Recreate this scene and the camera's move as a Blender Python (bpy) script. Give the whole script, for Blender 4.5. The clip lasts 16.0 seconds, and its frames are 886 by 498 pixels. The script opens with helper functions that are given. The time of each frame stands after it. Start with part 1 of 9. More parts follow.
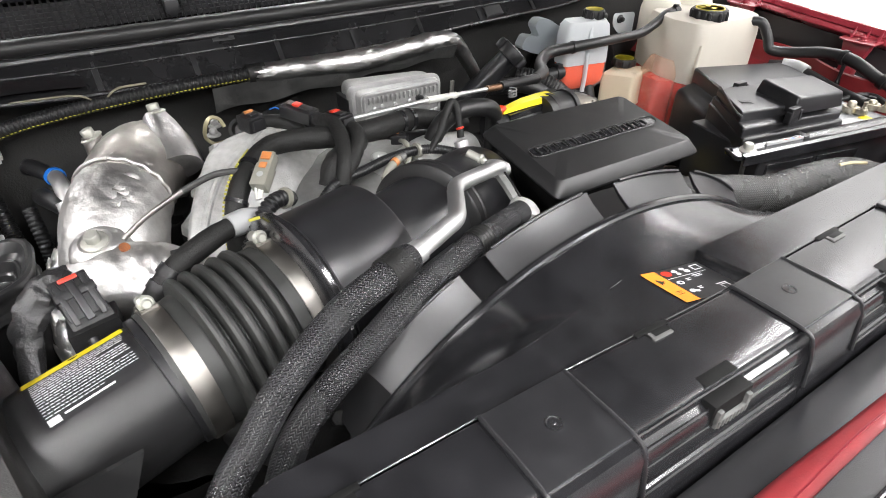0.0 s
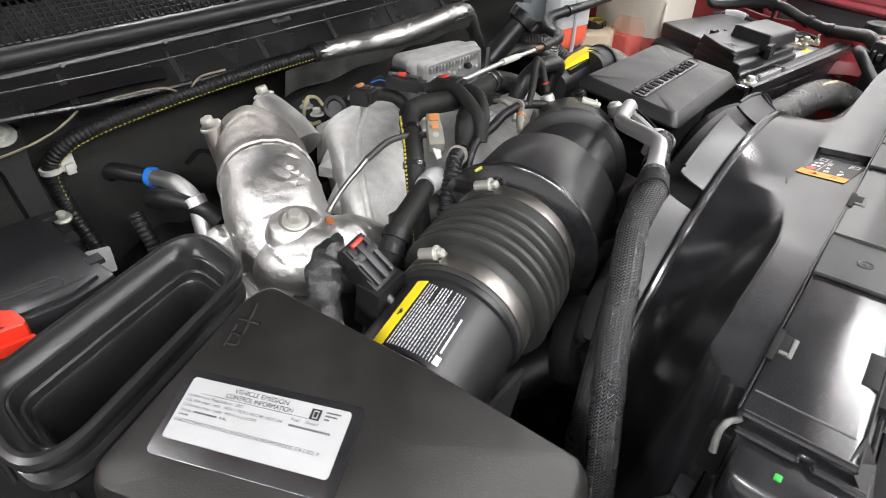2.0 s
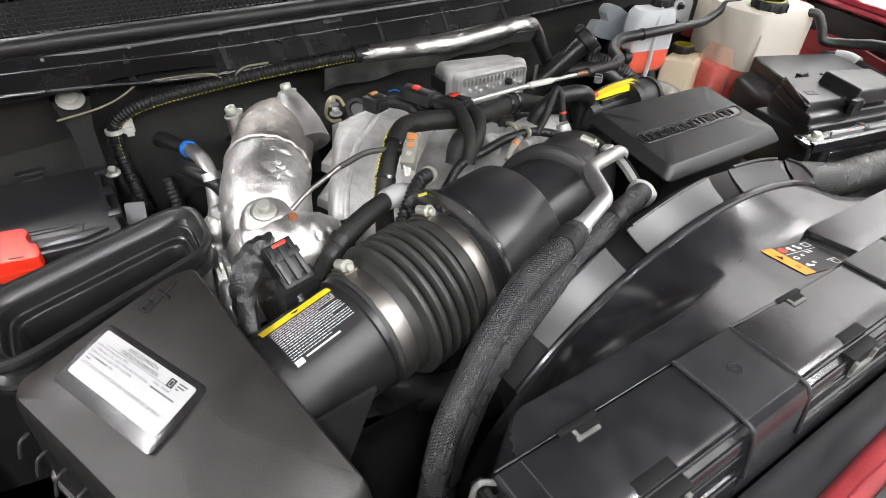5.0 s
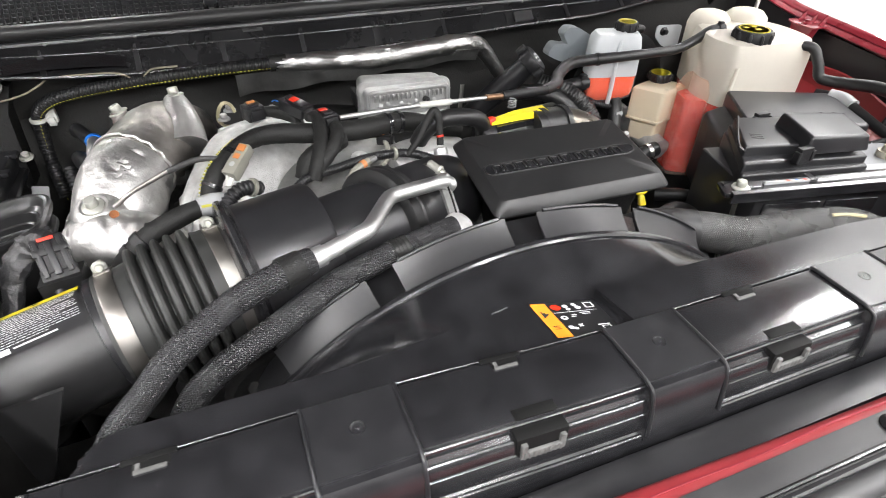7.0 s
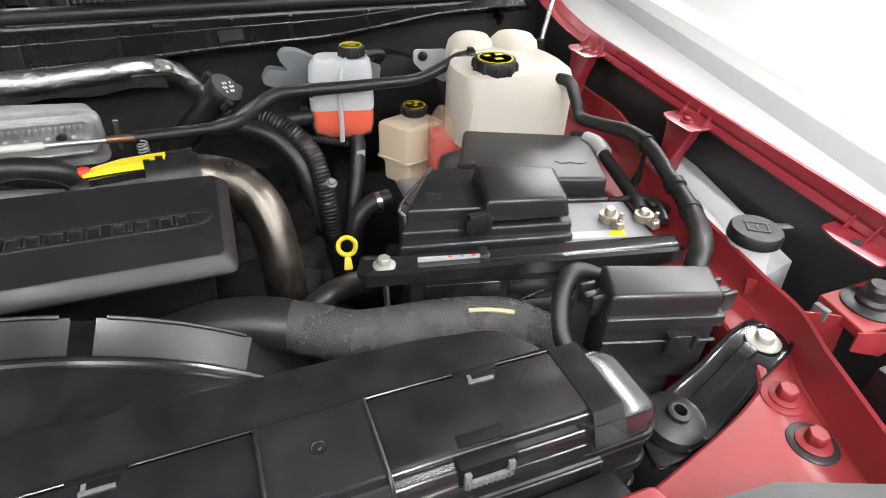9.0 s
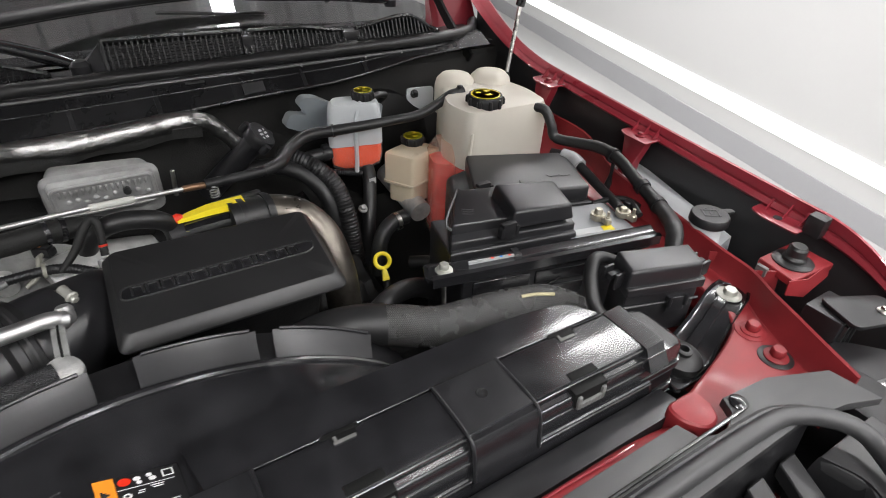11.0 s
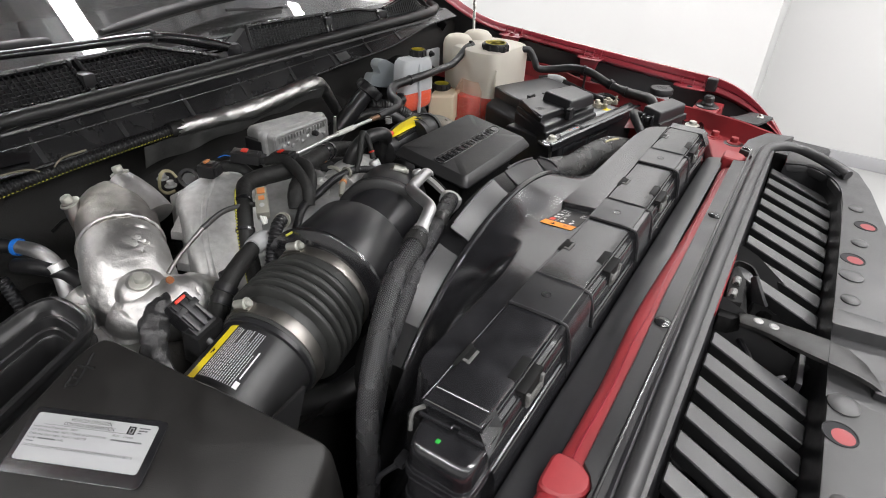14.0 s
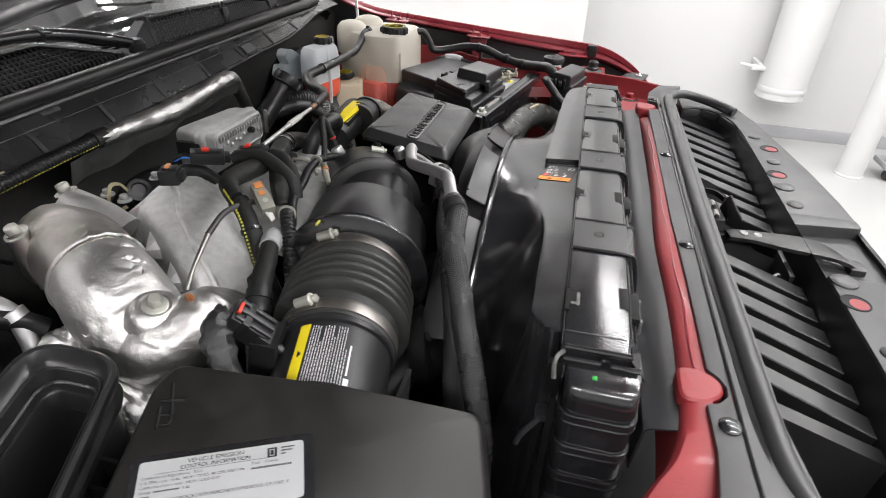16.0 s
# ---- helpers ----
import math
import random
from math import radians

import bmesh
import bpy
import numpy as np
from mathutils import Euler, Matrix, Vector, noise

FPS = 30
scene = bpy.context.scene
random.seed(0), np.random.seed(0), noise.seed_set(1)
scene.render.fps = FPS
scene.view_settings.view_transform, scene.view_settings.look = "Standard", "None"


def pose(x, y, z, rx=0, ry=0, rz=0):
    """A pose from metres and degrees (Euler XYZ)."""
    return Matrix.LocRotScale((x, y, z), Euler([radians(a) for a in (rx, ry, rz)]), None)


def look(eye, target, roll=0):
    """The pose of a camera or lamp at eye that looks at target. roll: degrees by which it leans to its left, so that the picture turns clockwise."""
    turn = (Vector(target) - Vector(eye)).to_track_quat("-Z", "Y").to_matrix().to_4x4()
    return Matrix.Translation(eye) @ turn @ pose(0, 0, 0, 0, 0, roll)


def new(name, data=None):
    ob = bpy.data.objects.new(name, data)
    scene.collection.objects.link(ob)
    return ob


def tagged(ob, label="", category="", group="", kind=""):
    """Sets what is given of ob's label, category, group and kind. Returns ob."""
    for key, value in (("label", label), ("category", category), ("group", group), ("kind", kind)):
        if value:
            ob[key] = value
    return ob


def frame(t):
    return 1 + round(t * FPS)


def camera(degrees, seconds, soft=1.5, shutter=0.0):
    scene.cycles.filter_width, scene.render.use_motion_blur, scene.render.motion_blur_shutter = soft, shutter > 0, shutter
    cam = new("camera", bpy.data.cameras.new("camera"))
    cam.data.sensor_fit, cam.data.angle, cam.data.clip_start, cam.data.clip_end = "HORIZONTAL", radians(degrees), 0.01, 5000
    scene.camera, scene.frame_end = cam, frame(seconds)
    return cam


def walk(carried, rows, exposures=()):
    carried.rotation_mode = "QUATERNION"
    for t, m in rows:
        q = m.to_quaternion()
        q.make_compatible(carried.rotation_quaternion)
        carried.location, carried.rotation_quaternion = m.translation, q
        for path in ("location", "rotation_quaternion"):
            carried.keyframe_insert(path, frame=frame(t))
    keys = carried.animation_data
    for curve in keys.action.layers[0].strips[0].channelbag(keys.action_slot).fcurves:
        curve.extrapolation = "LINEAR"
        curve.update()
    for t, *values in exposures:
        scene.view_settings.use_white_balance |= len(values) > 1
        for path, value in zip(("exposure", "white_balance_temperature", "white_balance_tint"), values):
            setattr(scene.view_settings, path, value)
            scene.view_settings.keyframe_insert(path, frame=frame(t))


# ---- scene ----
cam = camera(76.3, 16.0, soft=1.0, shutter=0.2)
PATH = [
    (0, (-0.324, -0.005, 1.553), (0.567, 1.369, 0.405), -0.1),
    (0.5, (-0.403, 0.018, 1.558), (0.566, 1.334, 0.405), -0.2),
    (1, (-0.49, 0.045, 1.566), (0.607, 1.26, 0.417), 0.1),
    (1.5, (-0.565, 0.11, 1.545), (0.63, 1.223, 0.39), 0.3),
    (2, (-0.62, 0.16, 1.539), (0.61, 1.215, 0.367), 0.1),
    (2.5, (-0.646, 0.209, 1.515), (0.586, 1.254, 0.336), -0.1),
    (3, (-0.664, 0.222, 1.516), (0.564, 1.251, 0.318), 0.0),
    (3.5, (-0.657, 0.202, 1.54), (0.564, 1.224, 0.33), 0.5),
    (3.7, (-0.647, 0.19, 1.55), (0.563, 1.216, 0.332), 1.3),
    (5.8, (-0.393, -0.056, 1.615), (0.268, 1.379, 0.388), 0.8),
    (6, (-0.376, -0.067, 1.619), (0.258, 1.381, 0.393), 0.8),
    (6.5, (-0.283, -0.088, 1.623), (0.309, 1.377, 0.397), 0.9),
    (7, (-0.188, -0.094, 1.605), (0.408, 1.38, 0.392), 1.0),
    (7.5, (-0.1, -0.098, 1.572), (0.502, 1.382, 0.369), 0.7),
    (8, (0.08, -0.088, 1.567), (0.687, 1.398, 0.374), 1.2),
    (8.5, (0.251, -0.077, 1.578), (0.879, 1.404, 0.389), 2.5),
    (9, (0.319, -0.082, 1.583), (0.95, 1.395, 0.391), 2.5),
    (9.2, (0.324, -0.085, 1.59), (0.956, 1.387, 0.393), 2.2),
    (11.3, (0.02, -0.14, 1.672), (0.992, 1.195, 0.543), 3.0),
    (11.5, (-0.046, -0.147, 1.661), (0.968, 1.178, 0.559), 2.9),
    (12, (-0.169, -0.137, 1.653), (0.881, 1.153, 0.542), 2.7),
    (12.5, (-0.277, -0.116, 1.646), (0.844, 1.113, 0.537), 2.6),
    (13, (-0.398, -0.092, 1.657), (0.845, 1.019, 0.554), 2.6),
    (13.5, (-0.534, -0.065, 1.661), (0.834, 0.901, 0.567), 2.4),
    (14, (-0.636, -0.021, 1.653), (0.798, 0.853, 0.566), 2.3),
    (14.5, (-0.661, 0.012, 1.639), (0.805, 0.832, 0.553), 2.3),
    (15, (-0.681, 0.054, 1.629), (0.843, 0.765, 0.546), 2.2),
    (15.5, (-0.712, 0.094, 1.618), (0.898, 0.603, 0.546), 2.4),
    (16, (-0.738, 0.189, 1.602), (0.915, 0.56, 0.539), 2.3),
]
walk(cam, [(t, look(eye, target, roll)) for t, eye, target, roll in PATH],
     exposures=[(0, 0.48), (3.5, 0.33), (7, 0.52), (8, 0.55), (9, 0.27), (11.5, -0.38), (12.5, -0.3), (14, -0.22), (16, -0.12)])

# ---- light: a white workshop with rows of tube lamps ----
world = bpy.data.worlds.new("workshop_air")
scene.world = world
world.use_nodes = True
world.node_tree.nodes["Background"].inputs[0].default_value = (1.0, 0.98, 0.96, 1)
world.node_tree.nodes["Background"].inputs[1].default_value = 0.15
TUBE_WATTS = 75.0
LAMPS = [(lx, ly) for lx in (-3.0, -1.0, 1.0, 3.0) for ly in (-3.6, -1.2, 1.2, 3.6)]
for lx, ly in LAMPS:
    data = bpy.data.lights.new("tube_lamp", "AREA")
    data.shape, data.size, data.size_y = "RECTANGLE", 0.14, 1.9
    data.energy, data.color = TUBE_WATTS, (1.0, 0.985, 0.985)
    lamp = new("tube_lamp", data)
    lamp.matrix_world = pose(lx, ly, 3.52)
scene.view_settings.exposure = 0.0
TUBE_GLOW = 28.0

# ---- building helpers ----
ORIGIN = {}


def thing(name, loc, label, category, group="", kind=""):
    ob = new(name)
    ob.empty_display_size = 0.05
    ob.location = loc
    ORIGIN[ob.name] = Vector(loc)
    return tagged(ob, label, category, group, kind)


def part(name, bm, mat, parent=None, label="", sharp=35.0, smooth=True):
    """One mesh object from a bmesh in world metres, under a thing or a part."""
    me = bpy.data.meshes.new(name)
    bmesh.ops.recalc_face_normals(bm, faces=bm.faces[:])
    if parent is None:
        cs = [v.co for v in bm.verts]
        lo = Vector([min(c[i] for c in cs) for i in range(3)])
        hi = Vector([max(c[i] for c in cs) for i in range(3)])
        org = Vector(((lo.x + hi.x) / 2, (lo.y + hi.y) / 2, lo.z))
    else:
        org = ORIGIN[parent.name]
    bmesh.ops.translate(bm, verts=bm.verts[:], vec=-org)
    bm.to_mesh(me)
    bm.free()
    if smooth:
        me.polygons.foreach_set("use_smooth", [True] * len(me.polygons))
        me.set_sharp_from_angle(angle=radians(sharp))
    if mat is not None:
        me.materials.append(mat)
    ob = new(name, me)
    if parent is None:
        ob.location = org
    else:
        ob.parent = parent
    ORIGIN[ob.name] = org
    if label:
        ob["label"] = label
    return ob


def solo(name, bm, mat, label, category, group="", kind="", **kw):
    return tagged(part(name, bm, mat, None, **kw), label, category, group, kind)


def join(*bms):
    out = bmesh.new()
    for b in bms:
        me = bpy.data.meshes.new("tmp")
        b.to_mesh(me)
        b.free()
        out.from_mesh(me)
        bpy.data.meshes.remove(me)
    return out


def moved(bm, m):
    bmesh.ops.transform(bm, matrix=m, verts=bm.verts[:])
    return bm


def curve_points(pts, n=6):
    """Catmull-Rom through the points."""
    p = [Vector(q) for q in pts]
    if len(p) == 2:
        return [p[0].lerp(p[1], i / n) for i in range(n + 1)]
    p = [p[0] * 2 - p[1]] + p + [p[-1] * 2 - p[-2]]
    out = []
    for i in range(1, len(p) - 2):
        a, b, c, d = p[i - 1:i + 3]
        for k in range(n):
            t = k / n
            out.append(0.5 * (2 * b + (c - a) * t + (2 * a - 5 * b + 4 * c - d) * t * t + (3 * b - a - 3 * c + d) * t ** 3))
    out.append(p[-2].copy())
    return out


def resample(pts, step):
    L = [0.0]
    for a, b in zip(pts, pts[1:]):
        L.append(L[-1] + (b - a).length)
    n = max(2, int(L[-1] / step))
    out, j = [], 0
    for i in range(n + 1):
        s = L[-1] * i / n
        while j < len(L) - 2 and L[j + 1] < s:
            j += 1
        f = (s - L[j]) / max(1e-9, L[j + 1] - L[j])
        out.append(pts[j].lerp(pts[j + 1], f))
    return out


def tube(pts, r, seg=14, n=6, caps=True, step=0.0, ribs=None, wobble=0.0, flat=1.0):
    """A pipe along points; r: one radius or one for each point; ribs: (pitch, depth)."""
    rs = [r] * len(pts) if isinstance(r, (int, float)) else list(r)
    path = curve_points(pts, n)
    rad = []
    m = len(path) - 1
    for i in range(m + 1):
        u = i / m * (len(rs) - 1)
        k = min(int(u), len(rs) - 2)
        rad.append(rs[k] + (rs[k + 1] - rs[k]) * (u - k))
    if ribs:
        step = ribs[0] / 4
    if step:
        fine = resample(path, step)
        rad = [rad[min(m, round(i / (len(fine) - 1) * m))] for i in range(len(fine))]
        path = fine
        if ribs:
            rad = [q - (ribs[1] if i % 4 in (0, 1) else 0.0) for i, q in enumerate(rad)]
    bm = bmesh.new()
    uv = bm.loops.layers.uv.new("UVMap")
    t = (path[1] - path[0]).normalized()
    side = t.orthogonal().normalized()
    rings, length = [], [0.0]
    for i, p in enumerate(path):
        if i:
            t2 = (path[min(i + 1, len(path) - 1)] - path[i - 1]).normalized()
            side = (side - t2 * side.dot(t2)).normalized()
            t = t2
            length.append(length[-1] + (p - path[i - 1]).length)
        up = t.cross(side)
        ring = []
        for k in range(seg):
            a = 2 * math.pi * k / seg
            q = rad[i]
            if wobble:
                q *= 1 + wobble * noise.noise(Vector((k * 0.9, i * 0.35, 3.1)))
            ring.append(bm.verts.new(p + (side * math.cos(a) + up * math.sin(a) * flat) * q))
        rings.append(ring)
    for i in range(len(rings) - 1):
        for k in range(seg):
            k2 = (k + 1) % seg
            f = bm.faces.new((rings[i][k], rings[i][k2], rings[i + 1][k2], rings[i + 1][k]))
            c = 2 * math.pi * rad[i]
            for lp, (uu, vv) in zip(f.loops, ((k, i), (k + 1, i), (k + 1, i + 1), (k, i + 1))):
                lp[uv].uv = (c * uu / seg, length[vv])
    if caps:
        bm.faces.new(rings[0])
        bm.faces.new(rings[-1])
    return bm


def axes(origin, axis, up=(0, 0, 1)):
    """A pose whose z runs along axis and whose x leans to up."""
    z = Vector(axis).normalized()
    x = Vector(up) - z * Vector(up).dot(z)
    x = x.normalized() if x.length > 1e-4 else z.orthogonal().normalized()
    y = z.cross(x)
    m = Matrix((x, y, z)).transposed().to_4x4()
    return Matrix.Translation(origin) @ m


def lathe(profile, origin, axis=(0, 0, 1), seg=24, a0=0.0, a1=360.0):
    """A turned form: profile of (radius, height) from one end to the other."""
    bm = bmesh.new()
    m = axes(origin, axis)
    full = abs(a1 - a0) >= 359.9
    cnt = seg if full else seg + 1
    rings = []
    for r, h in profile:
        if r < 1e-6:
            rings.append([bm.verts.new(m @ Vector((0, 0, h)))] * cnt)
        else:
            rings.append([bm.verts.new(m @ Vector((r * math.cos(radians(a0 + (a1 - a0) * k / seg)), r * math.sin(radians(a0 + (a1 - a0) * k / seg)), h))) for k in range(cnt)])
    for p, q in zip(rings, rings[1:]):
        for k in range(seg):
            k2 = (k + 1) % cnt
            vs = []
            for v in (p[k], p[k2], q[k2], q[k]):
                if v not in vs:
                    vs.append(v)
            if len(vs) > 2:
                bm.faces.new(vs)
    if full:
        for ring in (rings[0], rings[-1]):
            if ring[0] is not ring[1]:
                bm.faces.new(ring)
    return bm


def loft(rings, caps=True, closed=True):
    bm = bmesh.new()
    vs = [[bm.verts.new(Vector(p)) for p in ring] for ring in rings]
    n = len(vs[0])
    for a, b in zip(vs, vs[1:]):
        for k in range(n if closed else n - 1):
            k2 = (k + 1) % n
            bm.faces.new((a[k], a[k2], b[k2], b[k]))
    if caps and closed:
        bm.faces.new(vs[0])
        bm.faces.new(vs[-1])
    return bm


def bevelled(bm, w, seg=2, angle=30.0):
    es = [e for e in bm.edges if len(e.link_faces) == 2 and e.calc_face_angle(0) > radians(angle)]
    if w > 0 and es:
        bmesh.ops.bevel(bm, geom=es, offset=w, segments=seg, affect="EDGES", profile=0.6, clamp_overlap=True)
    return bm


def box(x0, x1, y0, y1, z0, z1, bev=0.002, seg=2):
    bm = bmesh.new()
    bmesh.ops.create_cube(bm, size=1.0, matrix=Matrix.LocRotScale(((x0 + x1) / 2, (y0 + y1) / 2, (z0 + z1) / 2), None, (abs(x1 - x0), abs(y1 - y0), abs(z1 - z0))))
    return bevelled(bm, bev, seg)


def prism(poly, h0, h1, m=None, bev=0.0, seg=2, shrink=None):
    """A polygon of (a, b) raised from h0 to h1 along z of the pose m; shrink: a scale about its middle for the top."""
    cx = sum(p[0] for p in poly) / len(poly)
    cy = sum(p[1] for p in poly) / len(poly)
    k = 1.0 if shrink is None else shrink
    bm = loft([[(a, b, h0) for a, b in poly], [(cx + (a - cx) * k, cy + (b - cy) * k, h1) for a, b in poly]])
    bmesh.ops.recalc_face_normals(bm, faces=bm.faces[:])
    bevelled(bm, bev, seg)
    return moved(bm, m) if m is not None else bm


def quad_box(c, z0, top, bev=0.004, seg=3, flare=0.0):
    """A box on four plan corners (x, y), each with its own top height; flare: how much wider its foot is."""
    cx = sum(p[0] for p in c) / 4
    cy = sum(p[1] for p in c) / 4
    tops = [top] * 4 if isinstance(top, (int, float)) else top
    k = 1 + flare
    bm = loft([[(cx + (x - cx) * k, cy + (y - cy) * k, z0) for x, y in c], [(x, y, t) for (x, y), t in zip(c, tops)]])
    bmesh.ops.recalc_face_normals(bm, faces=bm.faces[:])
    return bevelled(bm, bev, seg)


def round_poly(c, r, n=5):
    """Plan corners rounded by r."""
    out = []
    for i, p in enumerate(c):
        p = Vector((*p, 0))
        a = (Vector((*c[i - 1], 0)) - p)
        b = (Vector((*c[(i + 1) % len(c)], 0)) - p)
        rr = r[i] if isinstance(r, (list, tuple)) else r
        rr = min(rr, a.length * 0.45, b.length * 0.45)
        s, e = p + a.normalized() * rr, p + b.normalized() * rr
        for k in range(n + 1):
            t = k / n
            q = s * (1 - t) ** 2 + p * 2 * t * (1 - t) + e * t * t
            out.append((q.x, q.y))
    return out


def hex_bolt(at, axis=(0, 0, 1), af=0.013, head=0.008, flange=0.012):
    """A hexagon bolt's head on its flange."""
    m = axes(at, axis)
    f = lathe([(flange, 0), (flange, 0.0015), (flange * 0.8, 0.003)], (0, 0, 0), seg=20)
    h = prism([(af / 1.73 * math.cos(radians(60 * k + 12)), af / 1.73 * math.sin(radians(60 * k + 12))) for k in range(6)], 0.002, 0.002 + head, bev=0.0012, seg=1)
    d = lathe([(af * 0.33, 0.002 + head - 0.0005), (af * 0.3, 0.002 + head - 0.0012), (0, 0.002 + head - 0.0012)], (0, 0, 0), seg=14)
    return moved(join(f, h, d), m)


def plate_strip(pts, half, thick, up=(0, 0, 1)):
    """A flat bar along points: half its width to either side."""
    path = curve_points(pts, 5)
    rings = []
    for i, p in enumerate(path):
        t = (path[min(i + 1, len(path) - 1)] - path[max(i - 1, 0)]).normalized()
        s = t.cross(Vector(up)).normalized()
        u = s.cross(t)
        rings.append([p + s * half, p - s * half, p - s * half - u * thick, p + s * half - u * thick])
    return loft(rings)


def grid(fx, nu, nv):
    """A sheet from a function of (u, v) in 0..1."""
    bm = bmesh.new()
    vs = [[bm.verts.new(Vector(fx(i / nu, j / nv))) for j in range(nv + 1)] for i in range(nu + 1)]
    for i in range(nu):
        for j in range(nv):
            bm.faces.new((vs[i][j], vs[i + 1][j], vs[i + 1][j + 1], vs[i][j + 1]))
    return bm


def thickened(bm, d):
    """Gives a sheet a thickness d."""
    bmesh.ops.recalc_face_normals(bm, faces=bm.faces[:])
    bmesh.ops.solidify(bm, geom=bm.faces[:], thickness=d)
    return bm


def steps(a, b, n):
    return [a + (b - a) * k / n for k in range(n + 1)]


def smoothstep(a, b, x):
    t = max(0.0, min(1.0, (x - a) / (b - a)))
    return t * t * (3 - 2 * t)


# ---- materials ----
def material(name, base, rough=0.5, metal=0.0, grain=0.0, grain_size=0.001, soil=0.25, soil_size=0.05, rough_var=0.1, coat=0.0, spec=0.5, crumple=0.0, crumple_size=0.02, dust=0.0):
    m = bpy.data.materials.new(name)
    m.use_nodes = True
    nt = m.node_tree
    bsdf = nt.nodes["Principled BSDF"]
    bsdf.inputs["Metallic"].default_value = metal
    bsdf.inputs["Coat Weight"].default_value = coat
    bsdf.inputs["Coat Roughness"].default_value = 0.06
    bsdf.inputs["Specular IOR Level"].default_value = spec
    co = nt.nodes.new("ShaderNodeTexCoord")

    def tex(size, detail=4.0, rough_=0.55):
        n = nt.nodes.new("ShaderNodeTexNoise")
        n.inputs["Scale"].default_value = 1.0 / size
        n.inputs["Detail"].default_value = detail
        n.inputs["Roughness"].default_value = rough_
        nt.links.new(co.outputs["Object"], n.inputs["Vector"])
        return n

    big, small = tex(soil_size, 6.0), tex(max(grain_size * 6, 0.004), 3.0)
    mix = nt.nodes.new("ShaderNodeMix")
    mix.data_type = "RGBA"
    mix.inputs["A"].default_value = (*[c * (1 - soil) for c in base], 1)
    mix.inputs["B"].default_value = (*[min(1, c * (1 + soil)) + dust for c in base], 1)
    avg = nt.nodes.new("ShaderNodeMath")
    avg.operation = "MULTIPLY_ADD"
    avg.inputs[1].default_value = 0.35
    nt.links.new(small.outputs["Fac"], avg.inputs[0])
    sc = nt.nodes.new("ShaderNodeMapRange")
    sc.inputs["From Min"].default_value, sc.inputs["From Max"].default_value = 0.3, 0.7
    sc.inputs["To Min"].default_value, sc.inputs["To Max"].default_value = 0.0, 0.65
    nt.links.new(big.outputs["Fac"], sc.inputs["Value"])
    nt.links.new(sc.outputs["Result"], avg.inputs[2])
    nt.links.new(avg.outputs["Value"], mix.inputs["Factor"])
    nt.links.new(mix.outputs["Result"], bsdf.inputs["Base Color"])
    rr = nt.nodes.new("ShaderNodeMapRange")
    rr.inputs["From Min"].default_value, rr.inputs["From Max"].default_value = 0.25, 0.75
    rr.inputs["To Min"].default_value, rr.inputs["To Max"].default_value = max(0.02, rough - rough_var), min(1.0, rough + rough_var)
    nt.links.new(big.outputs["Fac"], rr.inputs["Value"])
    nt.links.new(rr.outputs["Result"], bsdf.inputs["Roughness"])
    last = None
    if grain > 0:
        fine = tex(grain_size, 2.0)
        b = nt.nodes.new("ShaderNodeBump")
        b.inputs["Strength"].default_value = grain
        b.inputs["Distance"].default_value = grain_size * 0.5
        nt.links.new(fine.outputs["Fac"], b.inputs["Height"])
        last = b
    if crumple > 0:
        cr = tex(crumple_size, 5.0, 0.6)
        vo = nt.nodes.new("ShaderNodeTexVoronoi")
        vo.inputs["Scale"].default_value = 0.6 / crumple_size
        vo.feature = "F2"
        nt.links.new(co.outputs["Object"], vo.inputs["Vector"])
        ad = nt.nodes.new("ShaderNodeMath")
        ad.operation = "MULTIPLY_ADD"
        ad.inputs[1].default_value = 0.6
        nt.links.new(vo.outputs["Distance"], ad.inputs[0])
        nt.links.new(cr.outputs["Fac"], ad.inputs[2])
        b2 = nt.nodes.new("ShaderNodeBump")
        b2.inputs["Strength"].default_value = crumple
        b2.inputs["Distance"].default_value = crumple_size * 0.35
        nt.links.new(ad.outputs["Value"], b2.inputs["Height"])
        if last:
            nt.links.new(last.outputs["Normal"], b2.inputs["Normal"])
        last = b2
    if last:
        nt.links.new(last.outputs["Normal"], bsdf.inputs["Normal"])
    return m


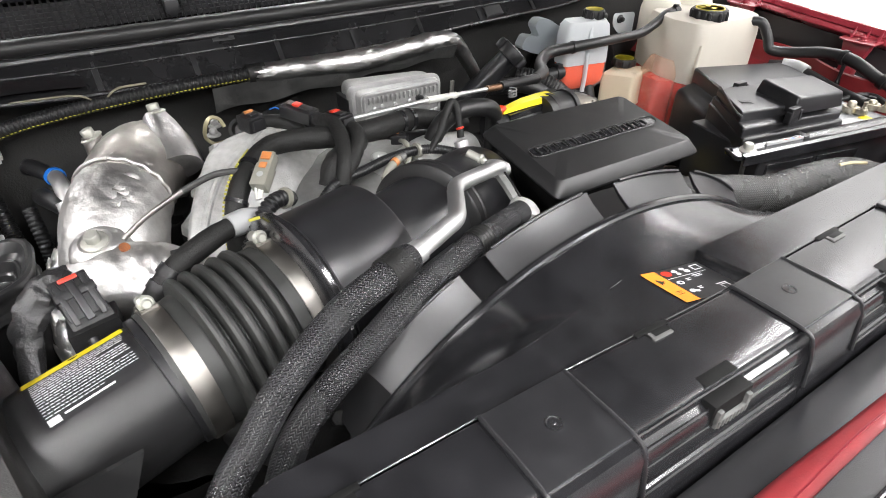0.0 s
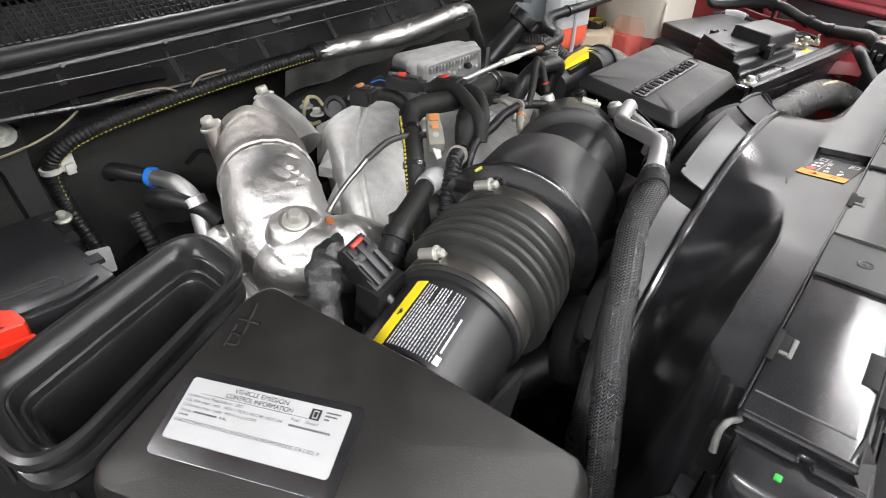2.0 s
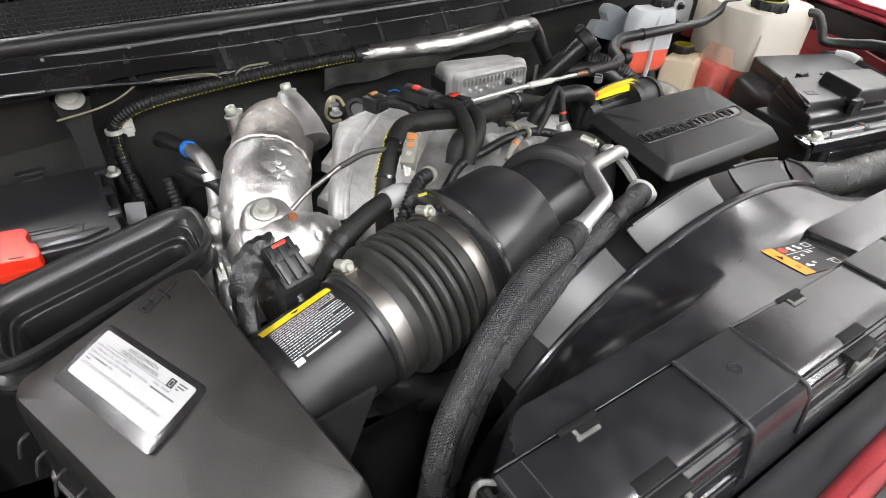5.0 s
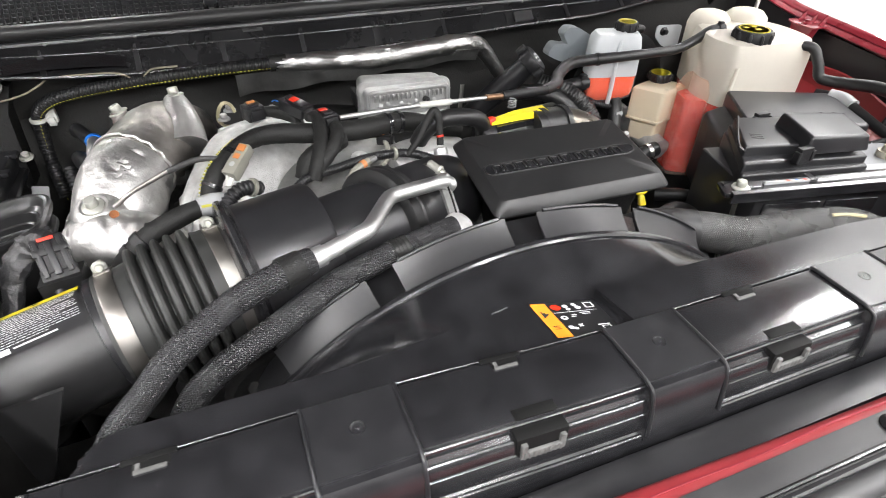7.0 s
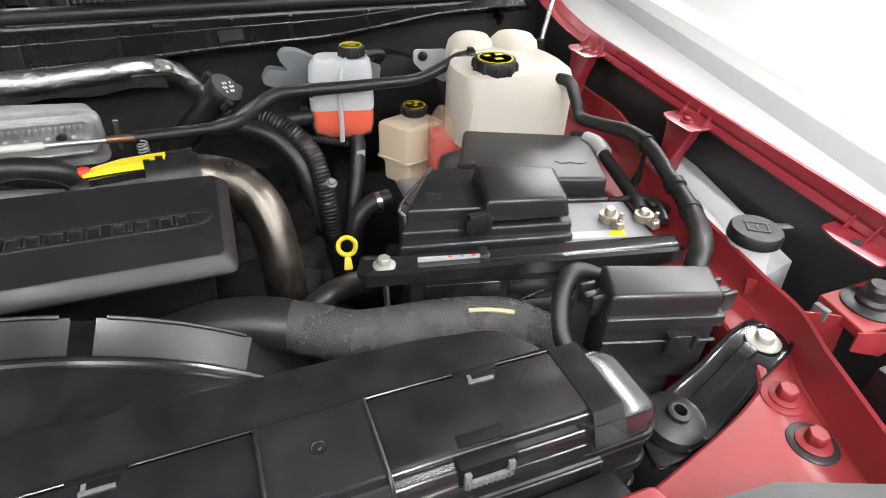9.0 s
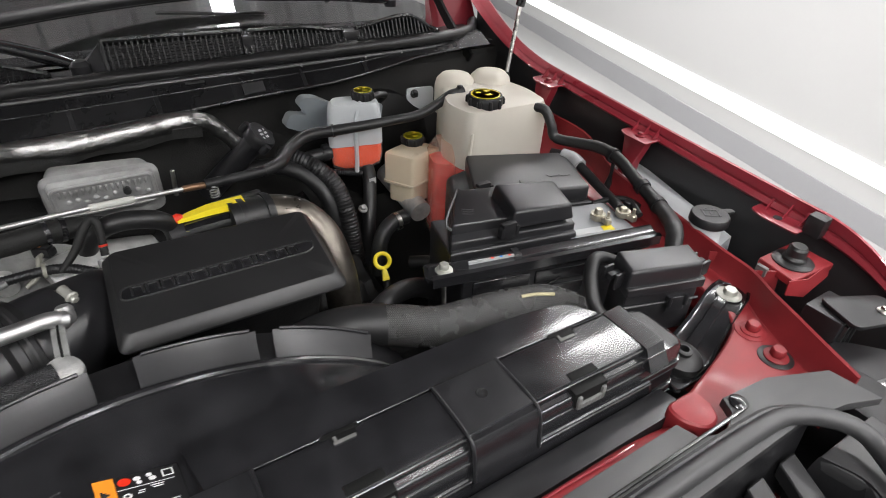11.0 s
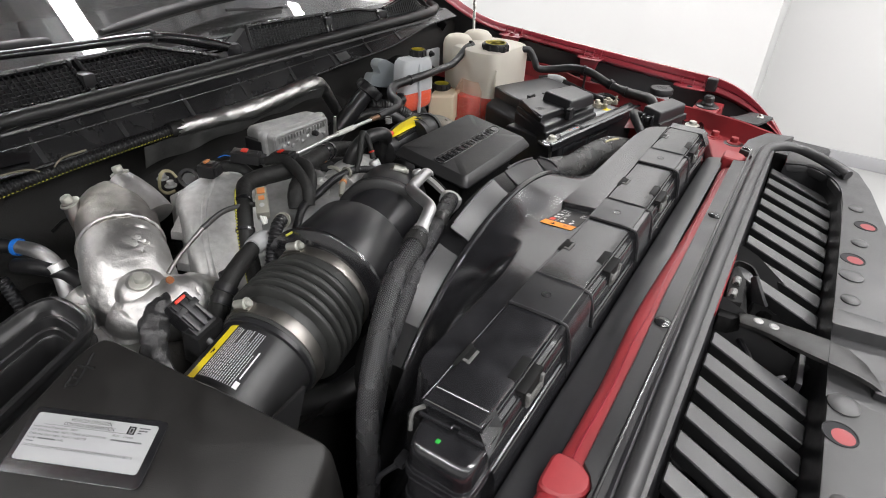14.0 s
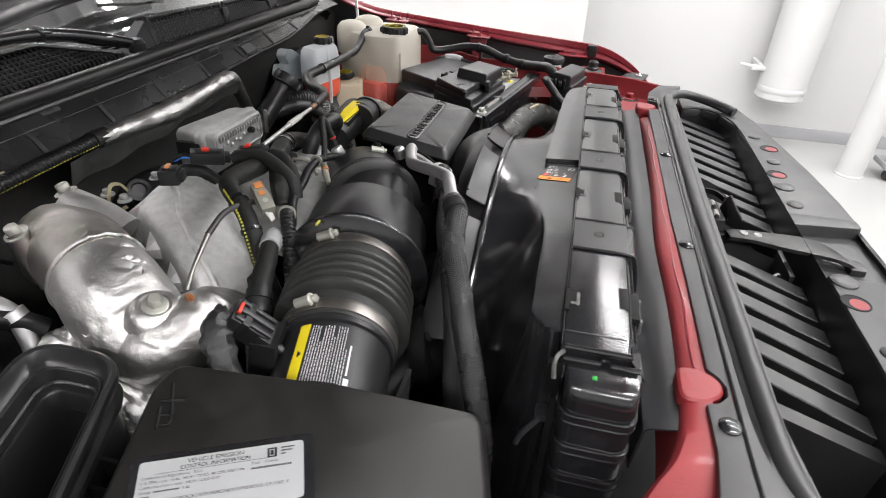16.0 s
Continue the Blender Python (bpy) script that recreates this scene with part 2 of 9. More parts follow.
def braided(name, base, light, pitch, rough=0.45, metal=0.0, depth=0.6):
    """A woven sleeve: two sets of strands crossing at 45 degrees along a pipe's own length."""
    m = material(name, base, rough, metal, 0.0)
    nt = m.node_tree
    bsdf = nt.nodes["Principled BSDF"]
    uvn = nt.nodes.new("ShaderNodeUVMap")
    uvn.uv_map = "UVMap"
    sep = nt.nodes.new("ShaderNodeSeparateXYZ")
    nt.links.new(uvn.outputs["UV"], sep.inputs[0])

    def calc(op, a, b=None):
        n = nt.nodes.new("ShaderNodeMath")
        n.operation = op
        for i, v in enumerate((a, b)):
            if v is None:
                continue
            if isinstance(v, (int, float)):
                n.inputs[i].default_value = v
            else:
                nt.links.new(v, n.inputs[i])
        return n.outputs[0]

    k = 2 * math.pi / pitch
    wide = pitch * 1.9
    ab = calc("ABSOLUTE", calc("SUBTRACT", calc("FRACT", calc("DIVIDE", sep.outputs[0], wide)), 0.5))
    slant = calc("ADD", sep.outputs[1], calc("MULTIPLY", ab, wide * 1.1))
    strand = calc("ADD", calc("MULTIPLY", calc("SINE", calc("MULTIPLY", slant, k)), 0.5), 0.5)
    row = calc("ADD", calc("MULTIPLY", calc("SINE", calc("MULTIPLY", ab, 2 * math.pi)), 0.75), 0.25)
    w = calc("MULTIPLY", strand, row)
    mix = nt.nodes.new("ShaderNodeMix")
    mix.data_type = "RGBA"
    mix.inputs["A"].default_value, mix.inputs["B"].default_value = (*base, 1), (*light, 1)
    nt.links.new(w, mix.inputs["Factor"])
    nt.links.new(mix.outputs["Result"], bsdf.inputs["Base Color"])
    b = nt.nodes.new("ShaderNodeBump")
    b.inputs["Strength"].default_value = depth
    b.inputs["Distance"].default_value = pitch * 0.25
    nt.links.new(w, b.inputs["Height"])
    nt.links.new(b.outputs["Normal"], bsdf.inputs["Normal"])
    return m


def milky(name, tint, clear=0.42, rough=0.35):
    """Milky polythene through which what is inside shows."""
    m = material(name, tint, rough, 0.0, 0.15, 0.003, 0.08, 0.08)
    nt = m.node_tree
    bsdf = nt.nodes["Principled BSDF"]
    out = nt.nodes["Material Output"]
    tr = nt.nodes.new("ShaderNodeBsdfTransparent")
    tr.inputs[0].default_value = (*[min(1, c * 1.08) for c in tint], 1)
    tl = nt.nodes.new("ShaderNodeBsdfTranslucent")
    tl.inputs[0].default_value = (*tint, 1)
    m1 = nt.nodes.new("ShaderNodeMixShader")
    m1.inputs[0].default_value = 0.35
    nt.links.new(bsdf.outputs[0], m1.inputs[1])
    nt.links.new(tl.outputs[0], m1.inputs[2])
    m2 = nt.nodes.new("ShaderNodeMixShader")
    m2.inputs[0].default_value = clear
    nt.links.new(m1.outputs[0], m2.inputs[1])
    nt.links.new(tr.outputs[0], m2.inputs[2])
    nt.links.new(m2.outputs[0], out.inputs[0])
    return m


satin = material("satin_black_plastic", (0.015, 0.015, 0.0165), 0.34, 0, 0.03, 0.0008, 0.35, 0.06, 0.04, spec=0.55)
gloss = material("shiny_black_plastic", (0.012, 0.012, 0.0135), 0.20, 0, 0.0, 0.0010, 0.5, 0.03, 0.04, spec=0.95, dust=0.003)
speckled = material("speckled_shiny_black_plastic", (0.013, 0.013, 0.0145), 0.33, 0, 0.015, 0.0009, 0.4, 0.03, 0.05, spec=0.7, dust=0.003)
grained = material("grained_black_plastic", (0.016, 0.016, 0.0165), 0.38, 0, 0.25, 0.0009, 0.2, 0.05)
matt = material("matt_black_plastic", (0.011, 0.011, 0.012), 0.40, 0, 0.3, 0.0012, 0.3, 0.04, spec=0.38)
greyblack = material("grey_black_plastic", (0.018, 0.0182, 0.019), 0.36, 0, 0.25, 0.0008, 0.15, 0.05)
# Near-black; puts the shade below the cover and on the far wing into colour.
near_black = material("near_black_surface", (0.008, 0.008, 0.008), 0.6, 0.1, 0.4, 0.003, 0.5, 0.03, spec=0.2)
rubber = material("black_rubber", (0.013, 0.013, 0.0135), 0.42, 0, 0.2, 0.0012, 0.3, 0.03)
bellows_rubber = material("grey_green_rubber", (0.022, 0.0228, 0.0215), 0.50, 0, 0.2, 0.001, 0.2, 0.03, dust=0.01)
lip_rubber = material("smooth_black_rubber", (0.015, 0.015, 0.0155), 0.31, 0, 0.06, 0.0012, 0.2, 0.05, 0.03, spec=0.5)
lid_plastic = material("coarse_black_plastic", (0.0115, 0.011, 0.0105), 0.42, 0, 0.35, 0.0010, 0.3, 0.04, spec=0.38)
tape = material("cloth_harness_tape", (0.0115, 0.0115, 0.0112), 0.60, 0, 0.6, 0.0016, 0.45, 0.012, spec=0.32, crumple=0.25, crumple_size=0.006)
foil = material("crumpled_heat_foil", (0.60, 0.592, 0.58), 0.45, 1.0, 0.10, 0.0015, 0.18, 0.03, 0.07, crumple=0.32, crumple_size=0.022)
# Heat tint, with the dark hood's reflection put into the base colour.
foil_brown = material("browned_foil_with_hood_reflection", (0.36, 0.34, 0.32), 0.40, 1.0, 0.12, 0.0015, 0.30, 0.03, 0.08, crumple=0.16, crumple_size=0.02)
# Same foil with the shade of its underside put into the colour.
foil_shaded = material("shaded_foil", (0.075, 0.072, 0.068), 0.45, 0.9, 0.2, 0.002, 0.4, 0.03, 0.08, crumple=0.3, crumple_size=0.014)
foil_tube = material("foil_wrapped_sleeve", (0.56, 0.56, 0.55), 0.36, 1.0, 0.3, 0.002, 0.12, 0.03, 0.08, crumple=0.6, crumple_size=0.007)
cast = material("cast_aluminium", (0.53, 0.53, 0.52), 0.5, 0.55, 0.8, 0.0018, 0.25, 0.012)
alu = material("drawn_aluminium", (0.60, 0.60, 0.60), 0.50, 1.0, 0.12, 0.002, 0.1, 0.04)
steel = material("bright_zinc_steel", (0.62, 0.61, 0.57), 0.3, 1.0, 0.15, 0.001, 0.15, 0.02)
band = material("stainless_band", (0.30, 0.285, 0.265), 0.42, 1.0, 0.12, 0.001, 0.1, 0.03)
bronze_steel = material("tinted_steel_pipe", (0.15, 0.135, 0.115), 0.34, 0.9, 0.15, 0.002, 0.45, 0.03)
yellowed_zinc = material("yellowed_zinc_steel", (0.33, 0.30, 0.19), 0.45, 0.5, 0.2, 0.001, 0.3, 0.02)
cap_zinc = material("pale_zinc_bolt", (0.44, 0.44, 0.40), 0.45, 0.55, 0.15, 0.001, 0.15, 0.02)
red_paint = material("deep_red_paint", (0.20, 0.018, 0.027), 0.3, 0.1, 0.06, 0.002, 0.12, 0.1, 0.05, coat=0.35)
red_inner = material("thin_red_primer_paint", (0.215, 0.017, 0.021), 0.50, 0.0, 0.1, 0.002, 0.2, 0.05, 0.06, coat=0.04)
red_plastic = material("bright_red_plastic", (0.62, 0.030, 0.012), 0.35, 0, 0.1, 0.001, 0.08, 0.04)
yellow_plastic = material("yellow_plastic", (0.78, 0.62, 0.02), 0.38, 0, 0.1, 0.001, 0.08, 0.03)
orange_plastic = material("orange_clip_plastic", (0.50, 0.19, 0.06), 0.4, 0, 0.1, 0.001, 0.1, 0.03)
blue_plastic = material("blue_plastic", (0.015, 0.16, 0.60), 0.35, 0, 0.1, 0.001, 0.1, 0.03)
white_plastic = material("white_nylon", (0.52, 0.52, 0.49), 0.45, 0, 0.1, 0.001, 0.1, 0.03)
grey_plastic = material("pale_grey_connector_plastic", (0.22, 0.215, 0.185), 0.45, 0, 0.1, 0.001, 0.15, 0.03)
rust = material("heat_browned_steel", (0.24, 0.085, 0.030), 0.6, 0.4, 0.4, 0.002, 0.4, 0.01)
coolant_orange = material("orange_coolant", (0.92, 0.09, 0.012), 0.2, 0, 0, 0.002, 0.05, 0.05)
coolant_pink = material("pink_red_coolant", (0.72, 0.035, 0.025), 0.25, 0, 0, 0.002, 0.05, 0.05)
brake_oil = material("pale_brake_fluid", (0.62, 0.50, 0.28), 0.3, 0, 0, 0.002, 0.05, 0.05)
poly_clear = milky("milky_polythene", (0.76, 0.785, 0.80), 0.26)
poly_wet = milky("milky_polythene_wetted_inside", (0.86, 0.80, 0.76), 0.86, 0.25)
poly_cream = milky("cream_polythene", (0.86, 0.77, 0.61), 0.12)
poly_tank = milky("ivory_polythene", (0.76, 0.72, 0.64), 0.05)
poly_lobe = milky("ivory_polythene_wetted_inside", (0.86, 0.74, 0.66), 0.78)
label_white = material("white_label", (0.34, 0.345, 0.35), 0.4, 0, 0.05, 0.002, 0.04, 0.05)
label_black = material("black_label", (0.014, 0.014, 0.015), 0.35, 0, 0.05, 0.002, 0.1, 0.05)
label_orange = material("orange_label", (0.80, 0.25, 0.02), 0.4, 0, 0.05, 0.002, 0.06, 0.05)
label_yellow = material("yellow_label", (0.72, 0.58, 0.02), 0.4, 0, 0.05, 0.002, 0.06, 0.05)
print_white = material("white_print", (0.70, 0.70, 0.70), 0.5, 0, 0, 0.002, 0.05, 0.05)
print_grey = material("grey_print", (0.07, 0.07, 0.075), 0.5, 0, 0, 0.002, 0.05, 0.05)
gap = material("dark_gap", (0.006, 0.006, 0.006), 0.6, 0, 0, 0.002, 0.05, 0.05, spec=0.2)
print_dark = material("dark_print", (0.012, 0.012, 0.014), 0.85, 0, 0, 0.002, 0.05, 0.05)
green_paint = material("green_paint_mark", (0.02, 0.30, 0.04), 0.5, 0, 0.2, 0.002, 0.1, 0.02)
wall_paint = material("white_wall_paint", (0.50, 0.50, 0.495), 0.6, 0, 0.1, 0.003, 0.03, 0.8)
floor_paint = material("grey_sealed_floor", (0.34, 0.34, 0.335), 0.35, 0, 0.1, 0.004, 0.08, 0.7)
skirting = material("grey_skirting", (0.32, 0.32, 0.33), 0.5, 0, 0.1, 0.003, 0.06, 0.5)
ceiling_metal = material("grey_ribbed_sheet", (0.42, 0.43, 0.435), 0.5, 0.3, 0.05, 0.003, 0.08, 0.5)
braid = braided("braided_black_sleeve", (0.003, 0.003, 0.004), (0.060, 0.060, 0.063), 0.0026, 0.28, 0.0, 1.0)
braid_fine = braided("woven_hose_cover", (0.004, 0.004, 0.004), (0.12, 0.12, 0.118), 0.0024, 0.28, 0.0, 0.8)
cowl_plastic = material("weathered_black_cowl_plastic", (0.010, 0.010, 0.0108), 0.25, 0, 0.1, 0.001, 0.4, 0.08, spec=0.38)
grimy_cast = material("grimy_cast_aluminium", (0.27, 0.27, 0.265), 0.52, 0.6, 0.6, 0.0018, 0.4, 0.03)
module_cast = material("dull_grey_casting", (0.34, 0.34, 0.335), 0.5, 0.5, 0.5, 0.0018, 0.35, 0.03)
clip_grey = material("worn_grey_plastic", (0.12, 0.12, 0.116), 0.5, 0, 0.3, 0.001, 0.5, 0.01)
tracer_yellow = material("yellow_tracer_thread", (0.45, 0.42, 0.06), 0.6, 0, 0, 0.002, 0.1, 0.02)
lining = material("dark_hood_pad", (0.030, 0.027, 0.028), 0.7, 0, 0.3, 0.004, 0.2, 0.1)
shield_plastic = material("grained_grey_black_plastic", (0.028, 0.028, 0.029), 0.42, 0, 0.25, 0.0009, 0.2, 0.05, spec=0.6)
worn_black = material("worn_black_steel", (0.022, 0.022, 0.0215), 0.42, 0.3, 0.2, 0.002, 0.6, 0.012)
glass = material("clear_glass", (1.0, 1.0, 1.0), 0.01, 0, 0, 0.002, 0.0, 0.05, 0.0)
glass.node_tree.nodes["Principled BSDF"].inputs["Transmission Weight"].default_value = 1.0
glass.node_tree.nodes["Principled BSDF"].inputs["IOR"].default_value = 2.0

# ---- the workshop round the truck ----
solo("floor", box(-6, 5.6, -7, 8, -0.1, 0.0, 0), floor_paint, "smooth grey sealed workshop floor", "floor", kind="structure", smooth=False)
solo("wall_east", box(4.25, 4.4, -7, 0.2, 0, 3.7, 0), wall_paint, "plain white painted workshop wall", "wall", kind="structure", smooth=False)
SKEW = [(3.40, 0.2), (5.42, 8.0)]
solo("wall_east_rear", prism([SKEW[0], SKEW[1], (SKEW[1][0] + 0.2, 8.0), (4.4, 0.2)], 0, 3.7), wall_paint, "plain white painted workshop wall set at an angle", "wall", kind="structure", smooth=False)
solo("wall_west", box(-6.1, -6, -7, 8, 0, 3.7, 0), wall_paint, "plain white painted workshop wall", "wall", kind="structure", smooth=False)
solo("wall_south", box(-6, 4.4, -7.1, -7, 0, 3.7, 0), wall_paint, "plain white painted workshop wall", "wall", kind="structure", smooth=False)
solo("wall_north", box(-6, 5.6, 8, 8.1, 0, 3.7, 0), wall_paint, "plain white painted workshop wall", "wall", kind="structure", smooth=False)
solo("baseboard", join(box(4.235, 4.25, -7, 0.2, 0, 0.10, 0.003), prism([(3.385, 0.185), (5.405, 8.0), (5.42, 8.0), (3.40, 0.2)], 0, 0.15)), skirting, "dark grey skirting along the white wall", "baseboard", kind="structure")


def ribbed_ceiling():
    rings = []
    x = -6.0
    prof = []
    while x < 5.6:
        prof += [(x, 3.6), (x + 0.10, 3.6), (x + 0.13, 3.64), (x + 0.22, 3.64), (x + 0.25, 3.6)]
        x += 0.25
    rings = [[(a, y, b) for a, b in prof] for y in (-7.0, 8.0)]
    return thickened(loft(rings, caps=False, closed=False), 0.01)


solo("ceiling", ribbed_ceiling(), ceiling_metal, "grey ribbed metal sheet ceiling", "ceiling", kind="structure", smooth=False)


def tube_fixture(x, y):
    """A bare tube lamp in its slim tray; the tube shines upwards too."""
    t = thing("ceiling_tube_light", (x, y, 3.53), "slim white ceiling fitting with a bare glowing tube", "ceiling light", "ceiling tube lights")
    part("tube", tube([(x, y - 0.93, 3.545), (x, y + 0.93, 3.545)], 0.016, 10, 2), glow, t, "glowing lamp tube")
    part("tray", box(x - 0.02, x + 0.02, y - 0.96, y + 0.96, 3.575, 3.60, 0.003), white_plastic, t, "white lamp tray")
    return t


glow = bpy.data.materials.new("lit_lamp_tube")
glow.use_nodes = True
glow.node_tree.nodes["Principled BSDF"].inputs["Emission Color"].default_value = (1.0, 0.985, 0.985, 1)
glow.node_tree.nodes["Principled BSDF"].inputs["Emission Strength"].default_value = TUBE_GLOW
for lx, ly in LAMPS:
    tube_fixture(lx, ly)


def post():
    t = thing("post", (3.58, -1.80, 0), "white painted steel post standing on the floor", "post")
    part("shaft", lathe([(0.085, 0.0), (0.085, 3.6)], (3.58, -1.80, 0), seg=28), wall_paint, t)
    part("base_ring", lathe([(0.0, 0.0), (0.092, 0.0), (0.092, 0.012), (0.086, 0.016)], (3.58, -1.80, 0), seg=28), wall_paint, t)
    return t


post()


def wall_cylinder():
    c = Vector((4.05, -1.32, 0.37))
    t = thing("wall_tank", c, "white cylindrical tank hung on the white wall", "tank")
    part("body", lathe([(0.0, 0.0), (0.15, 0.0), (0.17, 0.015), (0.17, 1.75), (0.12, 1.8), (0.0, 1.8)], c, seg=32), wall_paint, t)
    part("lower_band", lathe([(0.173, 0.06), (0.175, 0.065), (0.175, 0.095), (0.173, 0.1)], c, seg=32), wall_paint, t)
    part("bracket", join(box(4.03, 4.25, -1.14, -1.11, 0.58, 0.61, 0.003), box(4.0, 4.06, -1.18, -1.06, 0.57, 0.60, 0.003), tube([(4.03, -1.06, 0.59), (4.03, -0.98, 0.60)], 0.014, 12)), wall_paint, t)
    part("wall_fixing", box(4.18, 4.25, -1.42, -1.22, 1.1, 1.2, 0.004), wall_paint, t)
    return t


wall_cylinder()


def cart():
    t = thing("workshop_cart", (3.62, -2.15, 0), "small wheeled cart with green and yellow parts on the floor", "cart")
    part("base", box(3.5, 3.74, -2.4, -1.98, 0.08, 0.12, 0.01), skirting, t)
    part("bottle", lathe([(0, 0.12), (0.05, 0.12), (0.05, 0.26), (0.02, 0.30), (0.0, 0.30)], (3.6, -2.05, 0), seg=18), wall_paint, t, "white bottle")
    part("clip_green", box(3.56, 3.66, -2.03, -1.99, 0.30, 0.37, 0.008), material("lime_plastic", (0.45, 0.55, 0.05), 0.4), t, "lime green clip")
    part("rod", tube([(3.68, -2.1, 0.1), (3.66, -2.2, 0.5)], 0.012, 10), steel, t)
    for wy in (-2.03, -2.35):
        part("wheel", lathe([(0, -0.015), (0.04, -0.015), (0.045, 0), (0.04, 0.015), (0, 0.015)], (3.55, wy, 0.045), (1, 0, 0), seg=20), rubber, t)
    return t


cart()

# ---- the body of the truck round the engine ----
CX = 0.05  # the truck's middle


def fender_edge(y):
    """Crest of the wing and the lower edge of its upright inner flange at a given y."""
    u = y - 0.5
    rise = 0.9 * max(0.0, y - 0.74) ** 2 + 0.055 * max(0.0, y - 0.86)
    drop = 1.15 * max(0.0, 0.17 - y) ** 2
    crest = Vector((0.949 - 0.043 * u + 0.017 * u * u - 0.55 * max(0.0, 0.10 - y) ** 2, y, 1.288 + 0.088 * u + 0.017 * u * u + rise - 2.2 * drop))
    inner = Vector((0.9375 - 0.080 * u - 0.6 * max(0.0, 0.12 - y) ** 2, y, 1.266 + 0.121 * u + rise - 1.3 * drop))
    return crest, inner


def fender():
    """The driver's side wing: outer skin, upright grooved inner flange and its fixing tabs."""
    t = thing("fender", (0.97, 0.4, 0.9), "deep red painted steel front wing beside the engine bay", "fender")
    rings = []
    for k in range(61):
        c, i = fender_edge(-0.10 + 1.15 * k / 60)
        rings.append([i + Vector((0.020, 0, -0.010)), i + Vector((0.004, 0, -0.003)), i, i.lerp(c, 0.12) + Vector((-0.002, 0, 0)), i.lerp(c, 0.38), i.lerp(c, 0.42) + Vector((0.003, 0, 0)), i.lerp(c, 0.50) + Vector((0.003, 0, 0)), i.lerp(c, 0.55), i.lerp(c, 0.86), c, c + Vector((0.004, 0, 0.001)), c + Vector((0.012, 0, -0.004)), c + Vector((0.030, 0, -0.030)), c + Vector((0.06, 0, -0.12)), c + Vector((0.09, 0, -0.3)), c + Vector((0.09, 0, -0.55))])
    part("outer_skin", thickened(loft(rings, caps=False, closed=False), 0.0012), red_paint, t)
    for n, (y, wide) in enumerate(((0.482, 0.034), (0.718, 0.034), (0.213, 0.040))):
        i = fender_edge(y)[1]
        x, z = i.x - 0.008, i.z + 0.003
        tab = prism(round_poly([(x - 0.030, y - wide), (x + 0.012, y - wide), (x + 0.012, y + wide), (x - 0.020, y + wide), (x - 0.030, y + wide * 0.4)], 0.007), z - 0.003, z, bev=0.001)
        tb = part("fixing_tab", tab, red_paint, t)
        if n < 2:
            part("tab_bolt", hex_bolt((x - 0.010, y - 0.004, z), (0, 0, 1), 0.010, 0.005, 0.009), red_paint, tb)
        else:
            part("tab_hole", lathe([(0.0065, 0.0), (0.0065, 0.0006), (0, 0.0006)], (x - 0.012, y, z), seg=18), print_dark, tb, "dark open fixing hole")
        for k in (-0.75, -0.1, 0.62):
            part("gusset", prism([(0, 0), (0.016, 0), (0.016, 0.019)], -0.0012, 0.0012, Matrix.Translation((x - 0.006, y + k * wide, z)) @ pose(0, 0, 0, 90, 0, 0)), red_paint, tb)
    for y in (0.482, 0.718):
        i = fender_edge(y)[1]
        x, z = i.x - 0.012, i.z
        leg = loft([[(x - a, y - b, z - h), (x + 0.014 - a * 0.6, y - b, z - h), (x + 0.014 - a * 0.6, y + b, z - h), (x - a, y + b, z - h)] for a, b, h in ((0.014, 0.026, 0.001), (0.016, 0.022, 0.018), (0.022, 0.014, 0.045), (0.030, 0.012, 0.085), (0.046, 0.016, 0.125))])
        bmesh.ops.recalc_face_normals(leg, faces=leg.faces[:])
        part("support_leg", bevelled(leg, 0.004), red_paint, t)
    c = fender_edge(0.163)[0]
    part("hood_stop", bevelled(box(c.x - 0.026, c.x - 0.004, 0.150, 0.176, c.z - 0.030, c.z + 0.002, 0), 0.004, 2), rubber, t, "black rubber hood stop block")
    return t


fender()


